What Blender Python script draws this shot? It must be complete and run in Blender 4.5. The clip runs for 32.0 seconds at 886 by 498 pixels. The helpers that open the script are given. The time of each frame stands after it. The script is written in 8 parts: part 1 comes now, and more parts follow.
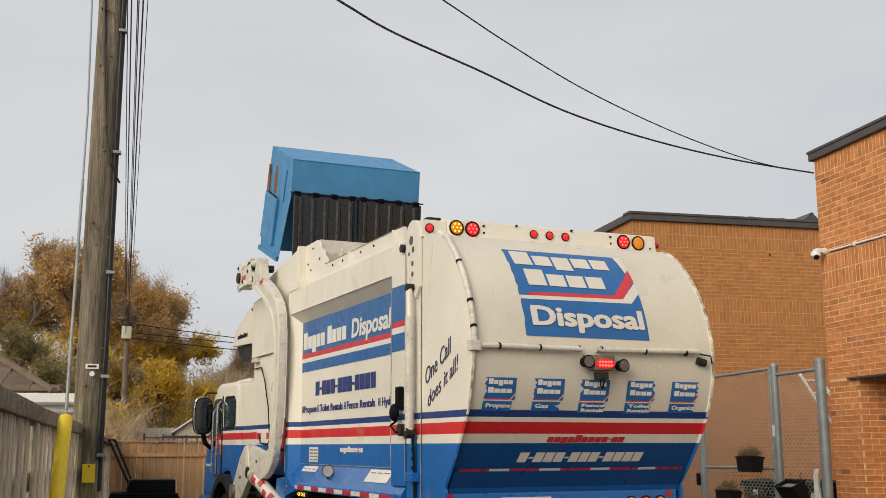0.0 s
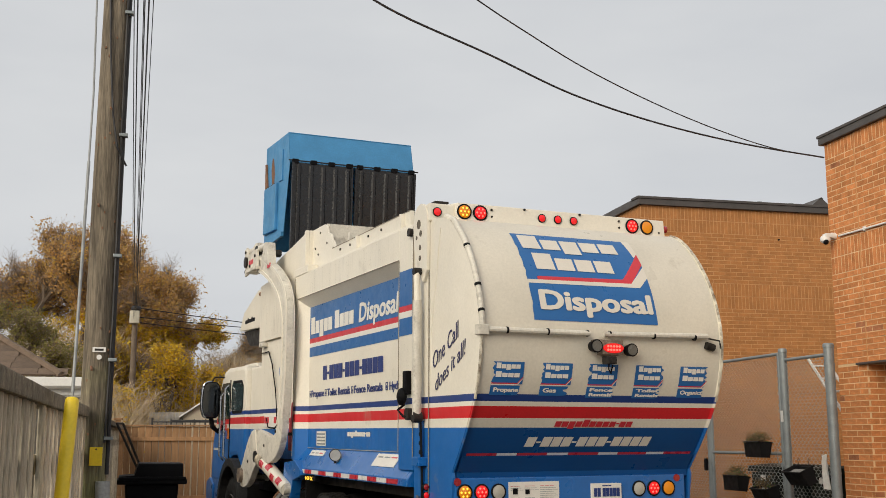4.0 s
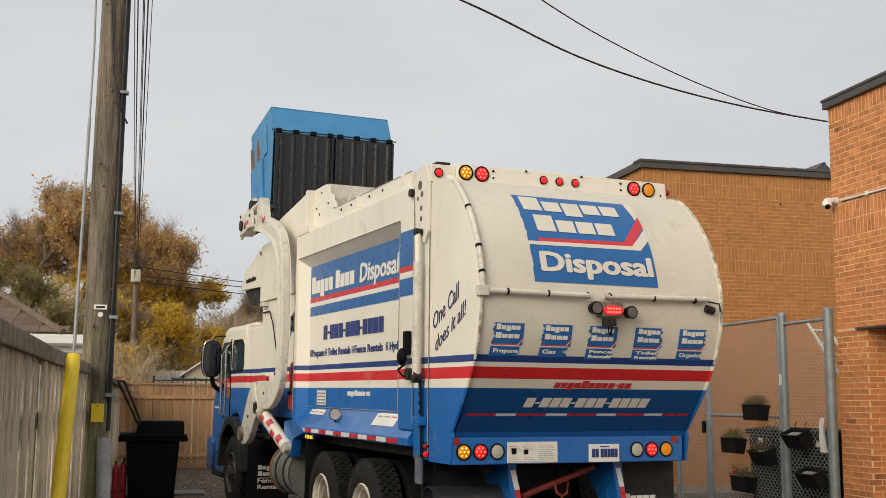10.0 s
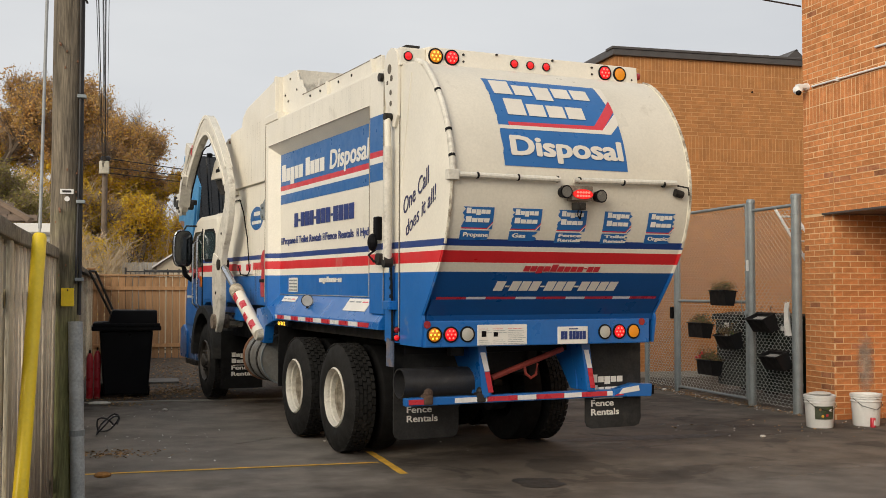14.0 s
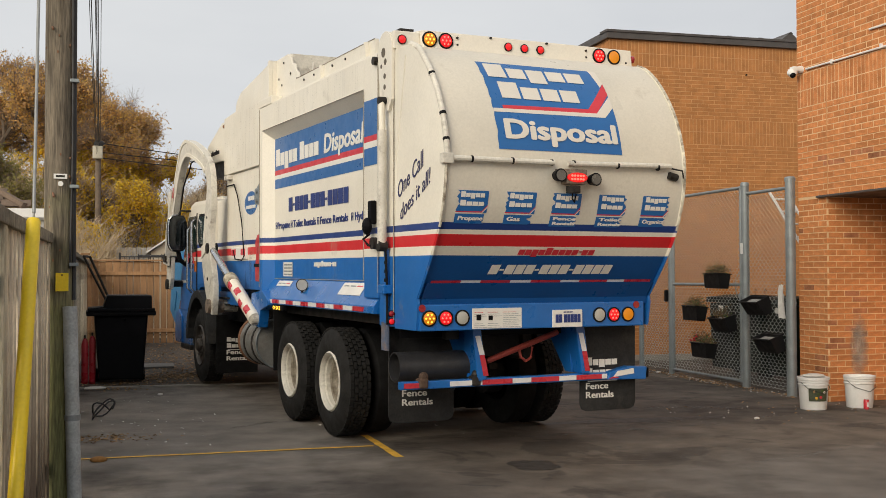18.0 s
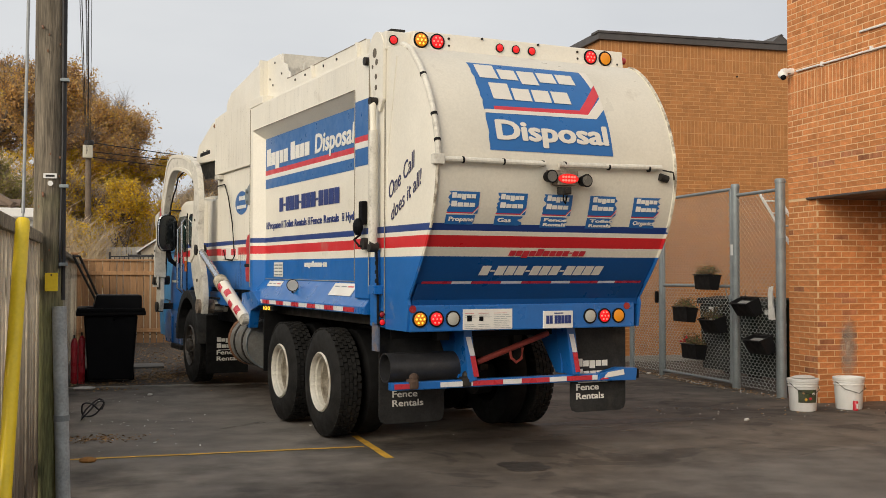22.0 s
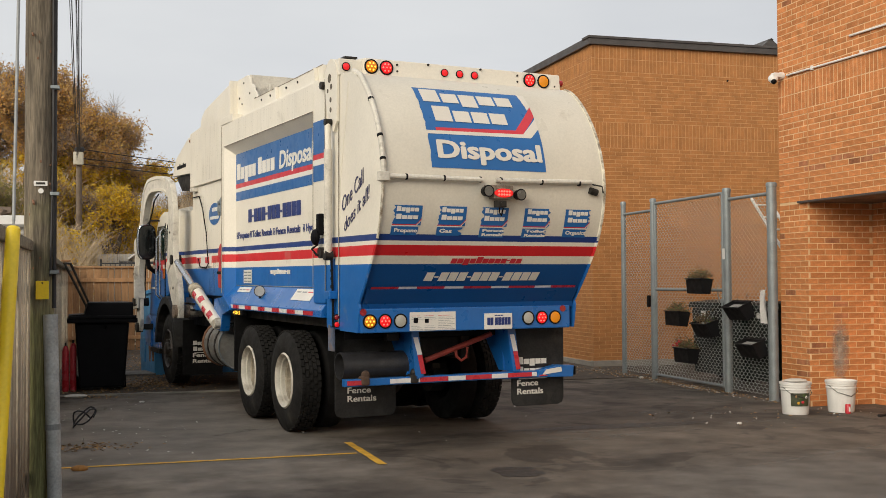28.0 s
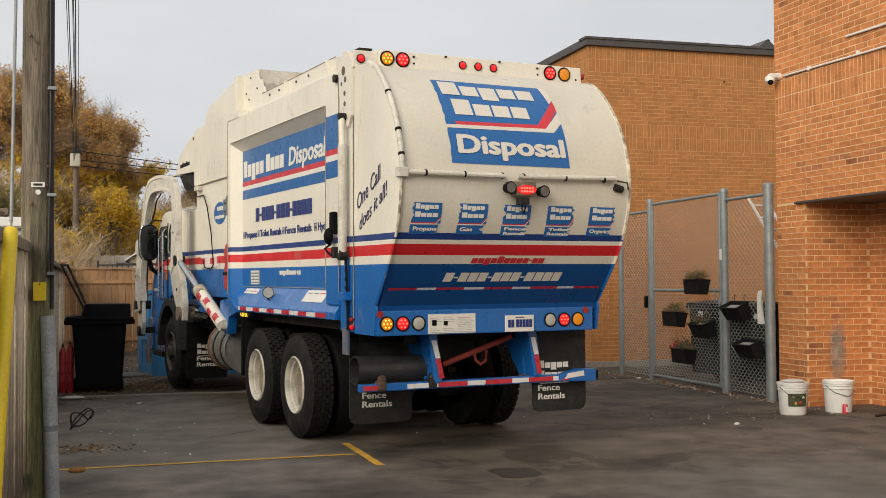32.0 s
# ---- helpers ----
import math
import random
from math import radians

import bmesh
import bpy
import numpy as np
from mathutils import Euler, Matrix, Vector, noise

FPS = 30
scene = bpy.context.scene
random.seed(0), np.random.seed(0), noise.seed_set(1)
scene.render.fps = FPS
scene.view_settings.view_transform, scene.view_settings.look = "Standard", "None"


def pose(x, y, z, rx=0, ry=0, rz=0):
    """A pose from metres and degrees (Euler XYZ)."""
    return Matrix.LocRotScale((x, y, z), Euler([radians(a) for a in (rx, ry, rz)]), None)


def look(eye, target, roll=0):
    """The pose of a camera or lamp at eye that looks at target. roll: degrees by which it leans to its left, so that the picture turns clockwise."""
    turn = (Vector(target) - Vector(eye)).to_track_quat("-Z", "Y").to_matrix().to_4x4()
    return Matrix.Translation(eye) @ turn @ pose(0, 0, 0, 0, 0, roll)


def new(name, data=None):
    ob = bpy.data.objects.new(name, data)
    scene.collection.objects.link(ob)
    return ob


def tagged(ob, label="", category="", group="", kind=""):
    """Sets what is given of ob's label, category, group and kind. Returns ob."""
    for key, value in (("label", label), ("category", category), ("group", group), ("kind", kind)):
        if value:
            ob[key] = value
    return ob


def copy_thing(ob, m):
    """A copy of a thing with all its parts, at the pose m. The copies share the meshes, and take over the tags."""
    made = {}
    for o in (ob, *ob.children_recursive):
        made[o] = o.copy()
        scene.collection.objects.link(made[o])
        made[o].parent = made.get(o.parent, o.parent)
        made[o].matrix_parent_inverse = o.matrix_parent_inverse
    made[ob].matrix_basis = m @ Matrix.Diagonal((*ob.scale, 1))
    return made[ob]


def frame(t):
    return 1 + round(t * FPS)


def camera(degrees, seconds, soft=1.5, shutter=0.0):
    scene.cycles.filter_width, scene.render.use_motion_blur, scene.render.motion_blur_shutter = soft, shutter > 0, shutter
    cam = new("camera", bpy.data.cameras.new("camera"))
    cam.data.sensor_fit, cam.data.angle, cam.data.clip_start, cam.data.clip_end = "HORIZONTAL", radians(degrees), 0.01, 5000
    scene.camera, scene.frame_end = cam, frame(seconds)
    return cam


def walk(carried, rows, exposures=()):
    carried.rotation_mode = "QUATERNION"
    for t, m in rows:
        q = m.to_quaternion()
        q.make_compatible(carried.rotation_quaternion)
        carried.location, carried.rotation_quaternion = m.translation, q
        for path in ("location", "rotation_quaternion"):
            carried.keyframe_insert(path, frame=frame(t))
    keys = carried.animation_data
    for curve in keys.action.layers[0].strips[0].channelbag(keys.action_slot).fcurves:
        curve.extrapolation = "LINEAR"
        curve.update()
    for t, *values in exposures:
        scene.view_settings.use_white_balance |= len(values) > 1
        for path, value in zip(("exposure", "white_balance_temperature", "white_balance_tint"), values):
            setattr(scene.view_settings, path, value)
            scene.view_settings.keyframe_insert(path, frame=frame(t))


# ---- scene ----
# The world: y runs along the alley, x across it to the buildings, the eye stands near the origin.
cam = camera(44.08, 32.0, soft=0.5)
EYES = [
    (0.0, -0.020, -0.041, 1.750, -13.854, 10.599, 0.221),
    (0.5, -0.015, -0.051, 1.748, -13.779, 10.712, 0.102),
    (1.0, -0.017, -0.051, 1.748, -13.738, 10.886, -0.064),
    (1.5, -0.017, -0.049, 1.751, -13.648, 10.656, -0.217),
    (2.0, -0.019, -0.041, 1.750, -13.611, 10.407, -0.282),
    (2.5, -0.017, -0.044, 1.749, -13.502, 10.297, -0.436),
    (4.5, -0.010, 0.007, 1.743, -13.442, 9.671, 0.168),
    (5.0, -0.008, 0.005, 1.743, -13.397, 9.459, 0.063),
    (5.5, -0.010, 0.004, 1.743, -13.391, 9.084, 0.001),
    (6.0, -0.011, 0.002, 1.739, -13.291, 8.959, -0.062),
    (6.5, -0.009, -0.000, 1.741, -13.243, 8.886, -0.148),
    (7.0, -0.013, 0.002, 1.740, -13.172, 8.817, -0.268),
    (7.5, -0.011, 0.004, 1.741, -13.022, 8.715, -0.379),
    (8.0, -0.011, 0.006, 1.737, -13.062, 8.426, -0.417),
    (8.5, -0.012, 0.001, 1.736, -13.164, 8.194, -0.539),
    (9.0, -0.013, 0.003, 1.737, -13.134, 8.025, -0.608),
    (9.5, -0.013, 0.003, 1.741, -13.200, 8.027, -0.579),
    (10.0, -0.011, 0.001, 1.735, -13.400, 7.843, -0.431),
    (10.5, -0.007, -0.003, 1.723, -13.351, 6.974, -0.354),
    (11.0, -0.007, -0.009, 1.710, -13.273, 6.076, -0.252),
    (11.5, -0.001, -0.007, 1.691, -13.621, 4.685, -0.307),
    (12.0, 0.003, -0.002, 1.683, -14.033, 3.491, -0.322),
    (12.5, 0.003, -0.005, 1.668, -14.078, 3.570, -0.409),
    (13.0, 0.009, 0.007, 1.670, -14.063, 3.662, -0.366),
    (13.5, 0.011, 0.005, 1.665, -14.364, 2.877, -0.088),
    (14.0, 0.013, 0.007, 1.663, -14.862, 2.259, -0.051),
    (14.5, 0.012, 0.011, 1.667, -14.933, 2.276, 0.060),
    (16.5, 0.013, 0.012, 1.666, -15.107, 1.888, 0.321),
    (17.0, 0.011, 0.008, 1.666, -15.090, 1.784, 0.367),
    (17.5, 0.010, 0.006, 1.666, -15.069, 1.573, 0.324),
    (18.0, 0.012, 0.005, 1.659, -15.144, 1.431, 0.154),
    (18.5, 0.011, 0.006, 1.665, -15.192, 1.320, -0.006),
    (19.0, 0.010, 0.009, 1.668, -15.233, 1.229, -0.039),
    (19.5, 0.015, 0.002, 1.653, -15.284, 1.245, 0.095),
    (20.0, 0.013, 0.008, 1.660, -15.385, 1.220, 0.102),
    (20.5, 0.011, 0.010, 1.667, -15.494, 1.241, 0.008),
    (21.0, 0.010, 0.009, 1.665, -15.556, 1.345, -0.098),
    (21.5, 0.011, 0.009, 1.657, -15.565, 1.415, -0.076),
    (22.0, 0.013, 0.010, 1.663, -15.625, 1.450, -0.001),
    (22.5, 0.008, 0.022, 1.670, -15.748, 1.437, -0.079),
    (23.0, 0.013, 0.020, 1.666, -15.826, 1.430, -0.130),
    (23.5, 0.012, 0.019, 1.668, -15.943, 1.371, -0.211),
    (24.0, 0.012, 0.012, 1.668, -15.925, 1.431, -0.250),
    (24.5, 0.010, 0.016, 1.669, -15.814, 1.451, -0.049),
    (25.0, 0.009, 0.017, 1.668, -15.798, 1.429, 0.107),
    (25.5, 0.010, 0.017, 1.671, -15.841, 1.452, 0.156),
    (27.5, 0.009, 0.020, 1.671, -15.969, 1.678, 0.261),
    (28.0, 0.012, 0.020, 1.669, -16.054, 1.711, 0.308),
    (28.5, 0.011, 0.018, 1.670, -16.077, 1.779, 0.341),
    (29.0, 0.013, 0.014, 1.670, -16.077, 1.769, 0.239),
    (29.5, 0.010, 0.016, 1.668, -16.015, 1.739, 0.131),
    (30.0, 0.011, 0.015, 1.669, -15.922, 1.687, 0.239),
    (30.5, 0.014, 0.008, 1.669, -15.974, 1.684, 0.367),
    (31.0, 0.015, 0.012, 1.667, -16.066, 1.725, 0.446),
    (31.5, 0.013, 0.013, 1.667, -16.094, 1.718, 0.447),
    (32.0, 0.008, 0.020, 1.665, -16.205, 1.776, 0.390),
]
walk(cam, [(t, pose(x, y, z, 0, 0, yaw) @ pose(0, 0, 0, 90 + pitch) @ pose(0, 0, 0, 0, 0, -roll)) for t, x, y, z, yaw, pitch, roll in EYES],
     exposures=[(0, -0.09), (8.5, -0.09), (11, -0.04), (13, 0.0), (32, 0.0)])

# ---- light: a bright overcast sky ----
world = bpy.data.worlds.new("overcast")
scene.world = world
world.use_nodes = True
wn, wl = world.node_tree.nodes, world.node_tree.links
wn.clear()
sky = wn.new("ShaderNodeTexSky")
sky.sky_type, sky.sun_disc = "NISHITA", False
sky.sun_elevation, sky.sun_rotation = radians(25.5), radians(227)
grey = wn.new("ShaderNodeHueSaturation")
grey.inputs["Saturation"].default_value = 0.25
grey.inputs["Value"].default_value = 0.34
wl.new(sky.outputs[0], grey.inputs["Color"])
wc = wn.new("ShaderNodeTexCoord")
wm = wn.new("ShaderNodeMapping")
wm.inputs["Scale"].default_value = (1.4, 1.4, 4.5)
wl.new(wc.outputs["Generated"], wm.inputs["Vector"])
cloud = wn.new("ShaderNodeTexNoise")
cloud.inputs["Scale"].default_value, cloud.inputs["Detail"].default_value = 1.6, 5
wl.new(wm.outputs[0], cloud.inputs["Vector"])
ramp = wn.new("ShaderNodeValToRGB")
ramp.color_ramp.elements[0].position, ramp.color_ramp.elements[0].color = 0.3, (5.66, 5.85, 6.14, 1)
ramp.color_ramp.elements[1].position, ramp.color_ramp.elements[1].color = 0.7, (6.88, 7.0, 7.10, 1)
wl.new(cloud.outputs[0], ramp.inputs[0])
mixw = wn.new("ShaderNodeMix")
mixw.data_type = "RGBA"
mixw.inputs["Factor"].default_value = 0.8
wl.new(grey.outputs[0], mixw.inputs["A"])
wl.new(ramp.outputs[0], mixw.inputs["B"])
back = wn.new("ShaderNodeBackground")
back.inputs["Strength"].default_value = 0.127
# an overcast sky grows brighter towards the zenith
axes = wn.new("ShaderNodeSeparateXYZ")
wl.new(wc.outputs["Generated"], axes.inputs[0])
rise = wn.new("ShaderNodeMapRange")
rise.interpolation_type = "SMOOTHSTEP"
rise.inputs["From Min"].default_value, rise.inputs["From Max"].default_value = 0.25, 1.0
rise.inputs["To Min"].default_value, rise.inputs["To Max"].default_value = 1.0, 1.05
wl.new(axes.outputs["Z"], rise.inputs["Value"])
gain = wn.new("ShaderNodeVectorMath")
gain.operation = "SCALE"
wl.new(mixw.outputs["Result"], gain.inputs[0])
wl.new(rise.outputs[0], gain.inputs["Scale"])
wl.new(gain.outputs[0], back.inputs["Color"])
wout = wn.new("ShaderNodeOutputWorld")
wl.new(back.outputs[0], wout.inputs["Surface"])

sun_light = bpy.data.lights.new("sun", "SUN")
sun_light.energy, sun_light.angle, sun_light.color = 2.9, radians(40), (1.0, 0.88, 0.70)
sun = new("sun", sun_light)
sun.matrix_world = look((-15.0, -14.0, 9.8), (0, 0, 0))
scene.view_settings.exposure = 0.0


# ---- mesh helpers ----
def mesh_of(name, bm, mats, smooth=False):
    me = bpy.data.meshes.new(name)
    bm.normal_update()
    bm.to_mesh(me)
    bm.free()
    for m in mats if isinstance(mats, (list, tuple)) else [mats]:
        me.materials.append(m)
    if smooth:
        me.shade_smooth()
        me.set_sharp_from_angle(angle=radians(35))
    return me


# small print and the like, too fine to pick apart
FINE = ("name_mark", "lettering", "number_mark", "web_mark", "plate_mark", "badge_mark", "print", "tread", "twig", "script", "stem", "foliage")


def part(name, bm, material, parent=None, label="", smooth=False):
    """Links a bmesh as one mesh object under a thing or under a part."""
    ob = new(name, mesh_of(name, bm, material, smooth))
    if parent is not None:
        # what has pieces of its own hangs directly on its thing: thing, part, sub-part and no further
        while parent.parent and parent.parent.parent:
            parent.parent = parent.parent.parent
        ob.parent = parent
    if name in FINE:
        tagged(ob, label, kind="stuff")
    elif label:
        tagged(ob, label)
    return ob


def thing(name, label, category, m=None, group="", kind=""):
    ob = new(name)
    ob.empty_display_size = 0.2
    if m is not None:
        ob.matrix_basis = m
    return tagged(ob, label, category, group, kind)


def box(x0, x1, y0, y1, z0, z1, bevel=0.0, bm=None, mat=0, m=None):
    own = bmesh.new()
    bmesh.ops.create_cube(own, size=1, matrix=Matrix.LocRotScale(((x0 + x1) / 2, (y0 + y1) / 2, (z0 + z1) / 2), None, (abs(x1 - x0), abs(y1 - y0), abs(z1 - z0))))
    if bevel:
        bmesh.ops.bevel(own, geom=own.edges[:], offset=bevel, segments=2, affect="EDGES", profile=0.6)
    return merge(own, bm, mat, m)


def merge(own, bm, mat=0, m=None):
    """Moves a small bmesh by m and joins it to bm, if one is given."""
    if m is not None:
        own.transform(m)
    for f in own.faces:
        f.material_index = mat
    if bm is None:
        return own
    me = bpy.data.meshes.new("tmp")
    own.to_mesh(me)
    own.free()
    bm.from_mesh(me)
    bpy.data.meshes.remove(me)
    return bm


def prism(points, axis, a, b, bevel=0.0, bm=None, mat=0, m=None):
    """A polygon in the plane across an axis, drawn out from a to b. x: points are (y, z); y: (x, z); z: (x, y)."""
    own = bmesh.new()
    put = {"x": lambda p, c: (c, p[0], p[1]), "y": lambda p, c: (p[0], c, p[1]), "z": lambda p, c: (p[0], p[1], c)}[axis]
    lo = [own.verts.new(put(p, a)) for p in points]
    hi = [own.verts.new(put(p, b)) for p in points]
    own.faces.new(lo)
    own.faces.new(hi[::-1])
    n = len(points)
    for i in range(n):
        own.faces.new((lo[i], hi[i], hi[(i + 1) % n], lo[(i + 1) % n]))
    bmesh.ops.recalc_face_normals(own, faces=own.faces[:])
    if bevel:
        bmesh.ops.bevel(own, geom=own.edges[:], offset=bevel, segments=2, affect="EDGES", profile=0.6)
    return merge(own, bm, mat, m)


def rod(p, q, r, r2=None, n=12, bm=None, mat=0, m=None, caps=True):
    own = bmesh.new()
    p, q = Vector(p), Vector(q)
    d = q - p
    bmesh.ops.create_cone(own, cap_ends=caps, segments=n, radius1=r, radius2=r if r2 is None else r2, depth=d.length,
                          matrix=Matrix.Translation((p + q) / 2) @ d.to_track_quat("Z", "Y").to_matrix().to_4x4())
    return merge(own, bm, mat, m)


def ball(c, r, bm=None, mat=0, m=None, squash=(1, 1, 1), u=12, v=8):
    own = bmesh.new()
    bmesh.ops.create_uvsphere(own, u_segments=u, v_segments=v, radius=1, matrix=Matrix.LocRotScale(c, None, (r * squash[0], r * squash[1], r * squash[2])))
    return merge(own, bm, mat, m)


def tube(points, r, n=8, bm=None, mat=0, m=None, close=False):
    """A round bar along a bent line; r may be one radius or one for each point."""
    own = bmesh.new()
    pts = [Vector(p) for p in points]
    rings = []
    for i, p in enumerate(pts):
        d = (pts[min(i + 1, len(pts) - 1)] - pts[max(i - 1, 0)]).normalized()
        side = d.orthogonal() if abs(d.z) > 0.95 else d.cross(Vector((0, 0, 1)))
        side.normalize()
        up = side.cross(d)
        rr = r[i] if isinstance(r, (list, tuple)) else r
        rings.append([own.verts.new(p + (side * math.cos(2 * math.pi * k / n) + up * math.sin(2 * math.pi * k / n)) * rr) for k in range(n)])
    for a, b in zip(rings, rings[1:]):
        for k in range(n):
            own.faces.new((a[k], a[(k + 1) % n], b[(k + 1) % n], b[k]))
    own.faces.new(rings[0][::-1])
    own.faces.new(rings[-1])
    bmesh.ops.recalc_face_normals(own, faces=own.faces[:])
    return merge(own, bm, mat, m)


def lathe(profile, n=32, bm=None, mat=0, m=None, caps=True):
    """Turns a line of (radius, height) round the z axis."""
    own = bmesh.new()
    rings = [[own.verts.new((r * math.cos(2 * math.pi * k / n), r * math.sin(2 * math.pi * k / n), z)) for k in range(n)] for r, z in profile]
    for a, b in zip(rings, rings[1:]):
        for k in range(n):
            own.faces.new((a[k], a[(k + 1) % n], b[(k + 1) % n], b[k]))
    for ring in (rings[0][::-1], rings[-1]) if caps else ():
        own.faces.new(ring)
    bmesh.ops.recalc_face_normals(own, faces=own.faces[:])
    return merge(own, bm, mat, m)


def arc(c, r, a0, a1, n):
    return [(c[0] + r * math.cos(radians(a0 + (a1 - a0) * i / n)), c[1] + r * math.sin(radians(a0 + (a1 - a0) * i / n))) for i in range(n + 1)]


def smooth_line(points, n=6):
    """A Catmull-Rom line through points."""
    P = [Vector(p) for p in points]
    out = []
    for i in range(len(P) - 1):
        a, b, c, d = P[max(i - 1, 0)], P[i], P[i + 1], P[min(i + 2, len(P) - 1)]
        for k in range(n):
            t = k / n
            out.append(0.5 * ((2 * b) + (c - a) * t + (2 * a - 5 * b + 4 * c - d) * t * t + (3 * b - a - 3 * c + d) * t * t * t))
    return out + [P[-1]]


def words(text, height, width=None, depth=0.002, slant=0.0, heavy=0.0):
    """Raised letters in the xy plane from the origin to the right, their capitals about `height` tall; heavy widens the strokes."""
    cu = bpy.data.curves.new("words", "FONT")
    cu.body, cu.size, cu.extrude, cu.shear, cu.resolution_u = text, height / 0.7, depth / 2, slant, 3
    ob = bpy.data.objects.new("words", cu)
    me = bpy.data.meshes.new_from_object(ob)
    bpy.data.objects.remove(ob)
    bm = bmesh.new()
    steps = [(math.cos(math.pi * i / 4) * heavy * 0.75, math.sin(math.pi * i / 4) * heavy * 0.6) for i in range(8)] if heavy > 0 else [(0, 0)]
    for i, (dx, dy) in enumerate(steps):
        me.transform(Matrix.Translation((dx, dy, i * 0.0002)))
        bm.from_mesh(me)
        me.transform(Matrix.Translation((-dx, -dy, -i * 0.0002)))
    bpy.data.meshes.remove(me)
    xs = [v.co.x for v in bm.verts]
    k = width / (max(xs) - min(xs)) if width else 1
    bm.transform(Matrix.Diagonal((k, 1, 1, 1)) @ Matrix.Translation((-min(xs), 0, 0)))
    return bm


def bars(pattern, height, width, slant=0.0, depth=0.002):
    """Plain bars in place of unread or private writing: T tall, x low, p deep, - a dash, blank a gap."""
    wide = {"T": 1.0, "x": 0.95, "p": 0.95, "-": 0.5, " ": 0.45, "i": 0.5}
    total = sum(wide[c] for c in pattern)
    bm, x = bmesh.new(), 0.0
    for c in pattern:
        w = wide[c] * width / total
        z0, z1 = {"T": (0, 1), "x": (0, 0.74), "p": (-0.25, 0.74), "-": (0.38, 0.55), " ": (0, 0), "i": (0, 1)}[c]
        if c != " ":
            g = w * 0.06
            box(x + g, x + w - g, z0 * height, z1 * height, -depth / 2, depth / 2, bm=bm)
        x += w
    if slant:
        bm.transform(Matrix(((1, slant, 0, 0), (0, 1, 0, 0), (0, 0, 1, 0), (0, 0, 0, 1))))
    return bm


# ---- materials ----
def material(name, base, rough=0.6, metal=0.0, var=0.12, scale=4.0, fine=60.0, bump=0.15, dirt=None, dirt_amount=0.0, dirt_scale=1.5, coat=0.0, per_object=0.0,
             stretch=(1, 1, 1), bump_distance=0.004, per_island=0.0, spec=0.5):
    """A surface with its base colour varied at two scales, fine relief and, where given, dirt."""
    m = bpy.data.materials.new(name)
    m.use_nodes = True
    N, L = m.node_tree.nodes, m.node_tree.links
    p = N["Principled BSDF"]
    p.inputs["Metallic"].default_value = metal
    p.inputs["Specular IOR Level"].default_value = spec
    co = N.new("ShaderNodeTexCoord")
    mp = N.new("ShaderNodeMapping")
    mp.inputs["Scale"].default_value = stretch
    L.new(co.outputs["Object"], mp.inputs["Vector"])

    def noisy(s, detail=4.0, rough_=0.55):
        n = N.new("ShaderNodeTexNoise")
        n.inputs["Scale"].default_value, n.inputs["Detail"].default_value, n.inputs["Roughness"].default_value = s, detail, rough_
        L.new(mp.outputs[0], n.inputs["Vector"])
        return n.outputs[0]

    def span(src, lo, hi, a=0.3, b=0.7):
        r = N.new("ShaderNodeMapRange")
        r.inputs["From Min"].default_value, r.inputs["From Max"].default_value, r.inputs["To Min"].default_value, r.inputs["To Max"].default_value = a, b, lo, hi
        L.new(src, r.inputs["Value"])
        return r.outputs[0]

    def times(col, fac):
        x = N.new("ShaderNodeMix")
        x.data_type, x.blend_type = "RGBA", "MULTIPLY"
        x.inputs["Factor"].default_value = 1
        L.new(col, x.inputs["A"])
        L.new(fac, x.inputs["B"])
        return x.outputs["Result"]

    if callable(base):
        col = base(N, L)
    else:
        c = N.new("ShaderNodeRGB")
        c.outputs[0].default_value = (*base, 1)
        col = c.outputs[0]
    col = times(col, span(noisy(scale), 1 - var, 1 + var))
    grain = noisy(fine, 3, 0.6)
    col = times(col, span(grain, 1 - var * 0.7, 1 + var * 0.7))
    if per_object or per_island:
        g = N.new("ShaderNodeObjectInfo" if per_object else "ShaderNodeNewGeometry")
        src = g.outputs["Random"] if per_object else g.outputs["Random Per Island"]
        a = per_object or per_island
        col = times(col, span(src, 1 - a, 1 + a, 0, 1))
    if dirt:
        d = N.new("ShaderNodeMix")
        d.data_type = "RGBA"
        d.inputs["B"].default_value = (*dirt, 1)
        L.new(col, d.inputs["A"])
        L.new(span(noisy(dirt_scale, 7, 0.65), 0, 1, 0.72 - 0.3 * dirt_amount, 0.95 - 0.25 * dirt_amount), d.inputs["Factor"])
        col = d.outputs["Result"]
    L.new(col, p.inputs["Base Color"])
    L.new(span(noisy(scale * 2.3), max(rough - 0.1, 0.02), min(rough + 0.12, 1)), p.inputs["Roughness"])
    p.inputs["Coat Weight"].default_value = coat
    p.inputs["Coat Roughness"].default_value = 0.12
    b = N.new("ShaderNodeBump")
    b.inputs["Strength"].default_value, b.inputs["Distance"].default_value = bump, bump_distance
    L.new(grain, b.inputs["Height"])
    L.new(b.outputs[0], p.inputs["Normal"])
    return m


def glowing(name, base, strength, rough=0.25):
    m = bpy.data.materials.new(name)
    m.use_nodes = True
    p = m.node_tree.nodes["Principled BSDF"]
    p.inputs["Base Color"].default_value = (*base, 1)
    p.inputs["Roughness"].default_value = rough
    p.inputs["Emission Color"].default_value = (*base, 1)
    p.inputs["Emission Strength"].default_value = strength
    p.inputs["Coat Weight"].default_value = 0.5
    return m


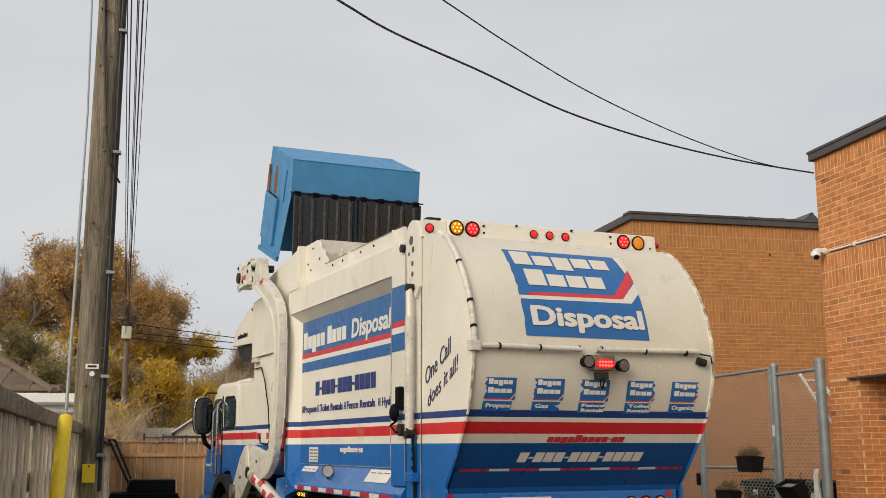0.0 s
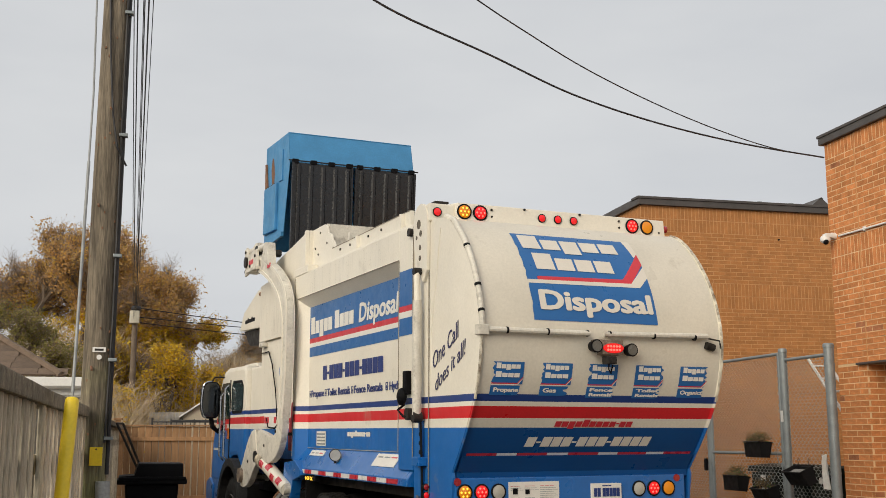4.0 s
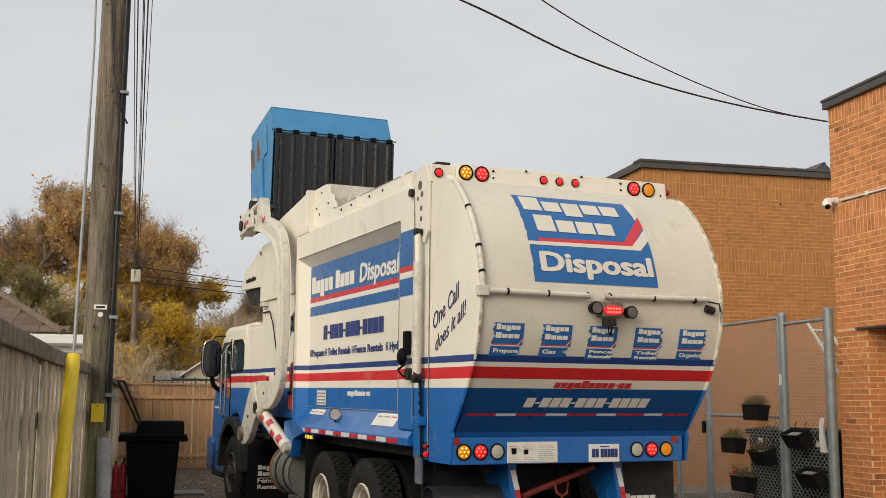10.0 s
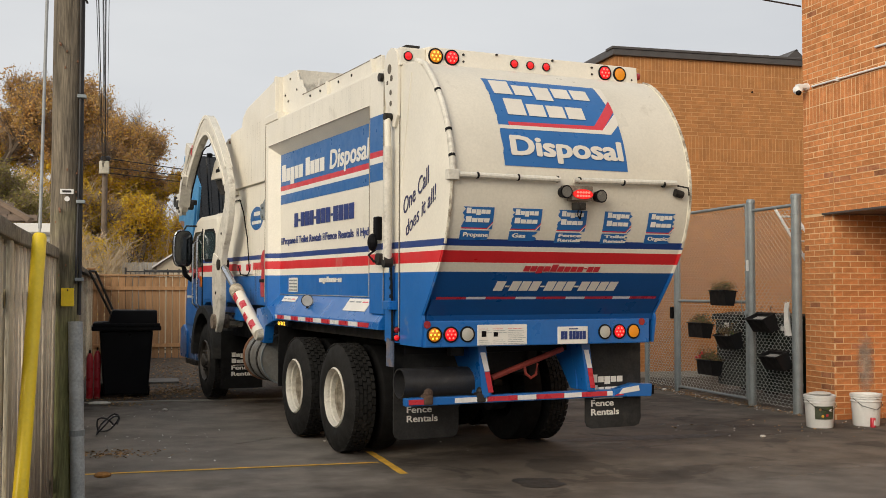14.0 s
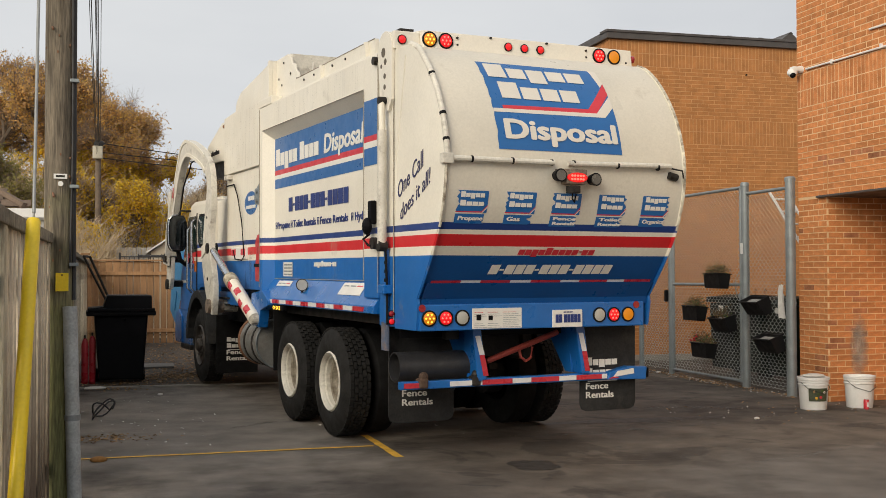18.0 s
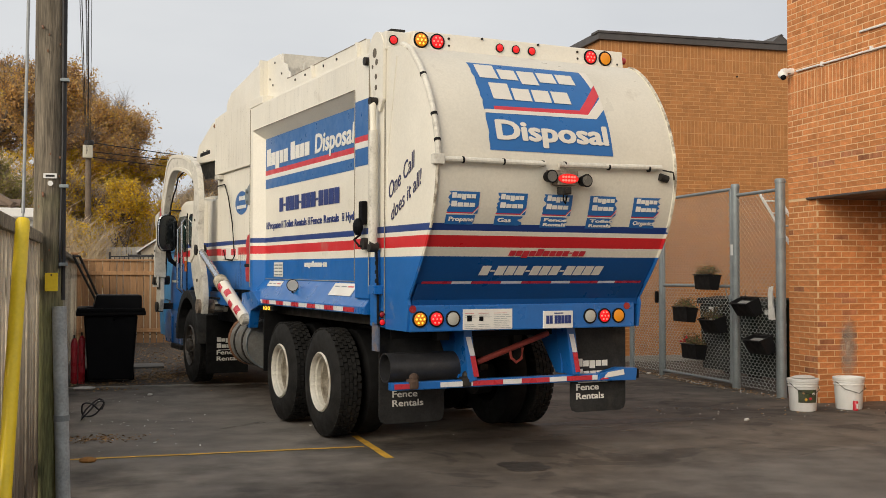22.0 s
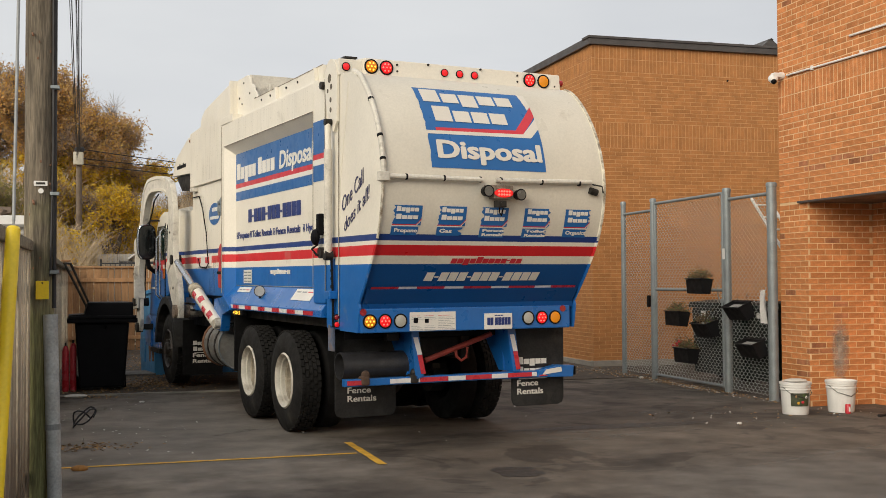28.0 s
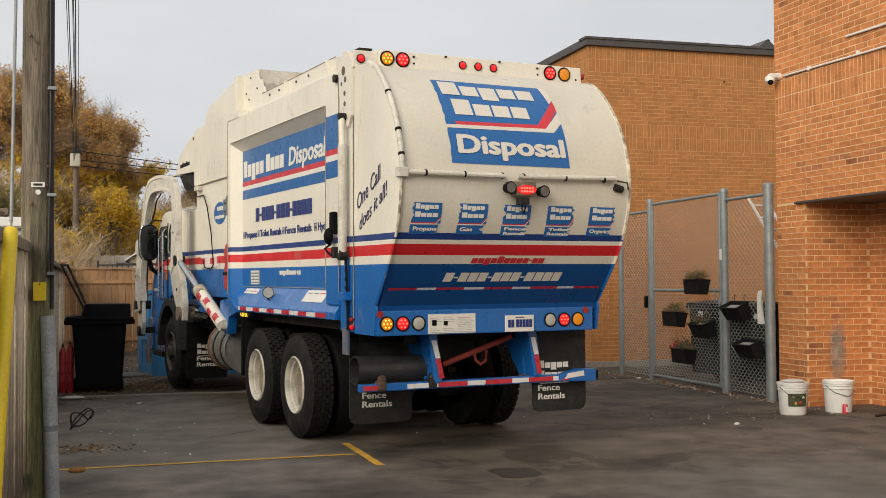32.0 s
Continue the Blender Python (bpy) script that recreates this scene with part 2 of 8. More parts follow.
def livery(bands):
    """Paint laid on in level bands: (height, colour) from the ground up."""
    def nodes(N, L):
        co = N.new("ShaderNodeTexCoord")
        sep = N.new("ShaderNodeSeparateXYZ")
        L.new(co.outputs["Object"], sep.inputs[0])
        k = N.new("ShaderNodeMath")
        k.operation, k.inputs[1].default_value = "DIVIDE", 5.0
        L.new(sep.outputs["Z"], k.inputs[0])
        r = N.new("ShaderNodeValToRGB")
        r.color_ramp.interpolation = "CONSTANT"
        e = r.color_ramp.elements
        e[0].position, e[0].color = 0, (*bands[0][1], 1)
        e.remove(e[1])
        for z, c in bands[1:]:
            x = e.new(z / 5.0)
            x.color = (*c, 1)
        L.new(k.outputs[0], r.inputs[0])
        return r.outputs[0]
    return nodes


CREAM, BLUE, NAVY, RED = (0.745, 0.705, 0.61), (0.008, 0.122, 0.41), (0.013, 0.042, 0.19), (0.58, 0.02, 0.026)
BANDS = [(0, BLUE), (1.828, CREAM), (1.912, RED), (1.998, CREAM), (2.042, NAVY), (2.092, CREAM)]
paint_livery = material("striped_truck_paint", livery(BANDS), 0.42, var=0.06, scale=1.3, fine=45, bump=0.05, dirt=(0.36, 0.32, 0.25), dirt_amount=0.25, dirt_scale=2.2, coat=0.08)
# tailgate cream and blue darkened: shade put into the paint, beneath real dust
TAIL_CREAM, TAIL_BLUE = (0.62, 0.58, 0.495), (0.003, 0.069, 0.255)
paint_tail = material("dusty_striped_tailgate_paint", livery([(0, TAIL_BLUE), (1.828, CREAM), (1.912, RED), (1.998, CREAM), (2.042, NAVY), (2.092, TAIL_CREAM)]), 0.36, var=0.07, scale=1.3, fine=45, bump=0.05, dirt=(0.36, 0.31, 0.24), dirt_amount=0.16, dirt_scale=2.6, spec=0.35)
paint_cream = material("cream_truck_paint", CREAM, 0.42, var=0.06, scale=1.5, fine=45, bump=0.06, dirt=(0.34, 0.29, 0.21), dirt_amount=0.2, dirt_scale=2.6, coat=0.2)
paint_worn = material("chipped_cream_paint", (0.60, 0.57, 0.50), 0.5, var=0.12, scale=5, fine=40, bump=0.12, dirt=(0.13, 0.10, 0.075), dirt_amount=0.55, dirt_scale=7)
paint_blue = material("blue_truck_paint", BLUE, 0.32, var=0.08, scale=2, fine=45, bump=0.05, dirt=(0.06, 0.08, 0.12), dirt_amount=0.15, coat=0.25)
decal_blue = material("blue_vinyl", (0.014, 0.115, 0.345), 0.35, var=0.05, bump=0.03)
decal_navy = material("navy_vinyl", (0.015, 0.036, 0.17), 0.4, var=0.05, bump=0.03)
decal_red = material("red_vinyl", (0.55, 0.03, 0.045), 0.38, var=0.06, bump=0.03)
decal_white = material("white_vinyl", (0.72, 0.70, 0.65), 0.4, var=0.05, bump=0.03)
decal_cream = material("cream_vinyl", (0.64, 0.60, 0.53), 0.4, var=0.04, bump=0.03)
flap_rubber = material("dusty_flap_rubber", (0.022, 0.022, 0.022), 0.7, var=0.35, scale=5, fine=60, bump=0.3, dirt=(0.06, 0.055, 0.048), dirt_amount=0.5, dirt_scale=3, spec=0.3)
pipe_plastic = material("scuffed_black_pipe", (0.026, 0.026, 0.028), 0.42, var=0.25, scale=6, fine=60, bump=0.15, dirt=(0.07, 0.066, 0.06), dirt_amount=0.4, dirt_scale=6, spec=0.45)
rubber = material("black_rubber", (0.008, 0.008, 0.0084), 0.75, var=0.3, scale=6, fine=90, bump=0.35, dirt=(0.035, 0.032, 0.028), dirt_amount=0.3, dirt_scale=4, spec=0.15)
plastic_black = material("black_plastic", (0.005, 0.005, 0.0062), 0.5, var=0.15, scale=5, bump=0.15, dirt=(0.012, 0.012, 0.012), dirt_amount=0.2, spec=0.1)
steel_dark = material("dark_oily_steel", (0.03, 0.027, 0.024), 0.6, 0.3, var=0.3, scale=6, dirt=(0.07, 0.045, 0.03), dirt_amount=0.5, dirt_scale=6, spec=0.3)
steel_grey = material("galvanised_steel", (0.25, 0.28, 0.29), 0.5, 0.35, var=0.14, scale=7, fine=70, bump=0.1, dirt=(0.2, 0.2, 0.19), dirt_amount=0.3, dirt_scale=5)
chrome = material("bright_steel", (0.55, 0.57, 0.6), 0.22, 0.95, var=0.05, bump=0.02)
rim_white = material("dirty_white_rim", (0.66, 0.63, 0.55), 0.5, var=0.14, scale=6, dirt=(0.22, 0.17, 0.11), dirt_amount=0.75, dirt_scale=4)
rust = material("rusty_steel", (0.20, 0.10, 0.055), 0.8, 0.1, var=0.3, scale=9, fine=80, bump=0.3)
tape_red = material("red_reflective_tape", (0.50, 0.03, 0.045), 0.3, var=0.08, bump=0.05)
tape_white = material("white_reflective_tape", (0.70, 0.70, 0.70), 0.3, var=0.06, bump=0.05)
lamp_red = glowing("lit_red_lens", (0.62, 0.008, 0.012), 0.55)
lamp_hot = glowing("lit_red_diode", (1.0, 0.09, 0.07), 2.2)
lamp_amber = glowing("lit_amber_lens", (0.66, 0.23, 0.008), 0.18)
lamp_amber_hot = glowing("lit_amber_diode", (1.0, 0.55, 0.05), 1.6)
lens_red = material("unlit_red_lens", (0.30, 0.012, 0.016), 0.2, var=0.05, bump=0.02, coat=0.5)
lens_clear = material("clear_lamp_lens", (0.44, 0.43, 0.38), 0.18, var=0.1, fine=120, bump=0.4, coat=0.5)
lens_dark = material("dark_lamp_lens", (0.10, 0.10, 0.095), 0.18, var=0.2, fine=120, bump=0.4, coat=0.5)


def asphalt_colour(N, L):
    co = N.new("ShaderNodeTexCoord")
    n = N.new("ShaderNodeTexNoise")
    n.inputs["Scale"].default_value, n.inputs["Detail"].default_value = 0.45, 6
    L.new(co.outputs["Object"], n.inputs["Vector"])
    r = N.new("ShaderNodeValToRGB")
    e = r.color_ramp.elements
    e[0].position, e[0].color = 0.34, (0.081, 0.070, 0.061, 1)
    e[1].position, e[1].color = 0.68, (0.154, 0.131, 0.109, 1)
    L.new(n.outputs[0], r.inputs[0])
    out = r.outputs[0]
    # ragged darker blotches where water and oil have dried in
    bl = N.new("ShaderNodeTexNoise")
    bl.inputs["Scale"].default_value, bl.inputs["Detail"].default_value, bl.inputs["Roughness"].default_value, bl.inputs["Distortion"].default_value = 0.8, 10, 0.66, 0.6
    L.new(co.outputs["Object"], bl.inputs["Vector"])
    lo = N.new("ShaderNodeMapRange")
    lo.inputs["From Min"].default_value, lo.inputs["From Max"].default_value, lo.inputs["To Max"].default_value = 0.535, 0.575, 0.62
    L.new(bl.outputs[0], lo.inputs["Value"])
    wet = N.new("ShaderNodeMix")
    wet.data_type = "RGBA"
    wet.inputs["B"].default_value = (0.048, 0.042, 0.038, 1)
    L.new(lo.outputs[0], wet.inputs["Factor"])
    L.new(out, wet.inputs["A"])
    out = wet.outputs["Result"]
    # pale dust in two ragged patches, painted paler to stand in for missing light
    fray = N.new("ShaderNodeTexNoise")
    fray.inputs["Scale"].default_value, fray.inputs["Detail"].default_value, fray.inputs["Roughness"].default_value = 0.9, 8, 0.65
    L.new(co.outputs["Object"], fray.inputs["Vector"])
    for cx, cy, sx, sy in ((0.5, 12.6, 2.7, 6.2), (6.2, 7.6, 3.2, 2.2)):
        mp = N.new("ShaderNodeMapping")
        mp.vector_type = "TEXTURE"
        mp.inputs["Location"].default_value, mp.inputs["Scale"].default_value = (cx, cy, 0), (sx, sy, 1)
        L.new(co.outputs["Object"], mp.inputs["Vector"])
        g = N.new("ShaderNodeTexGradient")
        g.gradient_type = "SPHERICAL"
        L.new(mp.outputs[0], g.inputs[0])
        ad = N.new("ShaderNodeMath")
        ad.operation = "ADD"
        L.new(g.outputs["Fac"], ad.inputs[0])
        L.new(fray.outputs[0], ad.inputs[1])
        mr = N.new("ShaderNodeMapRange")
        mr.inputs["From Min"].default_value, mr.inputs["From Max"].default_value, mr.inputs["To Max"].default_value = 0.62, 1.05, 0.75
        L.new(ad.outputs[0], mr.inputs["Value"])
        gate = N.new("ShaderNodeMath")
        gate.operation, gate.use_clamp, gate.inputs[1].default_value = "MULTIPLY", True, 4.0
        L.new(g.outputs["Fac"], gate.inputs[0])
        both = N.new("ShaderNodeMath")
        both.operation = "MULTIPLY"
        L.new(mr.outputs[0], both.inputs[0])
        L.new(gate.outputs[0], both.inputs[1])
        mx = N.new("ShaderNodeMix")
        mx.data_type = "RGBA"
        mx.inputs["B"].default_value = (0.240, 0.214, 0.185, 1) if cx < 3 else (0.165, 0.152, 0.138, 1)
        L.new(both.outputs[0], mx.inputs["Factor"])
        L.new(out, mx.inputs["A"])
        out = mx.outputs["Result"]
    return out


asphalt = material("worn_asphalt", asphalt_colour, 0.8, var=0.24, scale=1.8, fine=130, bump=0.5, dirt=(0.12, 0.105, 0.09), dirt_amount=0.2, dirt_scale=0.9, bump_distance=0.006, spec=0.2)
brick_near = material("orange_red_brick", (0.525, 0.207, 0.076), 0.85, var=0.2, scale=9, fine=90, bump=0.5, per_object=0.16, spec=0.2)
brick_near_joined = material("orange_red_brick_far_up", (0.525, 0.207, 0.076), 0.85, var=0.2, scale=9, fine=90, bump=0.5, per_island=0.16, spec=0.2)
brick_burnt = material("dark_burnt_brick", (0.37, 0.15, 0.072), 0.85, var=0.3, scale=9, fine=90, bump=0.5, per_island=0.25, spec=0.2)
brick_far = material("tan_brick", (0.395, 0.170, 0.053), 0.85, var=0.14, scale=7, fine=90, bump=0.3, per_object=0.08)
brick_far_joined = material("tan_brick_far_up", (0.395, 0.170, 0.053), 0.85, var=0.14, scale=7, fine=90, bump=0.3, per_island=0.08)
mortar_light = material("pale_mortar", (0.70, 0.48, 0.27), 0.95, var=0.12, scale=5, fine=120, bump=0.3)
mortar_tan = material("tan_mortar", (0.53, 0.285, 0.125), 0.95, var=0.12, scale=5, fine=120, bump=0.3)
flashing = material("dark_roof_flashing", (0.080, 0.071, 0.066), 0.5, 0.2, var=0.15, scale=3)
wood_grey = material("weathered_grey_board", (0.41, 0.366, 0.28), 0.85, var=0.5, scale=2.5, fine=26, bump=0.4, per_object=0.22, stretch=(6, 6, 0.6), dirt=(0.07, 0.06, 0.045), dirt_amount=0.35, dirt_scale=1.5, spec=0.2)
def rot_colour(N, L):
    """Grey board, stained dark brown by damp from the ground up with a ragged edge."""
    co = N.new("ShaderNodeTexCoord")
    sep = N.new("ShaderNodeSeparateXYZ")
    L.new(co.outputs["Object"], sep.inputs[0])
    mp = N.new("ShaderNodeMapping")
    mp.inputs["Scale"].default_value = (9, 9, 1.2)
    L.new(co.outputs["Object"], mp.inputs["Vector"])
    nz = N.new("ShaderNodeTexNoise")
    nz.inputs["Scale"].default_value, nz.inputs["Detail"].default_value = 2.0, 5
    L.new(mp.outputs[0], nz.inputs["Vector"])
    ad = N.new("ShaderNodeMath")
    ad.operation, ad.inputs[1].default_value = "MULTIPLY_ADD", 1.5
    L.new(nz.outputs[0], ad.inputs[0])
    L.new(sep.outputs["Z"], ad.inputs[2])
    r = N.new("ShaderNodeMapRange")
    r.inputs["From Min"].default_value, r.inputs["From Max"].default_value, r.inputs["To Min"].default_value, r.inputs["To Max"].default_value = 1.25, 2.1, 0.85, 0.0
    L.new(ad.outputs[0], r.inputs["Value"])
    mx = N.new("ShaderNodeMix")
    mx.data_type = "RGBA"
    mx.inputs["A"].default_value, mx.inputs["B"].default_value = (0.54, 0.47, 0.36, 1), (0.10, 0.072, 0.05, 1)
    L.new(r.outputs[0], mx.inputs["Factor"])
    return mx.outputs["Result"]


wood_rot = material("damp_rotted_grey_board", rot_colour, 0.85, var=0.5, scale=2.5, fine=26, bump=0.4, per_object=0.22, stretch=(6, 6, 0.6), spec=0.2)
cap_wood = material("grey_cap_board", (0.20, 0.175, 0.13), 0.9, var=0.4, scale=2.5, fine=20, bump=0.5, per_object=0.2, stretch=(6, 0.6, 6), spec=0.2)
wood_brown = material("brown_stained_board", (0.32, 0.18, 0.085), 0.8, var=0.22, scale=2.5, fine=26, bump=0.35, per_object=0.16, stretch=(6, 6, 0.6))
def pole_colour(N, L):
    """Grey-brown wood, mossy green near the ground."""
    co = N.new("ShaderNodeTexCoord")
    sep = N.new("ShaderNodeSeparateXYZ")
    L.new(co.outputs["Object"], sep.inputs[0])
    nz = N.new("ShaderNodeTexNoise")
    nz.inputs["Scale"].default_value, nz.inputs["Detail"].default_value = 3.0, 5
    L.new(co.outputs["Object"], nz.inputs["Vector"])
    ad = N.new("ShaderNodeMath")
    ad.operation = "MULTIPLY_ADD"
    ad.inputs[1].default_value = 2.2
    L.new(nz.outputs[0], ad.inputs[0])
    L.new(sep.outputs["Z"], ad.inputs[2])
    r = N.new("ShaderNodeMapRange")
    r.inputs["From Min"].default_value, r.inputs["From Max"].default_value, r.inputs["To Min"].default_value, r.inputs["To Max"].default_value = 2.3, 3.3, 0.75, 0.0
    L.new(ad.outputs[0], r.inputs["Value"])
    mx = N.new("ShaderNodeMix")
    mx.data_type = "RGBA"
    mx.inputs["A"].default_value, mx.inputs["B"].default_value = (0.155, 0.128, 0.093, 1), (0.19, 0.195, 0.07, 1)
    L.new(r.outputs[0], mx.inputs["Factor"])
    return mx.outputs["Result"]


wood_pole = material("weathered_pole_wood", pole_colour, 0.9, var=0.6, scale=3, fine=18, bump=0.7, stretch=(7, 7, 0.45), dirt=(0.05, 0.043, 0.03), dirt_amount=0.3, dirt_scale=2.5, bump_distance=0.012)
yellow_plastic = material("yellow_plastic", (0.86, 0.62, 0.02), 0.4, var=0.08, scale=3, bump=0.05, dirt=(0.35, 0.25, 0.05), dirt_amount=0.15)
yellow_paint = material("yellow_road_paint", (0.70, 0.40, 0.045), 0.75, var=0.25, scale=6, fine=60, bump=0.3, dirt=(0.12, 0.095, 0.06), dirt_amount=0.38, dirt_scale=7)
cable_black = material("black_cable", (0.02, 0.02, 0.022), 0.6, bump=0.05)
white_plastic = material("white_plastic", (0.72, 0.72, 0.70), 0.4, var=0.06, scale=5, bump=0.05, dirt=(0.35, 0.32, 0.27), dirt_amount=0.3, dirt_scale=6)
white_paint = material("white_painted_metal", (0.74, 0.73, 0.70), 0.45, var=0.06, bump=0.05)
shingle = material("brown_roof_shingle", (0.125, 0.088, 0.062), 0.9, var=0.2, scale=8, fine=70, bump=0.5, per_object=0.18)
bark = material("grey_bark", (0.15, 0.115, 0.085), 0.9, var=0.3, scale=5, bump=0.4)


# ---- ground ----
def ground():
    bm = bmesh.new()
    bmesh.ops.create_grid(bm, x_segments=1, y_segments=1, size=1500)
    g = part("ground", bm, asphalt)
    tagged(g, "dark worn asphalt of the alley and yard", "ground", kind="structure")


ground()

# ---- brick buildings ----
SMALL, LARGE = (0.243, 0.067, 0.010), (0.222, 0.066, 0.011)


def brick_mesh(name, w, h, mat):
    bm = bmesh.new()
    c = 0.002
    lo = [(-w / 2, 0.0, -h / 2), (w / 2, 0.0, -h / 2), (w / 2, 0.0, h / 2), (-w / 2, 0.0, h / 2)]
    hi = [(-w / 2 + c, 0.005, -h / 2 + c), (w / 2 - c, 0.005, -h / 2 + c), (w / 2 - c, 0.005, h / 2 - c), (-w / 2 + c, 0.005, h / 2 - c)]
    a = [bm.verts.new(p) for p in lo]
    b = [bm.verts.new(p) for p in hi]
    bm.faces.new(b)
    bm.faces.new(a[::-1])
    for i in range(4):
        bm.faces.new((a[i], a[(i + 1) % 4], b[(i + 1) % 4], b[i]))
    bmesh.ops.recalc_face_normals(bm, faces=bm.faces[:])
    return mesh_of(name, bm, mat)


def brick_face(wall, origin, along, out, length, z0, z1, mats, soldiers=(), near=lambda s, z: True, cap=300, offset=0.0, skip=None, size=LARGE, burnt=None):
    """Bricks on one face of a wall: stretchers in half bond, with soldier courses between the given heights. The first `cap` that `near` picks are objects."""
    BW, BH, JOINT = size
    origin, along, out = Vector(origin), Vector(along).normalized(), Vector(out).normalized()
    frame_m = Matrix((along.to_4d(), out.to_4d(), (0, 0, 1, 0), (0, 0, 0, 1))).transposed()
    frame_m[3][0] = frame_m[3][1] = frame_m[3][2] = 0
    meshes, verts, faces, dark, made = {}, [], [], [], 0
    rnd = random.Random(len(wall.name) + int(length * 100))
    jobs = []
    z, row = z0, 0
    while z < z1 - 0.03:
        band = next((b for b in soldiers if b[0] <= z + 0.02 < b[1]), None)
        if band:
            n = int(length / (BH + JOINT))
            jobs += [((i + 0.5) * length / n, z + BW / 2, BH, BW) for i in range(n)]
            z += BW + JOINT
        else:
            s = -(BW + JOINT) / 2 * (row % 2) + offset
            while s < length:
                a, b = max(s, 0.0), min(s + BW, length)
                if b - a > 0.03:
                    jobs.append(((a + b) / 2, z + BH / 2, round(b - a, 3), BH))
                s += BW + JOINT
            z += BH + JOINT
            row += 1
    for s, zz, w, h in jobs:
        if skip and skip(s, zz):
            continue
        scorched = burnt is not None and rnd.random() < burnt(s, zz)
        m = Matrix.Translation(origin + along * s + Vector((0, 0, zz)) + out * rnd.uniform(-0.0015, 0.0015)) @ frame_m
        if made < cap and near(s, zz) and not scorched:
            key = (w, h)
            if key not in meshes:
                meshes[key] = brick_mesh("brick", w, h, mats[0])
            ob = new("brick", meshes[key])
            ob.parent = wall
            ob.matrix_basis = m
            made += 1
        else:
            c, k = 0.002, len(verts)
            for d, y in ((0, 0.0), (c, 0.003)):
                for x, zc in ((-w / 2 + d, -h / 2 + d), (w / 2 - d, -h / 2 + d), (w / 2 - d, h / 2 - d), (-w / 2 + d, h / 2 - d)):
                    verts.append(tuple(m @ Vector((x, y, zc))))
            faces.append((k + 4, k + 5, k + 6, k + 7))
            faces += [(k + i, k + (i + 1) % 4, k + 4 + (i + 1) % 4, k + 4 + i) for i in range(4)]
            dark += [1 if scorched else 0] * 5
    if verts:
        me = bpy.data.meshes.new("bricks")
        me.from_pydata(verts, [], faces)
        bm = bmesh.new()
        bm.from_mesh(me)
        bmesh.ops.recalc_face_normals(bm, faces=bm.faces[:])
        bm.to_mesh(me)
        bm.free()
        me.materials.append(mats[1])
        if burnt is not None:
            me.materials.append(brick_burnt)
            me.polygons.foreach_set("material_index", dark)
        ob = new("bricks", me)
        ob.parent = wall
        tagged(ob, kind="stuff")


WALL_X, CORNER_Y, JAMB_Y, TOP_Z = 8.65, 13.22, 12.58, 5.79
LINTEL_Z, RECESS = 2.72, 1.0


def near_building():
    """The building beside the yard: a flush brick wall along the alley, a deep recess under a steel lintel."""
    bm = box(WALL_X, 16, JAMB_Y, CORNER_Y, 0, TOP_Z)
    box(WALL_X, 16, 2.0, JAMB_Y, LINTEL_Z, TOP_Z, bm=bm)
    box(WALL_X + RECESS, 16, 2.0, JAMB_Y, 0, LINTEL_Z, bm=bm)
    wall = part("wall_east", bm, mortar_light)
    tagged(wall, "orange-red brick wall with pale mortar joints", "wall", kind="structure")
    part("lintel", box(WALL_X - 0.05, WALL_X + RECESS, 6.0, JAMB_Y + 0.17, LINTEL_Z - 0.03, LINTEL_Z - 0.002, 0.004), flashing, wall, "dark steel lintel over the recess")
    bm = box(WALL_X - 0.06, 16, 2.0, CORNER_Y + 0.06, TOP_Z, TOP_Z + 0.13, 0.01)
    box(WALL_X - 0.075, WALL_X + 0.2, 2.0, CORNER_Y + 0.075, TOP_Z + 0.10, TOP_Z + 0.14, 0.008, bm)
    part("coping", bm, flashing, wall, "dark metal roof coping")
    return wall


FAR_X, FAR_Y, FAR_TOP = 8.70, 19.66, 6.29


def far_building():
    bm = box(FAR_X, 20, FAR_Y, 34, 0, FAR_TOP)
    wall = part("wall_north_east", bm, mortar_tan)
    tagged(wall, "tan brick wall of the taller building behind the fence", "wall", kind="structure")
    bm = box(FAR_X - 0.07, 20, FAR_Y - 0.07, 34, FAR_TOP, FAR_TOP + 0.15, 0.01)
    box(FAR_X - 0.09, 20, FAR_Y - 0.09, FAR_Y + 0.25, FAR_TOP + 0.12, FAR_TOP + 0.17, 0.008, bm)
    part("coping", bm, flashing, wall, "dark metal roof coping")
    return wall


wall_east = near_building()
wall_far = far_building()

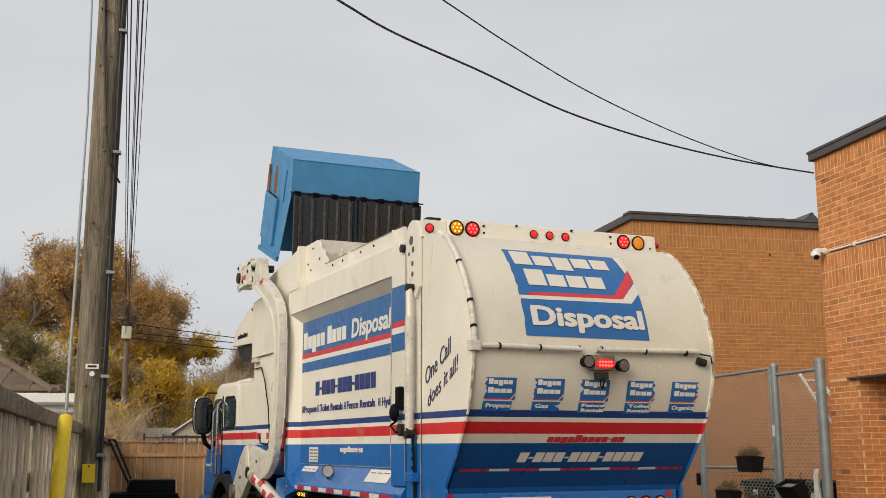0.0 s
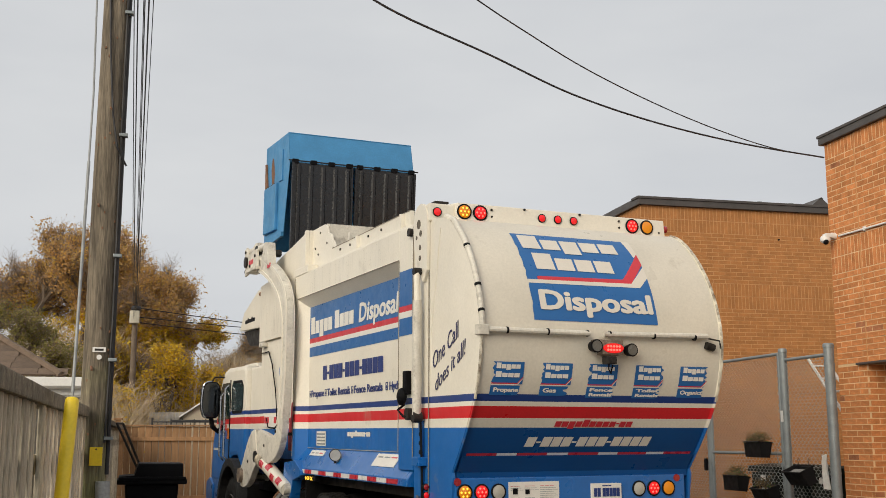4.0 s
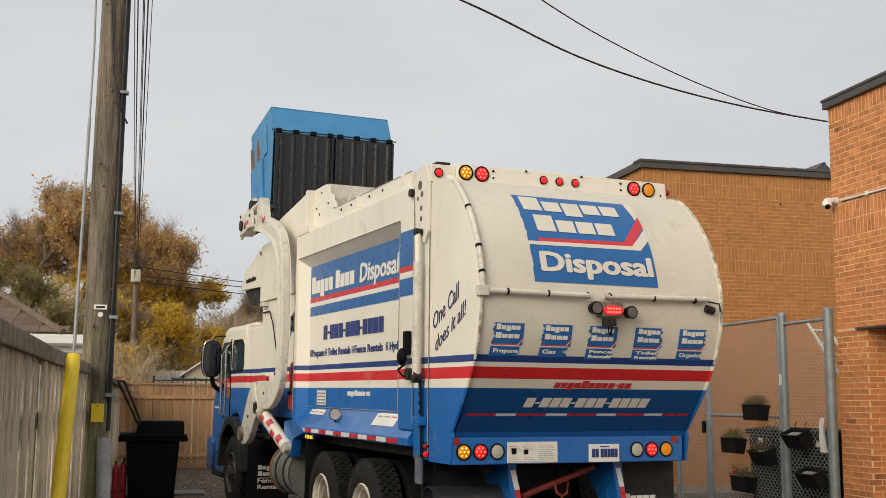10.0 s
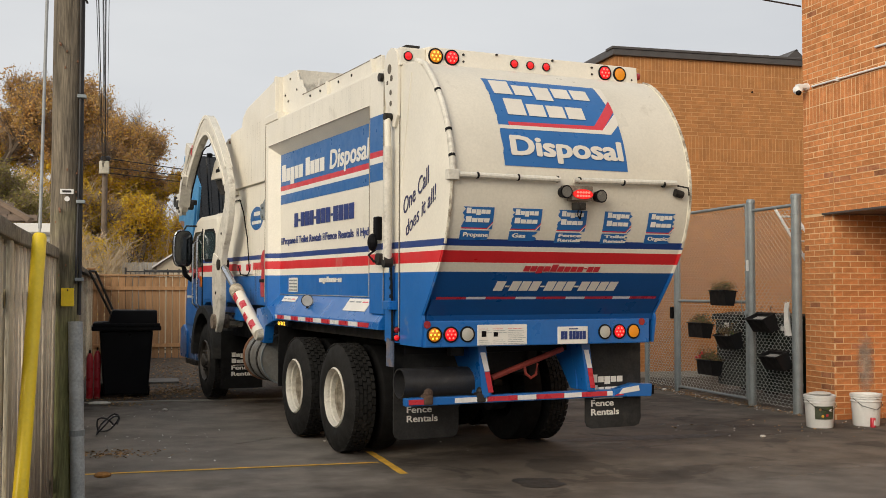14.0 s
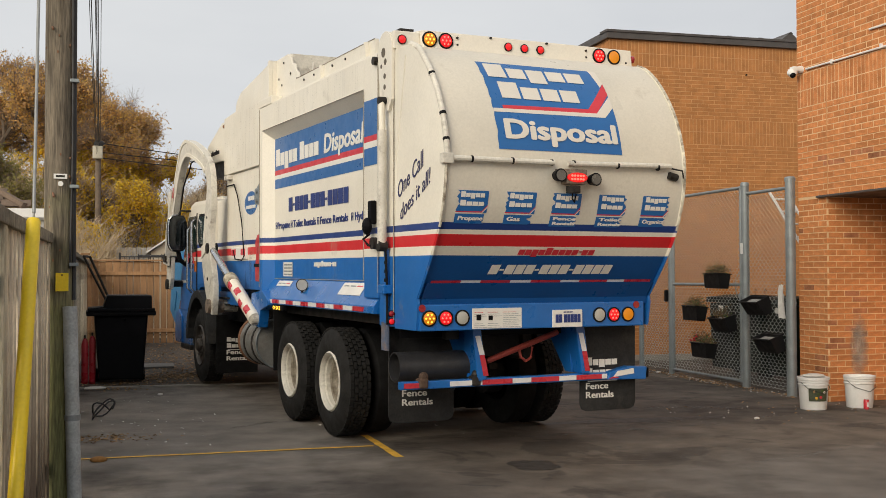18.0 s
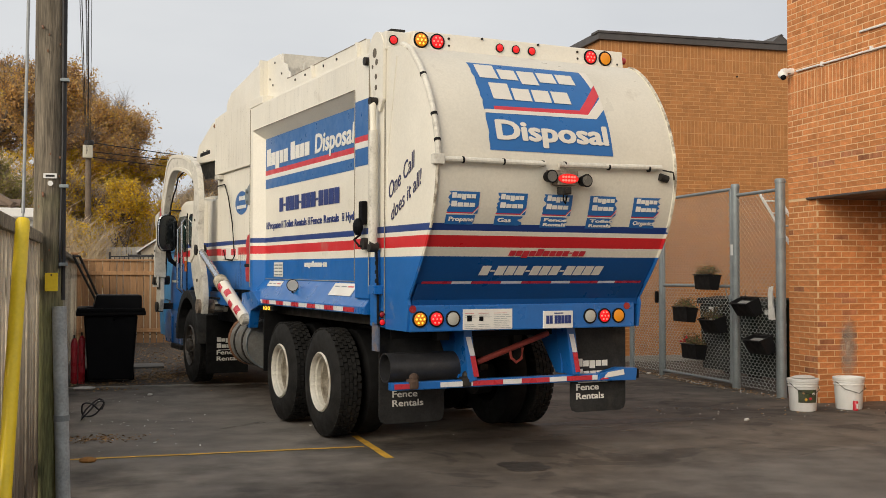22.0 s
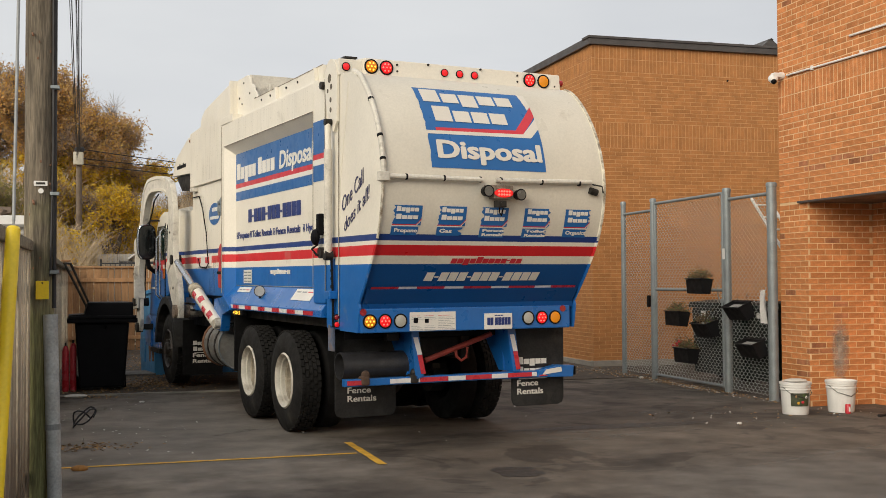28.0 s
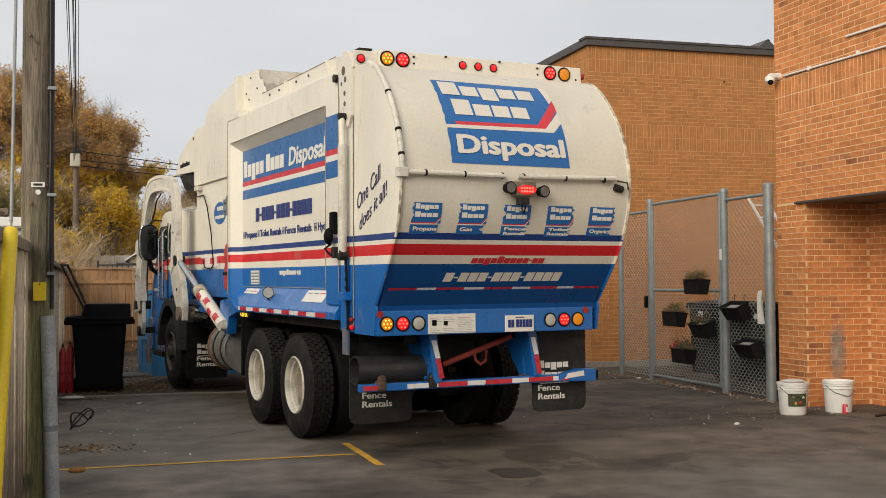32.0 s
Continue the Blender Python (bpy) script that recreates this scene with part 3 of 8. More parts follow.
# ---- fences ----
def fence_run(name, label, start, end, height, board, gap, mat, cap_rail, posts, group, overhang=0.105):
    """A board fence between two points of the plan."""
    a, b = Vector((*start, 0)), Vector((*end, 0))
    ang = math.degrees(math.atan2(b.y - a.y, b.x - a.x))
    f = thing(name, label, "fence", pose(a.x, a.y, 0, 0, 0, ang), group)
    length = (b - a).length
    n = int(length / (board + gap))
    meshes = [mesh_of("board", box(-board / 2, board / 2, -0.009, 0.009, 0.04, height + d, 0.003), mat) for d in (-0.004, -0.010, 0.0)]
    narrow = [mesh_of("board", box(-board * 0.42, board * 0.42, -0.009, 0.009, 0.04, height + d, 0.003), mat) for d in (-0.004, -0.012)]
    rnd = random.Random(7)
    for i in range(n):
        ob = new("board", rnd.choice(meshes + narrow))
        ob.parent = f
        ob.matrix_basis = pose((i + 0.5) * length / n, rnd.uniform(-0.008, 0.008), 0, rnd.uniform(-0.3, 0.3), rnd.uniform(-0.2, 0.2), rnd.uniform(-1, 1))
    for z in (0.35, height - 0.3):
        part("rail", box(0, length, 0.012, 0.05, z - 0.045, z + 0.045, 0.004), mat, f)
    if cap_rail:
        side = 1 if mat is wood_brown else -1
        x = 0.0
        while x < length - 0.1:
            x1 = min(x + rnd.uniform(2.3, 2.5), length)
            part("cap_rail", box(x + 0.002, x1 - 0.002, -side * 0.075, side * (overhang if side < 0 else 0.06), height + (-0.035 if side < 0 else 0.0), height + 0.038 + rnd.uniform(-0.003, 0.003), 0.008), cap_wood if side < 0 else mat, f)
            x = x1
    k = max(2, int(length / posts) + 1)
    for i in range(k):
        x = i * length / (k - 1)
        part("post", box(x - 0.045, x + 0.045, 0.052, 0.142, 0, height + (0.06 if not cap_rail else 0), 0.006), mat, f)
    return f


fence_run("wooden_fence", "weathered grey board fence with a cap rail along the alley", (-0.519, 2.0), (-0.63, 5.5), 1.93, 0.135, 0.012, wood_grey, True, 2.4, "fences", 0.035)
fence_run("wooden_fence", "weathered grey board fence, rotted dark at its foot", (-0.63, 5.5), (-0.652, 8.07), 1.93, 0.135, 0.012, wood_rot, True, 2.4, "fences", 0.035)
fence_run("wooden_fence", "weathered grey board fence with a cap rail beyond the pole", (-0.86, 8.5), (-1.38, 27.6), 2.0, 0.135, 0.012, wood_grey, True, 2.4, "fences")
fence_run("wooden_fence", "brown stained board fence across the end of the alley", (9.0, 27.9), (-1.75, 27.9), 2.05, 0.15, 0.01, wood_brown, True, 2.4, "fences")
post_ = thing("fence_post", "short wooden end post with a flat cap", "post", pose(-1.42, 27.72, 0), "fences")
part("post", box(-0.06, 0.06, -0.06, 0.06, 0, 2.20, 0.006), wood_brown, post_)
part("cap", box(-0.10, 0.10, -0.10, 0.10, 2.20, 2.245, 0.01), wood_brown, post_)


# ---- the refuse truck; its own space: x to its right, y ahead, z up, from the ground under its tailgate ----
TRUCK_TILT = (0.40, -0.09)


def at_truck(x, y, yaw):
    return pose(x, y, 0, 0, 0, yaw) @ pose(0, 0, 0, TRUCK_TILT[0], 0, 0) @ pose(0, 0, 0, 0, TRUCK_TILT[1], 0)


REST = (3.513, 8.937, 10.23)
truck = thing("garbage_truck", "cream, red and blue front-loading garbage truck standing in the alley", "truck", at_truck(*REST))

# the curved tailgate: (y, z) from the top to the sill
TAIL_CURVE = [(p.x, p.y) for p in smooth_line([(q[0], q[1], 0) for q in (
    (0.80, 3.70), (0.60, 3.68), (0.42, 3.60), (0.22, 3.42), (0.04, 3.17), (-0.07, 2.92), (-0.125, 2.64), (-0.10, 2.36), (0.0, 2.07), (0.19, 1.77), (0.43, 1.47))], 3)]


def tail_y(z):
    c = TAIL_CURVE
    for (y0, z0), (y1, z1) in zip(c, c[1:]):
        if z1 <= z <= z0:
            return y0 + (y1 - y0) * (z0 - z) / (z0 - z1)
    return c[0][0] if z > c[0][1] else c[-1][0]


def on_tail(bm, proud=0.004):
    """Lays a flat drawing, x across and y as height, on the tailgate."""
    for v in bm.verts:
        v.co = Vector((v.co.x, tail_y(v.co.y) - proud - v.co.z, v.co.y))
    bmesh.ops.recalc_face_normals(bm, faces=bm.faces[:])
    return bm


def on_side(bm, x, y, z, lean=0.0):
    """Lays a flat drawing on the truck's left side, where it reads towards the rear."""
    bm.transform(Matrix(((0, 0, -1, x), (-1, 0, 0, y), (0, 1, 0, z), (0, 0, 0, 1))) @ Matrix.Rotation(lean, 4, "Z"))
    return bm


def on_rear(bm, x, y, z):
    bm.transform(Matrix(((1, 0, 0, x), (0, 0, -1, y), (0, 1, 0, z), (0, 0, 0, 1))))
    return bm


def sheet(x0, x1, z0, z1, depth=0.003, nz=10, nx=1):
    """A flat rectangle cut into strips, to be laid on a curve."""
    bm = bmesh.new()
    V = [[bm.verts.new((x0 + (x1 - x0) * i / nx, z0 + (z1 - z0) * k / nz, 0)) for i in range(nx + 1)] for k in range(nz + 1)]
    for k in range(nz):
        for i in range(nx):
            bm.faces.new((V[k][i], V[k][i + 1], V[k + 1][i + 1], V[k + 1][i]))
    return bm


def outline(points, n=1):
    bm = bmesh.new()
    bm.faces.new([bm.verts.new((*p, 0)) for p in points])
    bmesh.ops.triangulate(bm, faces=bm.faces[:])
    if n > 1:
        bmesh.ops.subdivide_edges(bm, edges=bm.edges[:], cuts=n, use_grid_fill=True)
    return bm


def torn(x0, x1, z0, z1, rnd, nz=14, left=True, amount=0.012):
    """A vinyl sheet whose one edge is torn."""
    bm = bmesh.new()
    rows = []
    for k in range(nz + 1):
        z = z0 + (z1 - z0) * k / nz
        d = rnd.uniform(0, amount) * (rnd.random() < 0.6)
        a, b = (x0 + d, x1) if left else (x0, x1 - d)
        rows.append((bm.verts.new((a, z, 0)), bm.verts.new((b, z, 0))))
    for a, b in zip(rows, rows[1:]):
        bm.faces.new((a[0], a[1], b[1], b[0]))
    return bm


slot_grime = material("grimy_crease", (0.30, 0.27, 0.22), 0.8, var=0.3, scale=12)
chipped_edge = material("chipped_edge_paint", (0.62, 0.58, 0.48), 0.6, var=0.2, scale=8, fine=40, bump=0.3, dirt=(0.10, 0.065, 0.035), dirt_amount=1.0, dirt_scale=11)


def tailgate():
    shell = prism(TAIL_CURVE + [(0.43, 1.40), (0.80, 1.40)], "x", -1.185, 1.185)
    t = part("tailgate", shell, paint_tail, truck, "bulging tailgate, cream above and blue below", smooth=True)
    # side plates stand proud of the shell, with a welded seam
    for s in (-1, 1):
        plate = prism([(y - 0.012, z) for y, z in TAIL_CURVE] + [(0.40, 1.42), (0.44, 1.19), (0.90, 1.19), (0.90, 3.74)], "x", s * 1.188, s * 1.212)
        part("side_plate", plate, paint_livery, t)
        edge = [(s * 1.20, y - 0.018, z) for y, z in TAIL_CURVE[3:]]
        part("edge_seam", tube([p for p in edge if p[2] > 2.02], 0.013, 6), chipped_edge, t, "chipped edge of the tailgate")
        part("lower_seam", tube([p for p in edge if p[2] <= 2.1], 0.009, 6), paint_livery, t)
        part("fold", tube([(s * 1.214, 0.655, 3.60), (s * 1.214, 0.74, 3.22), (s * 1.214, 0.82, 2.88), (s * 1.214, 0.87, 2.66), (s * 1.214, 0.89, 2.2)], 0.006, 6), paint_livery, t)
    part("sill", box(-1.19, 1.14, 0.41, 0.90, 1.185, 1.415, 0.012), paint_blue, t, "blue lamp sill")
    part("under_crease", prism([(0.30, 1.60), (0.415, 1.46), (0.43, 1.40), (0.50, 1.40), (0.50, 1.60)], "x", -1.17, 1.17), paint_tail, t)
    # top bar with its lamps
    bar = part("lamp_bar", prism([(0.77, 3.705), (0.79, 3.875), (1.02, 3.90), (1.02, 3.70)], "x", -0.985, 1.27, 0.008), paint_cream, t)
    for x in (-0.42, 0.52):
        ring = [(x + k * 0.085 + 0.024 * math.cos(a) , 3.79 + 0.024 * math.sin(a)) for k, a0 in ((1, -90), (-1, 90)) for a in [radians(a0 + 30 * i) for i in range(7)]]
        part("slot", tube([(px, 0.775 + 0.118 * (pz - 3.705), pz) for px, pz in ring + ring[:1]], 0.0045, 5), slot_grime, bar, "pressed oval outline")
    for x, z in ((-0.645, 3.83), (-0.645, 3.765), (0.74, 3.83), (0.74, 3.765), (1.20, 3.745), (-0.30, 3.86), (0.30, 3.86)):
        part("bolt", rod((x, 0.772, z), (x, 0.79, z), 0.011, n=8), steel_dark, bar)
    part("weather_strip", tube([(-0.975, 0.768, 3.703), (1.26, 0.768, 3.703)], 0.008, 6), rubber, bar, "dark strip below the lamp bar")
    part("corner_box", box(-1.235, -0.985, 0.86, 1.10, 3.70, 3.865, 0.01), paint_cream, t)
    part("corner_box", box(1.06, 1.27, 0.86, 1.10, 3.70, 3.865, 0.01), paint_cream, t)
    for x, lens, hot, r in ((-0.927, lamp_amber, lamp_amber_hot, 0.06), (-0.765, lamp_red, lamp_hot, 0.06), (-0.12, lamp_red, None, 0.034), (0.052, lamp_red, None, 0.034),
                            (0.225, lamp_red, None, 0.034), (0.885, lamp_red, lamp_hot, 0.06), (1.056, lamp_amber, None, 0.06)):
        round_lamp(bar, (x, 0.775, 3.79), r, lens, hot)
    round_lamp(t, (-1.16, 0.862, 3.785), 0.036, lamp_red, None)
    part("side_marker", rod((1.27, 0.80, 3.79), (1.30, 0.80, 3.79), 0.035, n=16), lens_red, bar)
    for x, lens, hot in ((-1.10, lamp_amber, lamp_amber_hot), (-0.943, lamp_red, lamp_hot), (-0.783, lens_clear, None), (0.637, lens_clear, None), (0.797, lamp_red, lamp_hot), (0.955, lamp_amber, None)):
        round_lamp(t, (x, 0.41, 1.295), 0.058, lens, hot)
    for x in (-1.168, 1.05):
        part("reflector", rod((x, 0.402, 1.383), (x, 0.414, 1.383), 0.033, n=16), lens_red, t)
    # hinge tubes: one bent down the left edge, one across
    part("hose_tube", tube([(-1.17, 0.62, 3.70), (-1.185, 0.42, 3.63)] + [(-1.195, y - 0.03, z) for y, z in TAIL_CURVE if 2.62 < z < 3.58], 0.026, 10), paint_worn, t, "scuffed cream conduit with black clamps", smooth=True)
    for z in (3.36, 3.0, 2.78):
        y = tail_y(z) - 0.03
        part("clamp", rod((-1.195, y + 0.005, z + 0.011), (-1.195, y - 0.005, z - 0.011), 0.029, n=12), rubber, t)
    part("junction_box", box(-1.245, -1.15, -0.19, -0.11, 2.58, 2.665, 0.008), paint_worn, t)
    part("cross_tube", tube([(-1.15, -0.165, 2.625), (-0.20, -0.175, 2.622)], 0.025, 10), paint_worn, t, smooth=True)
    part("cross_tube", tube([(-0.06, -0.175, 2.62), (1.02, -0.165, 2.64)], 0.025, 10), paint_worn, t, smooth=True)
    for x in (-0.98, -0.60, -0.22, 0.0, 0.45, 0.88):
        part("clamp", rod((x - 0.008, -0.17, 2.624), (x + 0.008, -0.17, 2.624), 0.0285, n=12), rubber, t)
    bm = rod((1.02, -0.15, 2.56), (1.10, -0.15, 2.54), 0.035, n=10)
    rod((1.06, -0.18, 2.55), (1.06, -0.06, 2.55), 0.022, n=8, bm=bm)
    tube([(1.04, -0.16, 2.62), (1.13, -0.2, 2.60), (1.17, -0.16, 2.54)], 0.008, 6, bm)
    part("hose_elbow", bm, steel_dark, t)
    # work lamps and rear camera
    bm = box(-0.10, 0.10, -0.22, -0.12, 2.445, 2.55, 0.01)
    box(-0.16, 0.12, -0.20, -0.12, 2.53, 2.575, 0.008, bm)
    house = part("lamp_bracket", bm, bracket_grime, t, "battered bracket with brake lamp and work lamps")
    for i in range(5):
        for k in range(2):
            part("diode", rod((-0.055 + i * 0.028, -0.24, 2.485 + k * 0.03), (-0.055 + i * 0.028, -0.228, 2.485 + k * 0.03), 0.010, n=8), lamp_hot, house)
    part("brake_lens", rod((0, -0.232, 2.50), (0, -0.216, 2.50), 0.05, n=20, m=Matrix.Translation((0.002, 0, 0)) @ Matrix.Diagonal((2.0, 1, 0.85, 1)) @ Matrix.Translation((0, 0, 2.5 / 0.85 - 2.5))), lamp_red, house)
    for x, z in ((-0.165, 2.515), (0.185, 2.49)):
        w = part("work_lamp", rod((x, -0.235, z), (x, -0.16, z), 0.057, 0.045, n=20), plastic_black, t)
        part("lens", rod((x, -0.24, z), (x, -0.234, z), 0.046, n=20), lens_dark, w)
    bm = box(-0.075, 0.02, -0.25, -0.16, 2.365, 2.43, 0.008)
    rod((-0.03, -0.265, 2.395), (-0.03, -0.24, 2.395), 0.02, n=12, bm=bm)
    part("reversing_camera", bm, steel_dark, t)
    part("cable", tube([(-0.03, -0.2, 2.37), (-0.04, -0.21, 2.32), (0.0, -0.18, 2.29), (0.03, -0.16, 2.36)], 0.007, 6), rubber, t)
    # drawings
    rnd = random.Random(4)
    logo = part("large_logo", on_tail(fine_grid(torn(-0.70, 0.535, 2.725, 3.535, rnd, 22))), decal_blue, t, "blue vinyl panel with a red and white chevron")
    for nm, m, pts in (("white_line", decal_cream, ((-0.695, 3.05), (0.425, 3.06), (0.537, 3.16), (0.537, 3.27), (0.345, 3.096), (-0.695, 3.083))),
                       ("red_line", decal_red, ((-0.60, 3.083), (0.345, 3.096), (0.537, 3.29), (0.537, 3.40), (0.27, 3.132), (-0.60, 3.116))),
                       ("cream_corner", decal_cream, ((0.537, 3.40), (0.537, 3.536), (0.46, 3.536), (0.49, 3.36)))):
        part(nm, on_tail(outline(pts, 3), 0.0065), m, logo)
    for pattern, x0, x1, z0, hh in (("Txpxx", -0.65, 0.35, 3.385, 0.135), ("Txxx", -0.59, 0.215, 3.185, 0.155)):
        part("name_mark", on_tail(shift(bars(pattern, hh, x1 - x0), x0, z0), 0.009), decal_cream, logo)
    part("lettering", on_tail(shift(words("Disposal", 0.165, 1.13, heavy=0.013), -0.625, 2.826), 0.009), decal_cream, logo, "the word Disposal in cream letters")
    for (x0, x1), text in zip(((-1.075, -0.785), (-0.615, -0.325), (-0.162, 0.125), (0.305, 0.60), (0.77, 1.065)), (("Propane",), ("Gas",), ("Fence", "Rentals"), ("Toilet", "Rentals"), ("Organics",))):
        logo = part("small_logo", on_tail(torn(x0, x1, 2.19, 2.37, rnd, 10, x0 < 0.2, 0.03)), decal_blue, t, "small torn blue service decal")
        part("label_strip", on_tail(torn(x0, x1 - 0.02, 2.10 if len(text) == 1 else 2.088, 2.178, rnd, 8, False, 0.05)), decal_blue, logo)
        chevron(logo, x0, x1, 2.182, 0.05, 0.016)
        for pattern, zz in (("Txpxx", 2.315), ("Txxx", 2.245)):
            part("name_mark", on_tail(shift(bars(pattern, 0.046, (x1 - x0) * 0.78), x0 + 0.03, zz), 0.007), decal_white, logo)
        for i, w in enumerate(text):
            hh = 0.033 if len(text) == 1 else 0.025
            zz = 2.128 if len(text) == 1 else 2.142 - i * 0.040
            part("lettering", on_tail(shift(words(w, hh, (x1 - x0) * (0.8 if len(w) > 4 else 0.45), heavy=0.0025), x0 + 0.03, zz), 0.007), decal_white, logo)
    part("web_mark", on_tail(shift(bars("xxpxTxxxx-xx", 0.062, 0.78, 0.2), -0.39, 1.843), 0.006), decal_red, t)
    part("number_mark", on_tail(shift(bars("T-TTT-TTT-TTTT", 0.082, 1.26, 0.2), -0.62, 1.675), 0.006), decal_white, t)
    for i, (a, b) in enumerate(((-1.13, -0.846), (-0.846, -0.655), (-0.655, -0.36), (-0.36, -0.152), (-0.152, 0.156), (0.156, 0.354), (0.354, 0.657), (0.657, 0.845), (0.845, 1.14))):
        part("reflective_tape", on_tail(sheet(a, b, 1.585, 1.622, nz=2), 0.006), tape_white if i % 2 else tape_red, t)
    lab = part("warning_label", box(-0.685, -0.19, 0.404, 0.412, 1.195, 1.375, 0.002), decal_white, t, "white safety notice")
    for x0, n, w in ((-0.67, 1, 0.13), (-0.535, 2, 0.145), (-0.385, 2, 0.185)):
        for k in range(9):
            if 2 < k < 6 and x0 < -0.5:
                continue
            part("print", on_rear(bars("xx" if k % 2 else "xxx", 0.0042, w - 0.02 * (k % 3)), x0, 0.4025, 1.205 + k * 0.0165), decal_red if k == 8 else steel_grey, lab)
    part("pictogram", box(-0.645, -0.60, 0.400, 0.404, 1.27, 1.32), plastic_black, lab)
    part("pictogram", box(-0.525, -0.485, 0.400, 0.404, 1.27, 1.31), plastic_black, lab)
    plate = part("number_plate", box(0.13, 0.445, 0.396, 0.412, 1.19, 1.348, 0.004), decal_white, t, "white number plate")
    part("plate_mark", on_rear(bars("TT TTTTT", 0.075, 0.27), 0.155, 0.394, 1.232), decal_navy, plate)
    part("print", on_rear(bars("xxx", 0.014, 0.10), 0.24, 0.394, 1.322), decal_navy, plate)
    script = [("One Call", 0.80, 2.35, 0.64, 0.135), ("does it all!", 0.755, 2.155, 0.74, 0.12)]
    for text, y, z, w, hh in script:
        bm = words(text, hh, w, heavy=0.0005, slant=0.55)
        part("script", on_side(bm, -1.2155, y, z, radians(25)), script_ink, t, "slanting navy script on the tailgate side")
    return t


def fine_grid(bm):
    bmesh.ops.triangulate(bm, faces=bm.faces[:])
    return bm


def shift(bm, x, y):
    bm.transform(Matrix.Translation((x, y, 0)))
    return bm


def chevron(parent, x0, x1, z, rise, thick):
    """A red line with a white one beneath, level and then turned up at the right."""
    k = x1 - (x1 - x0) * 0.16
    for d, m, nm in ((thick * 0.55, decal_red, "red_line"), (0.0, decal_white, "white_line")):
        h = thick * (0.55 if d else 0.45)
        bm = outline([(x0, z + d), (k, z + d), (x1, z + d + rise), (x1, z + d + h + rise + h * 0.4), (k - h * 0.4, z + d + h), (x0, z + d + h)])
        part(nm, on_tail(bm, 0.0065), m, parent)


def round_lamp(parent, c, r, lens, hot):
    """A round lamp facing the rear: rubber ring, domed lens, a ring of diodes."""
    x, y, z = c
    turn = Matrix.Translation(c) @ Matrix.Rotation(math.pi / 2, 4, "X")
    l = part("lamp", lathe([(r * 1.22, 0), (r * 1.22, 0.010), (r * 1.02, 0.014), (r, 0.004)], 24, m=turn), rubber, parent)
    part("lens", lathe([(r, 0.004), (r * 0.97, 0.013), (r * 0.6, 0.019), (0.002, 0.021)], 20, m=turn), lens, l, smooth=True)
    if hot:
        for n, rr in ((6, 0.62), (1, 0.0)):
            for i in range(n):
                a = 2 * math.pi * i / n
                part("diode", ball((x + rr * r * math.cos(a), y - 0.018, z + rr * r * math.sin(a)), r * 0.16, u=8, v=5), hot, l)
    return l


bracket_grime = material("battered_grimy_steel", (0.22, 0.17, 0.13), 0.7, var=0.3, scale=9, bump=0.3, dirt=(0.03, 0.025, 0.02), dirt_amount=0.8, dirt_scale=12)
script_ink = material("dark_navy_script", (0.018, 0.02, 0.085), 0.4, var=0.05, bump=0.03)
tailgate()


paint_rusty = material("rust_eaten_blue_paint", (0.10, 0.13, 0.20), 0.7, var=0.3, scale=9, bump=0.2, dirt=(0.20, 0.12, 0.06), dirt_amount=0.9, dirt_scale=9)


# dark discs laid on the plates stand in for shade inside the holes
hole_shade = material("grimy_hole", (0.13, 0.11, 0.085), 0.9, var=0.3, scale=12)


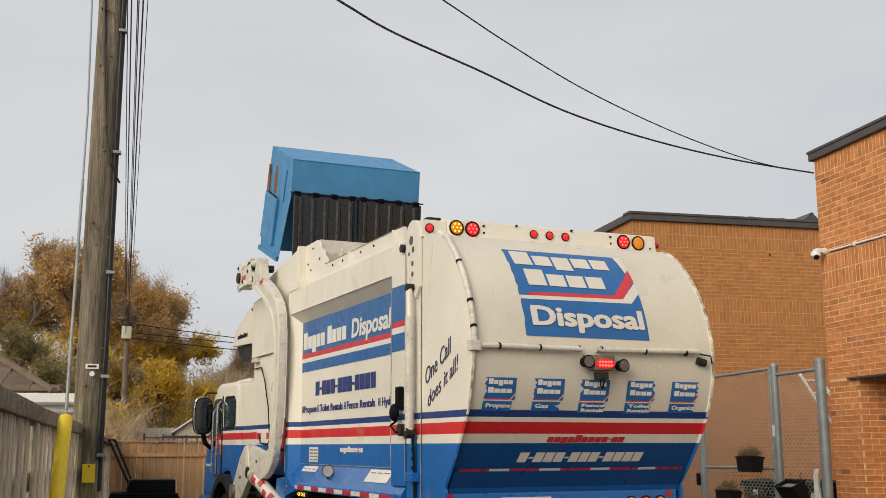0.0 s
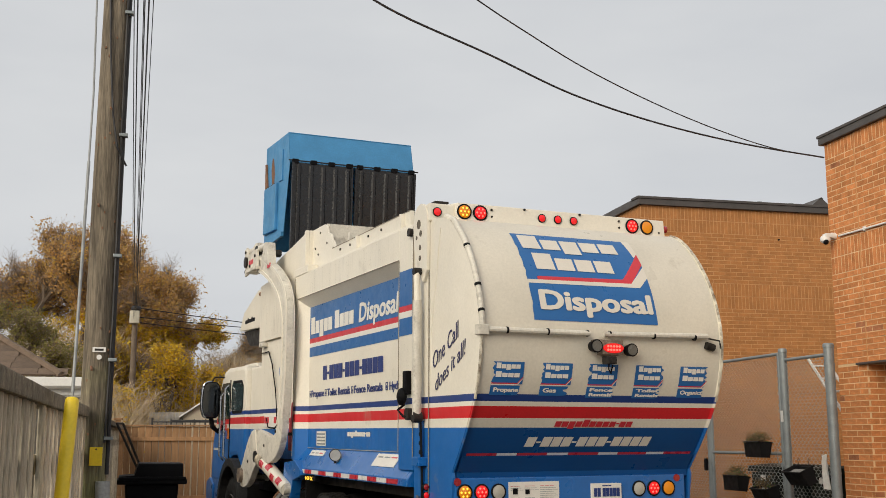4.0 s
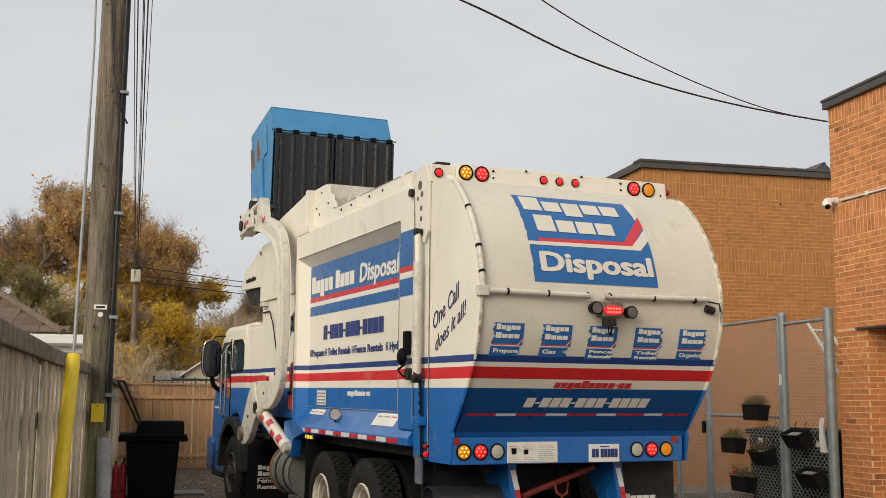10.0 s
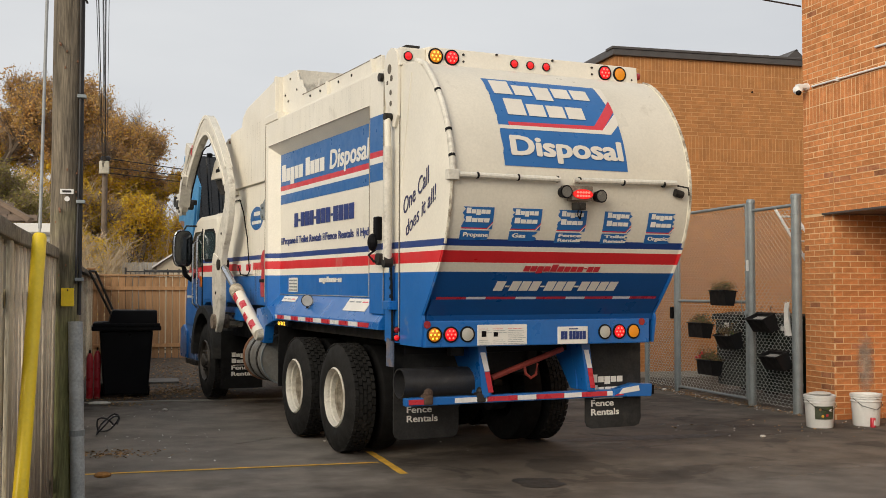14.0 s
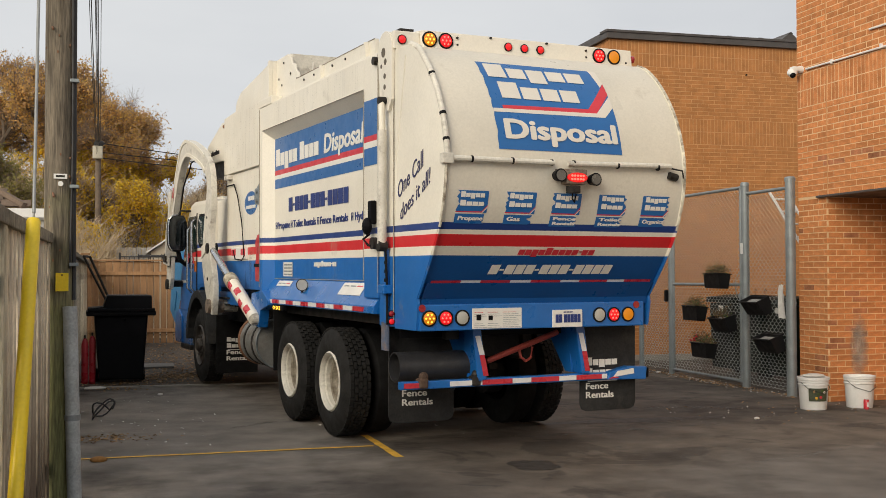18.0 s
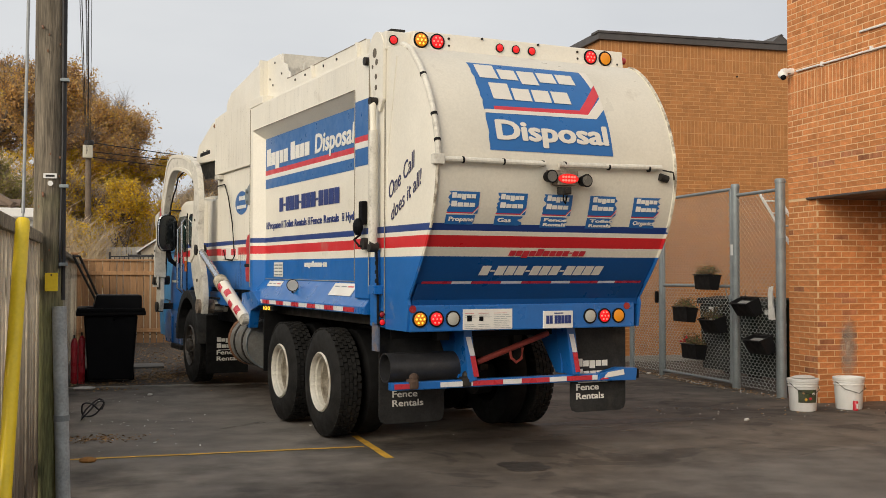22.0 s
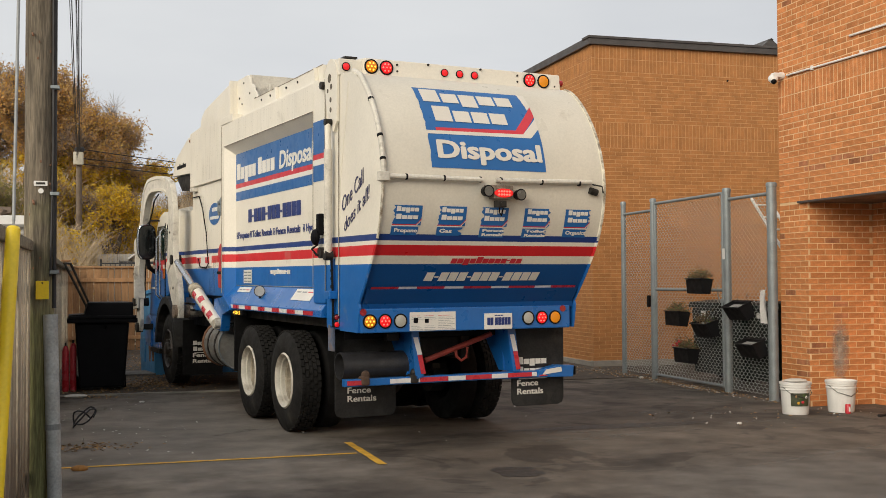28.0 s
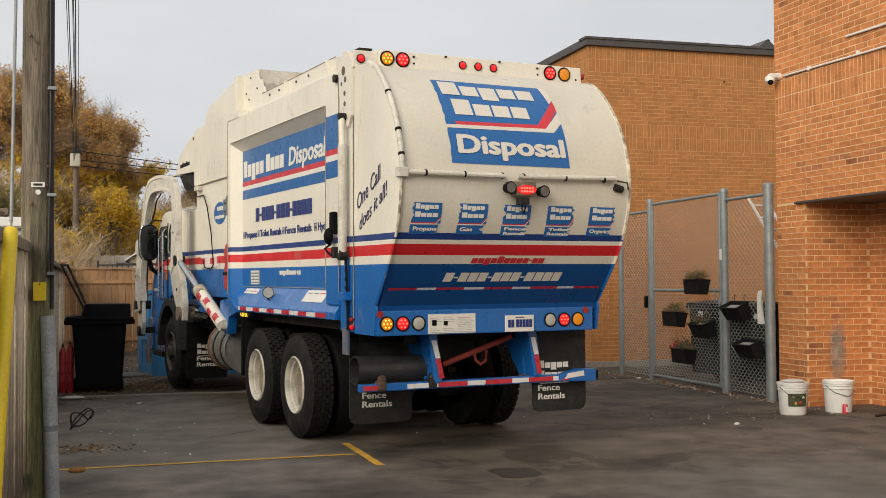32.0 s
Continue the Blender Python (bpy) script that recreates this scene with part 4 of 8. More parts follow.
def body():
    """The packer body: recessed side panels between pillars, a sloping ledge, a top beam."""
    bm = box(-1.10, 1.10, 0.92, 5.10, 1.30, 3.72)
    b = part("body", bm, paint_livery, truck, "cream and blue packer body")
    for s in (-1, 1):
        part("pillar", box(s * 1.095, s * 1.225, 1.27, 1.63, 1.45, 3.74, 0.008), paint_livery, b)
        part("pillar", prism([(s * 1.095, 4.985), (s * 1.225, 5.13), (s * 1.225, 5.24), (s * 1.095, 5.24)], "z", 1.45, 3.74, 0.006), paint_livery, b)
        # beam over the panel, with a sloped underside
        bm = prism([(s * 1.095, 3.32), (s * 1.225, 3.44), (s * 1.225, 3.74), (s * 1.095, 3.76)], "y", 1.63, 5.13, 0.006)
        part("top_beam", bm, paint_livery, b)
        bm = prism([(s * 1.095, 1.60), (s * 1.255, 1.375), (s * 1.265, 1.305), (s * 1.19, 1.30), (s * 1.095, 1.31)], "y", 1.30, 5.20, 0.006)
        ledge = part("ledge", bm, paint_blue, b, "blue sloping side ledge")
        n = 13
        for i in range(n):
            y0 = 1.55 + i * (5.08 - 1.55) / n
            part("reflective_tape", box(s * 1.257, s * 1.2715, y0, y0 + 3.53 / n - 0.002, 1.318, 1.362), tape_red if i % 2 == 0 else tape_white, ledge)
        # lip of the roof opening
        part("top_rail", box(s * 1.10, s * 1.145, 1.55, 4.05, 3.72, 3.93, 0.006), paint_cream, b)
        part("rail_flange", box(s * 1.10, s * 1.20, 1.55, 4.05, 3.735, 3.765, 0.005), paint_cream, b)
        for y in (1.72, 3.05):
            part("gusset", prism([(y - 0.05, 3.74), (y + 0.05, 3.74), (y + 0.012, 3.92), (y - 0.012, 3.92)], "x", s * 1.145, s * 1.19, 0.003), paint_cream, b)
        for y in (1.8, 2.35, 2.75, 3.35, 3.7):
            part("bolt", rod((s * 1.145, y, 3.87), (s * 1.155, y, 3.87), 0.014, n=8), steel_dark, b)
    part("front_rail", box(-1.10, 1.10, 1.30, 1.45, 3.72, 3.90, 0.006), paint_cream, b)
    part("roof_ridge", box(-1.12, -0.98, 1.0, 1.28, 3.90, 3.922, 0.006), steel_dark, b)
    for s in (-1, 1):
        part("post_bracket", box(s * 1.10, s * 1.235, 4.70, 5.25, 3.735, 3.83, 0.008), paint_cream, b)
    # hinge column between body and tailgate
    for s in (-1, 1):
        part("hinge_column", box(s * 1.10, s * 1.215, 0.92, 1.265, 1.20, 3.86, 0.01), paint_livery, b)
        part("hinge_plate", prism(arc((1.06, 3.72), 0.17, 0, 180, 8) + [(0.90, 3.25), (0.98, 3.15), (1.10, 3.2), (1.20, 3.45)], "x", s * 1.215, s * 1.245, 0.004), paint_cream, b, "perforated hinge plate")
        for y, z, r in ((1.09, 3.70, 0.045), (1.045, 3.61, 0.03), (1.06, 3.48, 0.026), (1.06, 3.38, 0.026), (1.14, 3.58, 0.02)):
            part("hole", rod((s * 1.243, y, z), (s * 1.2475, y, z), r, n=14), hole_shade, b)
        part("pin", rod((s * 1.22, 1.30, 3.66), (s * 1.265, 1.30, 3.66), 0.04, n=14), steel_dark, b)
        part("cylinder_barrel", rod((s * 1.29, 1.015, 1.95), (s * 1.29, 1.015, 2.98), 0.042, n=18), paint_worn, b, "scuffed hydraulic cylinder", smooth=True)
        part("cylinder_rod", rod((s * 1.29, 1.015, 2.98), (s * 1.29, 1.03, 3.25), 0.030, n=16), paint_cream, b, smooth=True)
        part("clevis", rod((s * 1.25, 1.03, 3.25), (s * 1.32, 1.03, 3.25), 0.035, n=14), steel_dark, b)
        part("clevis", rod((s * 1.25, 1.015, 1.93), (s * 1.33, 1.015, 1.93), 0.05, n=14), steel_dark, b)
        part("clevis", rod((s * 1.25, 1.25, 1.96), (s * 1.30, 1.25, 1.96), 0.055, n=14), steel_dark, b)
        bm = box(s * 1.215, s * 1.24, 1.02, 1.10, 1.20, 1.90, 0.006)
        part("latch_strip", bm, paint_blue, b)
        part("cable", tube([(s * 1.245, 1.0, 1.22), (s * 1.25, 0.99, 1.5), (s * 1.26, 1.0, 1.88)], 0.011, 6), rubber, b)
        for z in (1.78, 1.70, 1.62):
            part("hole", rod((s * 1.24, 1.06, z), (s * 1.245, 1.06, z), 0.018, n=10), plastic_black, b)
        part("latch_block", box(s * 1.215, s * 1.30, 0.95, 1.10, 1.50, 1.58, 0.008), paint_blue, b)
        part("foot_strip", box(s * 1.215, s * 1.24, 1.02, 1.16, 0.98, 1.24, 0.006), paint_rusty, b)
        for z in (1.32, 1.25):
            round_lamp(b, (s * 1.235, 0.93, z), 0.026, lamp_red if z < 1.3 else lens_red, None)
    # rear-corner lamp on the left pillar with its guard
    bm = box(-1.285, -1.225, 1.30, 1.39, 2.14, 2.36, 0.015)
    ball((-1.30, 1.36, 2.12), 0.075, bm, squash=(0.6, 0.9, 1.1))
    part("lamp_guard", bm, plastic_black, b)
    part("cable", tube([(-1.27, 1.36, 2.05), (-1.33, 1.38, 2.0), (-1.31, 1.30, 1.94), (-1.26, 1.2, 1.93)], 0.012, 6), rubber, b)
    # left side drawings
    x = -1.103
    panel = part("side_logo", on_side(sheet(0, 3.16, 0, 0.63), x, 4.98, 2.71), decal_blue, b, "blue vinyl band with a red and white line")
    for y0, y1 in ((1.285, 1.615),):
        part("logo_on_pillar", on_side(sheet(0, y1 - y0, 0, 0.62), -1.228, y1, 2.70), decal_blue, b)
        part("red_line", on_side(sheet(0, y1 - y0, 0, 0.055), -1.230, y1, 2.925), decal_red, b)
        part("white_line", on_side(sheet(0, y1 - y0, 0, 0.06), -1.230, y1, 2.865), decal_white, b)
    part("red_line", on_side(sheet(0, 3.16, 0, 0.058), x - 0.002, 4.98, 2.875), decal_red, panel)
    part("white_line", on_side(sheet(0, 3.16, 0, 0.05), x - 0.002, 4.98, 2.825), decal_white, panel)
    part("name_mark", on_side(bars("Txpxx Txxx", 0.205, 1.62), x - 0.003, 4.93, 2.985), decal_white, panel)
    part("lettering", on_side(words("Disposal", 0.20, 1.20, heavy=0.012, slant=0.12), x - 0.003, 3.14, 2.985), decal_white, panel)
    part("number_mark", on_side(bars("T-TTT-TTT-TTTT", 0.165, 2.05), x - 0.002, 4.42, 2.405), decal_navy, b)
    for text, y, w in (("Propane", 4.86, 0.50), ("Toilet Rentals", 4.23, 0.82), ("Fence Rentals", 3.27, 0.88), ("Hydro", 2.19, 0.36)):
        part("lettering", on_side(words(text, 0.082, w, heavy=0.004), x - 0.002, y, 2.215), decal_navy, b)
    for y in (4.94, 4.325, 3.365, 2.30):
        bm = bmesh.new()
        for x0, x1, y0, y1 in ((0, 0.06, 0, 0.008), (0, 0.06, 0.072, 0.08), (0, 0.01, 0, 0.08), (0.05, 0.06, 0, 0.08), (0.02, 0.035, 0.02, 0.05)):
            box(x0, x1, y0, y1, -0.001, 0.001, bm=bm)
        part("tick_box", on_side(bm, x - 0.002, y, 2.215), decal_navy, b)
    part("web_mark", on_side(bars("xxpxTxxxx-xx", 0.062, 0.74), x - 0.002, 3.48, 1.75), decal_white, b)
    sticker = part("sticker", on_side(sheet(0, 0.36, 0, 0.17), x - 0.002, 4.62, 1.635), decal_white, b)
    for i in range(4):
        part("print", on_side(bars("xx", 0.022, 0.33), x - 0.004, 4.60, 1.65 + i * 0.038), steel_grey, sticker)
    for y0, y1 in ((2.45, 1.82), (4.74, 4.20)):
        low_x, low_z = (-1.197, 1.460) if y0 < 3 else (-1.155, 1.5195)
        bm = prism([(-1.112, 1.580), (low_x, low_z), (low_x - 0.004, low_z + 0.003), (-1.116, 1.583)], "y", y1, y0)
        st = part("sticker", bm, decal_white, b)
        for k in range(3):
            a, e = y1 + 0.05 + k * (y0 - y1) / 3.2, y1 + 0.02 + (k + 1) * (y0 - y1) / 3.4
            part("print", prism([(-1.134, 1.555), (-1.142, 1.544), (-1.144, 1.546), (-1.136, 1.557)], "y", a, e), decal_red if k == 0 else steel_grey, st)
    w = part("side_lamp", rod((-1.215, 3.64, 1.545), (-1.225, 3.53, 1.545), 0.045, 0.068, n=20), plastic_black, b)
    part("lens", rod((-1.2252, 3.528, 1.545), (-1.226, 3.522, 1.545), 0.060, n=20), lens_clear, w)
    part("stay", rod((-1.20, 3.60, 1.46), (-1.22, 3.60, 1.52), 0.012, n=6), steel_dark, w)
    part("marker_lamp", ball((-1.283, 4.88, 1.345), 0.03, squash=(0.6, 1, 1)), lamp_amber_hot, b)
    am = part("turn_lamp", box(-1.262, -1.20, 4.14, 4.55, 1.235, 1.295, 0.012), plastic_black, b)
    for i in range(5):
        y = 4.24 + i * 0.062
        part("arrow", prism([(y + 0.045, 1.265), (y + 0.015, 1.287), (y, 1.287), (y + 0.027, 1.265), (y, 1.243), (y + 0.015, 1.243)], "x", -1.266, -1.262), lamp_amber_hot, am)
    return b


def streaky(name, colour, strength):
    """Thin run-down dirt that lets the paint through."""
    m = material(name, colour, 0.85, var=0.3, scale=7, fine=50, bump=0.1)
    N, L = m.node_tree.nodes, m.node_tree.links
    co = N.new("ShaderNodeTexCoord")
    mp = N.new("ShaderNodeMapping")
    mp.inputs["Scale"].default_value = (16, 16, 1.1)
    L.new(co.outputs["Object"], mp.inputs["Vector"])
    nz = N.new("ShaderNodeTexNoise")
    nz.inputs["Scale"].default_value, nz.inputs["Detail"].default_value, nz.inputs["Roughness"].default_value = 1.3, 6, 0.65
    L.new(mp.outputs[0], nz.inputs["Vector"])
    r = N.new("ShaderNodeMapRange")
    r.inputs["From Min"].default_value, r.inputs["From Max"].default_value, r.inputs["To Min"].default_value, r.inputs["To Max"].default_value = 0.52, 0.78, 0.0, strength
    L.new(nz.outputs[0], r.inputs["Value"])
    L.new(r.outputs[0], N["Principled BSDF"].inputs["Alpha"])
    return m


run_rust = streaky("rust_run", (0.18, 0.10, 0.05), 0.22)
run_dirt = streaky("dirt_run", (0.15, 0.125, 0.095), 0.14)


body_part = body()


def seams():
    """Grime caught in the joints of the left flank."""
    for line in ([(-1.203, 1.55, 3.736), (-1.203, 4.05, 3.736)], [(-1.148, 1.6, 3.768), (-1.148, 4.05, 3.768)], [(-1.147, 1.55, 3.928), (-1.147, 4.0, 3.928)],
                 [(-1.228, 1.632, 1.62), (-1.228, 1.632, 3.43)], [(-1.228, 1.268, 1.5), (-1.228, 1.268, 3.72)], [(-1.228, 1.64, 3.442), (-1.228, 5.12, 3.442)], [(-1.228, 5.242, 1.5), (-1.228, 5.242, 3.72)],
                 [(-1.104, 1.64, 1.605), (-1.104, 4.98, 1.605)], [(-1.217, 0.918, 1.25), (-1.217, 0.918, 3.72)]):
        part("seam", tube(line, 0.0045, 5), slot_grime, body_part)


seams()


def hopper():
    side = [(5.10, 1.45), (7.33, 1.45), (7.33, 3.05), (5.10, 3.05)]
    h = part("hopper", prism(side, "x", -1.11, 1.11, 0.01), paint_livery, truck, "cream loading hopper")
    for s in (-1, 1):
        up = [(5.12, 3.06), (7.34, 3.06), (7.34, 3.87), (6.72, 3.90), (6.66, 4.02), (6.45, 4.12), (5.0, 4.30), (4.93, 4.30), (4.93, 3.84), (5.12, 3.84)]
        part("hopper_wall", prism(up, "x", s * 1.06, s * 1.15, 0.006), paint_cream, h, "dented cream hopper wall")
        part("ridge", prism([(4.93, 3.84), (5.16, 3.84), (4.98, 4.28), (4.93, 4.30)], "x", s * 1.15, s * 1.20, 0.005), paint_cream, h)
        plate = [(3.98, 3.90), (4.05, 3.97), (4.08, 4.02), (4.16, 4.06), (4.20, 4.14), (4.32, 4.17), (4.36, 4.26), (4.46, 4.30), (4.93, 4.30), (4.93, 3.76), (3.98, 3.76)]
        part("torn_plate", prism(plate, "x", s * 1.075, s * 1.10, 0.003), paint_cream, h)
        for y, z in ((4.1, 3.95), (4.35, 4.05), (4.62, 4.22), (4.82, 4.05), (4.7, 3.96)):
            part("bolt", rod((s * 1.10, y, z), (s * 1.108, y, z), 0.014, n=8), steel_dark, h)
    part("back_wall", box(-1.07, 1.07, 3.60, 3.66, 3.70, 4.06, 0.004), paint_worn, h)
    part("flap", prism([(4.36, 4.29), (4.46, 4.31), (4.46, 3.70), (4.36, 3.70)], "x", -1.07, 1.07), paint_worn, h, "grey-stained inner wall")
    part("front_wall", box(-1.07, 1.07, 7.26, 7.34, 3.05, 3.87, 0.006), paint_cream, h)
    # guard over the cab
    for s in (-1, 1):
        part("guard_side", prism([(7.34, 3.30), (8.95, 3.36), (8.70, 3.62), (7.84, 3.88), (7.34, 3.86)], "x", s * 1.01, s * 1.06, 0.008), paint_cream, h)
        part("brand_bar", on_side(bars("xxTxxTxx", 0.075, 0.62), -1.062, 8.60, 3.44) if s < 0 else box(1.061, 1.063, 8.0, 8.6, 3.44, 3.51), plastic_black, h)
    part("guard_top", prism([(8.95, 3.36), (8.70, 3.62), (7.84, 3.88), (7.34, 3.88), (7.34, 3.84), (7.82, 3.84), (8.66, 3.58), (8.91, 3.36)], "x", -1.01, 1.01), paint_cream, h)
    # underside in dark steel: the guard's shade put into its colour
    part("guard_floor", prism([(7.34, 3.08), (8.52, 3.10), (8.90, 3.35), (7.34, 3.30)], "x", -1.0, 1.0), steel_dark, h, "shaded underside of the cab guard")
    part("marker_lamp", ball((-1.08, 7.6, 3.80), 0.03), rust, h)
    # side fittings
    x = -1.113
    bm = outline([(0.31 * math.cos(2 * math.pi * i / 28), 0.155 * math.sin(2 * math.pi * i / 28)) for i in range(28)])
    oval = part("oval_badge", on_side(bm, x, 6.05, 2.60), decal_blue, h, "blue oval badge")
    part("badge_mark", on_side(bars("xxx", 0.075, 0.30), x - 0.002, 6.18, 2.635), decal_white, oval)
    part("badge_mark", on_side(bars("xxxxxx", 0.06, 0.46), x - 0.002, 6.28, 2.525), decal_white, oval)
    bm = prism([(5.36, 2.83), (5.36, 2.55), (5.58, 2.55), (5.62, 2.62), (5.60, 2.72)], "x", -1.19, -1.11, 0.006)
    for z in (2.60, 2.72):
        rod((-1.19, 5.48, z), (-1.215, 5.48, z), 0.03, n=10, bm=bm)
    part("hinge_bracket", bm, steel_grey, h)
    part("grab_cable", tube([(x - 0.02, 7.25, 2.90), (x - 0.02, 6.85, 2.90), (x - 0.03, 6.62, 2.72), (x - 0.03, 6.40, 2.35), (x - 0.03, 6.28, 1.90), (x - 0.03, 6.40, 1.84), (x - 0.03, 6.75, 1.86), (x - 0.03, 6.85, 1.98)], 0.0085, 6), rubber, h)
    part("hook", box(-1.19, -1.11, 7.0, 7.2, 2.98, 3.04, 0.01), paint_worn, h)
    part("door_plate", box(-1.135, -1.11, 6.2, 7.0, 1.86, 2.02, 0.004), decal_white, h)
    for y in (6.25, 6.75):
        part("red_patch", box(-1.139, -1.135, y, y + 0.22, 1.91, 1.995), decal_red, h)
    c = [(5.22, 1.56), (5.58, 1.56), (5.60, 1.72), (5.54, 1.92), (5.60, 2.05), (5.50, 2.16), (5.34, 2.18), (5.24, 2.0), (5.20, 1.80)]
    cover = part("hose_cover", prism(c, "x", -1.19, -1.12, 0.025), material("red_tarpaulin", (0.42, 0.03, 0.035), 0.5, var=0.2, scale=9, fine=40, bump=0.5), h, "crumpled red tarpaulin cover", smooth=True)
    part("strap", box(-1.2, -1.12, 5.21, 5.59, 1.75, 1.79, 0.004), rubber, cover)
    part("stain", on_side(outline([(0, 0), (0.5, 0.02), (0.62, 0.2), (0.5, 0.42), (0.3, 0.5), (0.12, 0.36), (0.02, 0.2)]), -1.1125, 6.35, 1.47), streaky("oil_grime", (0.15, 0.12, 0.08), 0.85), h, "oily grime below the door")
    bm = prism([(4.88, 1.46), (5.34, 1.42), (5.36, 1.15), (5.20, 1.02), (5.02, 1.00), (4.94, 1.22), (4.60, 1.29), (4.60, 1.34)], "x", -1.30, -1.18, 0.008)
    part("cylinder_bracket", bm, paint_blue, h, "blue bracket of the lift cylinder")
    part("step_frame", box(-1.15, -0.9, 6.6, 7.6, 1.22, 1.40, 0.01), paint_blue, h)
    bm = bmesh.new()
    for k, dz in enumerate((0, -0.09, -0.18)):
        box(-1.20, -1.10, 7.0, 7.5, 1.30 + dz, 1.325 + dz, 0.004, bm)
    part("hose_rack", bm, steel_dark, h)
    return h


hop = hopper()
for y0, y1, z0, z1, x, m, owner in ((5.15, 7.25, 3.10, 3.86, -1.1535, run_rust, hop), (5.2, 7.2, 1.50, 3.02, -1.1135, run_dirt, hop), (1.70, 4.95, 3.46, 3.72, -1.2285, run_dirt, body_part), (1.29, 1.61, 1.50, 2.65, -1.2285, run_dirt, body_part),
                                    (1.65, 4.9, 1.62, 1.82, -1.1065, run_dirt, body_part)):
    part("dirt_streak", on_side(sheet(0, y1 - y0, 0, z1 - z0), x, y1, z0), m, owner, "faint run-down dirt")


def chassis():
    bm = bmesh.new()
    for s in (-1, 1):
        box(s * 0.36, s * 0.46, 1.35, 10.1, 0.82, 1.10, 0.01, bm)
    for y in (1.5, 1.9, 3.2, 4.9, 6.6, 8.0):
        box(-0.40, 0.40, y - 0.06, y + 0.06, 0.86, 1.06, 0, bm)
    c = part("chassis", bm, steel_dark, truck, "dark oily frame rails and axles")
    part("under_floor", box(-1.05, 1.05, 0.95, 7.3, 1.19, 1.31), steel_dark, c)
    # solid black block fills the hollow, in place of the shade in it
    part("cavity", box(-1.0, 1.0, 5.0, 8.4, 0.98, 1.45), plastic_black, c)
    for y in (2.64, 4.02, 8.65):
        part("axle", rod((-1.0, y, 0.53), (1.0, y, 0.53), 0.09, n=12), steel_dark, c)
    for y in (2.64, 4.02):
        part("differential", ball((0, y, 0.55), 0.26, squash=(1, 0.9, 0.95)), steel_dark, c)
    tank_metal = material("road_dusted_steel", (0.20, 0.20, 0.19), 0.6, 0.2, var=0.2, scale=6, bump=0.2, dirt=(0.14, 0.11, 0.08), dirt_amount=0.7, dirt_scale=4)
    tank = part("fuel_tank", rod((-0.98, 5.14, 0.79), (-0.98, 5.95, 0.79), 0.31, n=28), tank_metal, truck, "dull steel tank with straps", smooth=True)
    part("tank_ring", lathe([(0.300, -0.004), (0.318, -0.012), (0.324, 0.0), (0.318, 0.02)], 28, m=Matrix.Translation((-0.98, 5.14, 0.79)) @ Matrix.Rotation(-math.pi / 2, 4, "X"), caps=False), steel_grey, tank, "bright rolled end seam", smooth=True)
    for y in (5.36, 5.72):
        part("tank_strap", rod((-0.98, y - 0.03, 0.79), (-0.98, y + 0.03, 0.79), 0.318, n=28), steel_dark, tank)
    part("tank_cap", lathe([(0.318, 0), (0.33, 0.04), (0.30, 0.10), (0.20, 0.13), (0.002, 0.135)], 26, m=Matrix.Translation((-0.98, 5.93, 0.79)) @ Matrix.Rotation(-math.pi / 2, 4, "X")), rust, tank, smooth=True)
    # unseen running gear, added to darken the gap under the truck
    for s_ in (-1, 1):
        spring = part("leaf_spring", prism([(2.15, 0.66), (2.6, 0.56), (3.33, 0.50), (4.06, 0.56), (4.5, 0.66), (4.5, 0.72), (3.33, 0.68), (2.15, 0.72)], "x", s_ * 0.40, s_ * 0.50, 0.004), steel_dark, c, "dark leaf spring, added unseen under the truck")
        part("spring_clamp", box(s_ * 0.38, s_ * 0.52, 3.2, 3.46, 0.46, 0.98, 0.008), steel_dark, spring)
        part("brake_drum", rod((s_ * 0.56, 2.64, 0.556), (s_ * 0.74, 2.64, 0.556), 0.21, n=20), steel_dark, c)
        part("brake_drum", rod((s_ * 0.56, 4.02, 0.556), (s_ * 0.74, 4.02, 0.556), 0.21, n=20), steel_dark, c)
    part("cross_member", box(-0.42, 0.42, 3.26, 3.40, 0.62, 1.0, 0.01), steel_dark, c)
    part("drive_shaft", rod((0, 2.9, 0.62), (0, 3.8, 0.66), 0.06, n=12), steel_dark, c)
    part("drive_shaft", rod((0, 4.25, 0.66), (0, 8.0, 0.86), 0.06, n=12), steel_dark, c)
    part("air_tank", rod((-0.35, 4.9, 0.62), (0.55, 4.9, 0.62), 0.15, n=18), steel_dark, c, smooth=True)
    part("front_apron", box(-1.215, -0.45, 4.64, 4.67, 0.50, 1.28), rubber, c)
    bm = box(-1.17, -0.55, 7.70, 7.73, 0.20, 1.05, 0.004)
    flap = part("front_mud_flap", bm, rubber, truck, "black mud flap with pale lettering")
    for text, z, w in (("Fence", 0.475, 0.30), ("Rentals", 0.385, 0.36)):
        part("lettering", on_rear(words(text, 0.06, w, heavy=0.004), -1.02, 7.696, z), decal_white, flap)
    for pattern, z, w in (("Txpxx", 0.66, 0.32), ("Txxx", 0.57, 0.28)):
        part("name_mark", on_rear(bars(pattern, 0.065, w), -1.02, 7.696, z), decal_white, flap)
    part("line", on_rear(bars("x", 0.012, 0.36), -1.02, 7.696, 0.535), decal_white, flap)
    for x0, x1, y, z0 in ((-1.155, -0.49, 1.18, 0.295), (0.607, 1.237, 0.69, 0.365)):
        flap = part("rear_mud_flap", prism([(x0, 1.17), (x0, z0 + 0.07), (x0 + 0.02, z0 + 0.02), (x0 + 0.07, z0), (x1 - 0.07, z0), (x1 - 0.02, z0 + 0.02), (x1, z0 + 0.07), (x1, 1.17)], "y", y, y + 0.02, 0.004), flap_rubber, truck, "black mud flap with pale lettering")
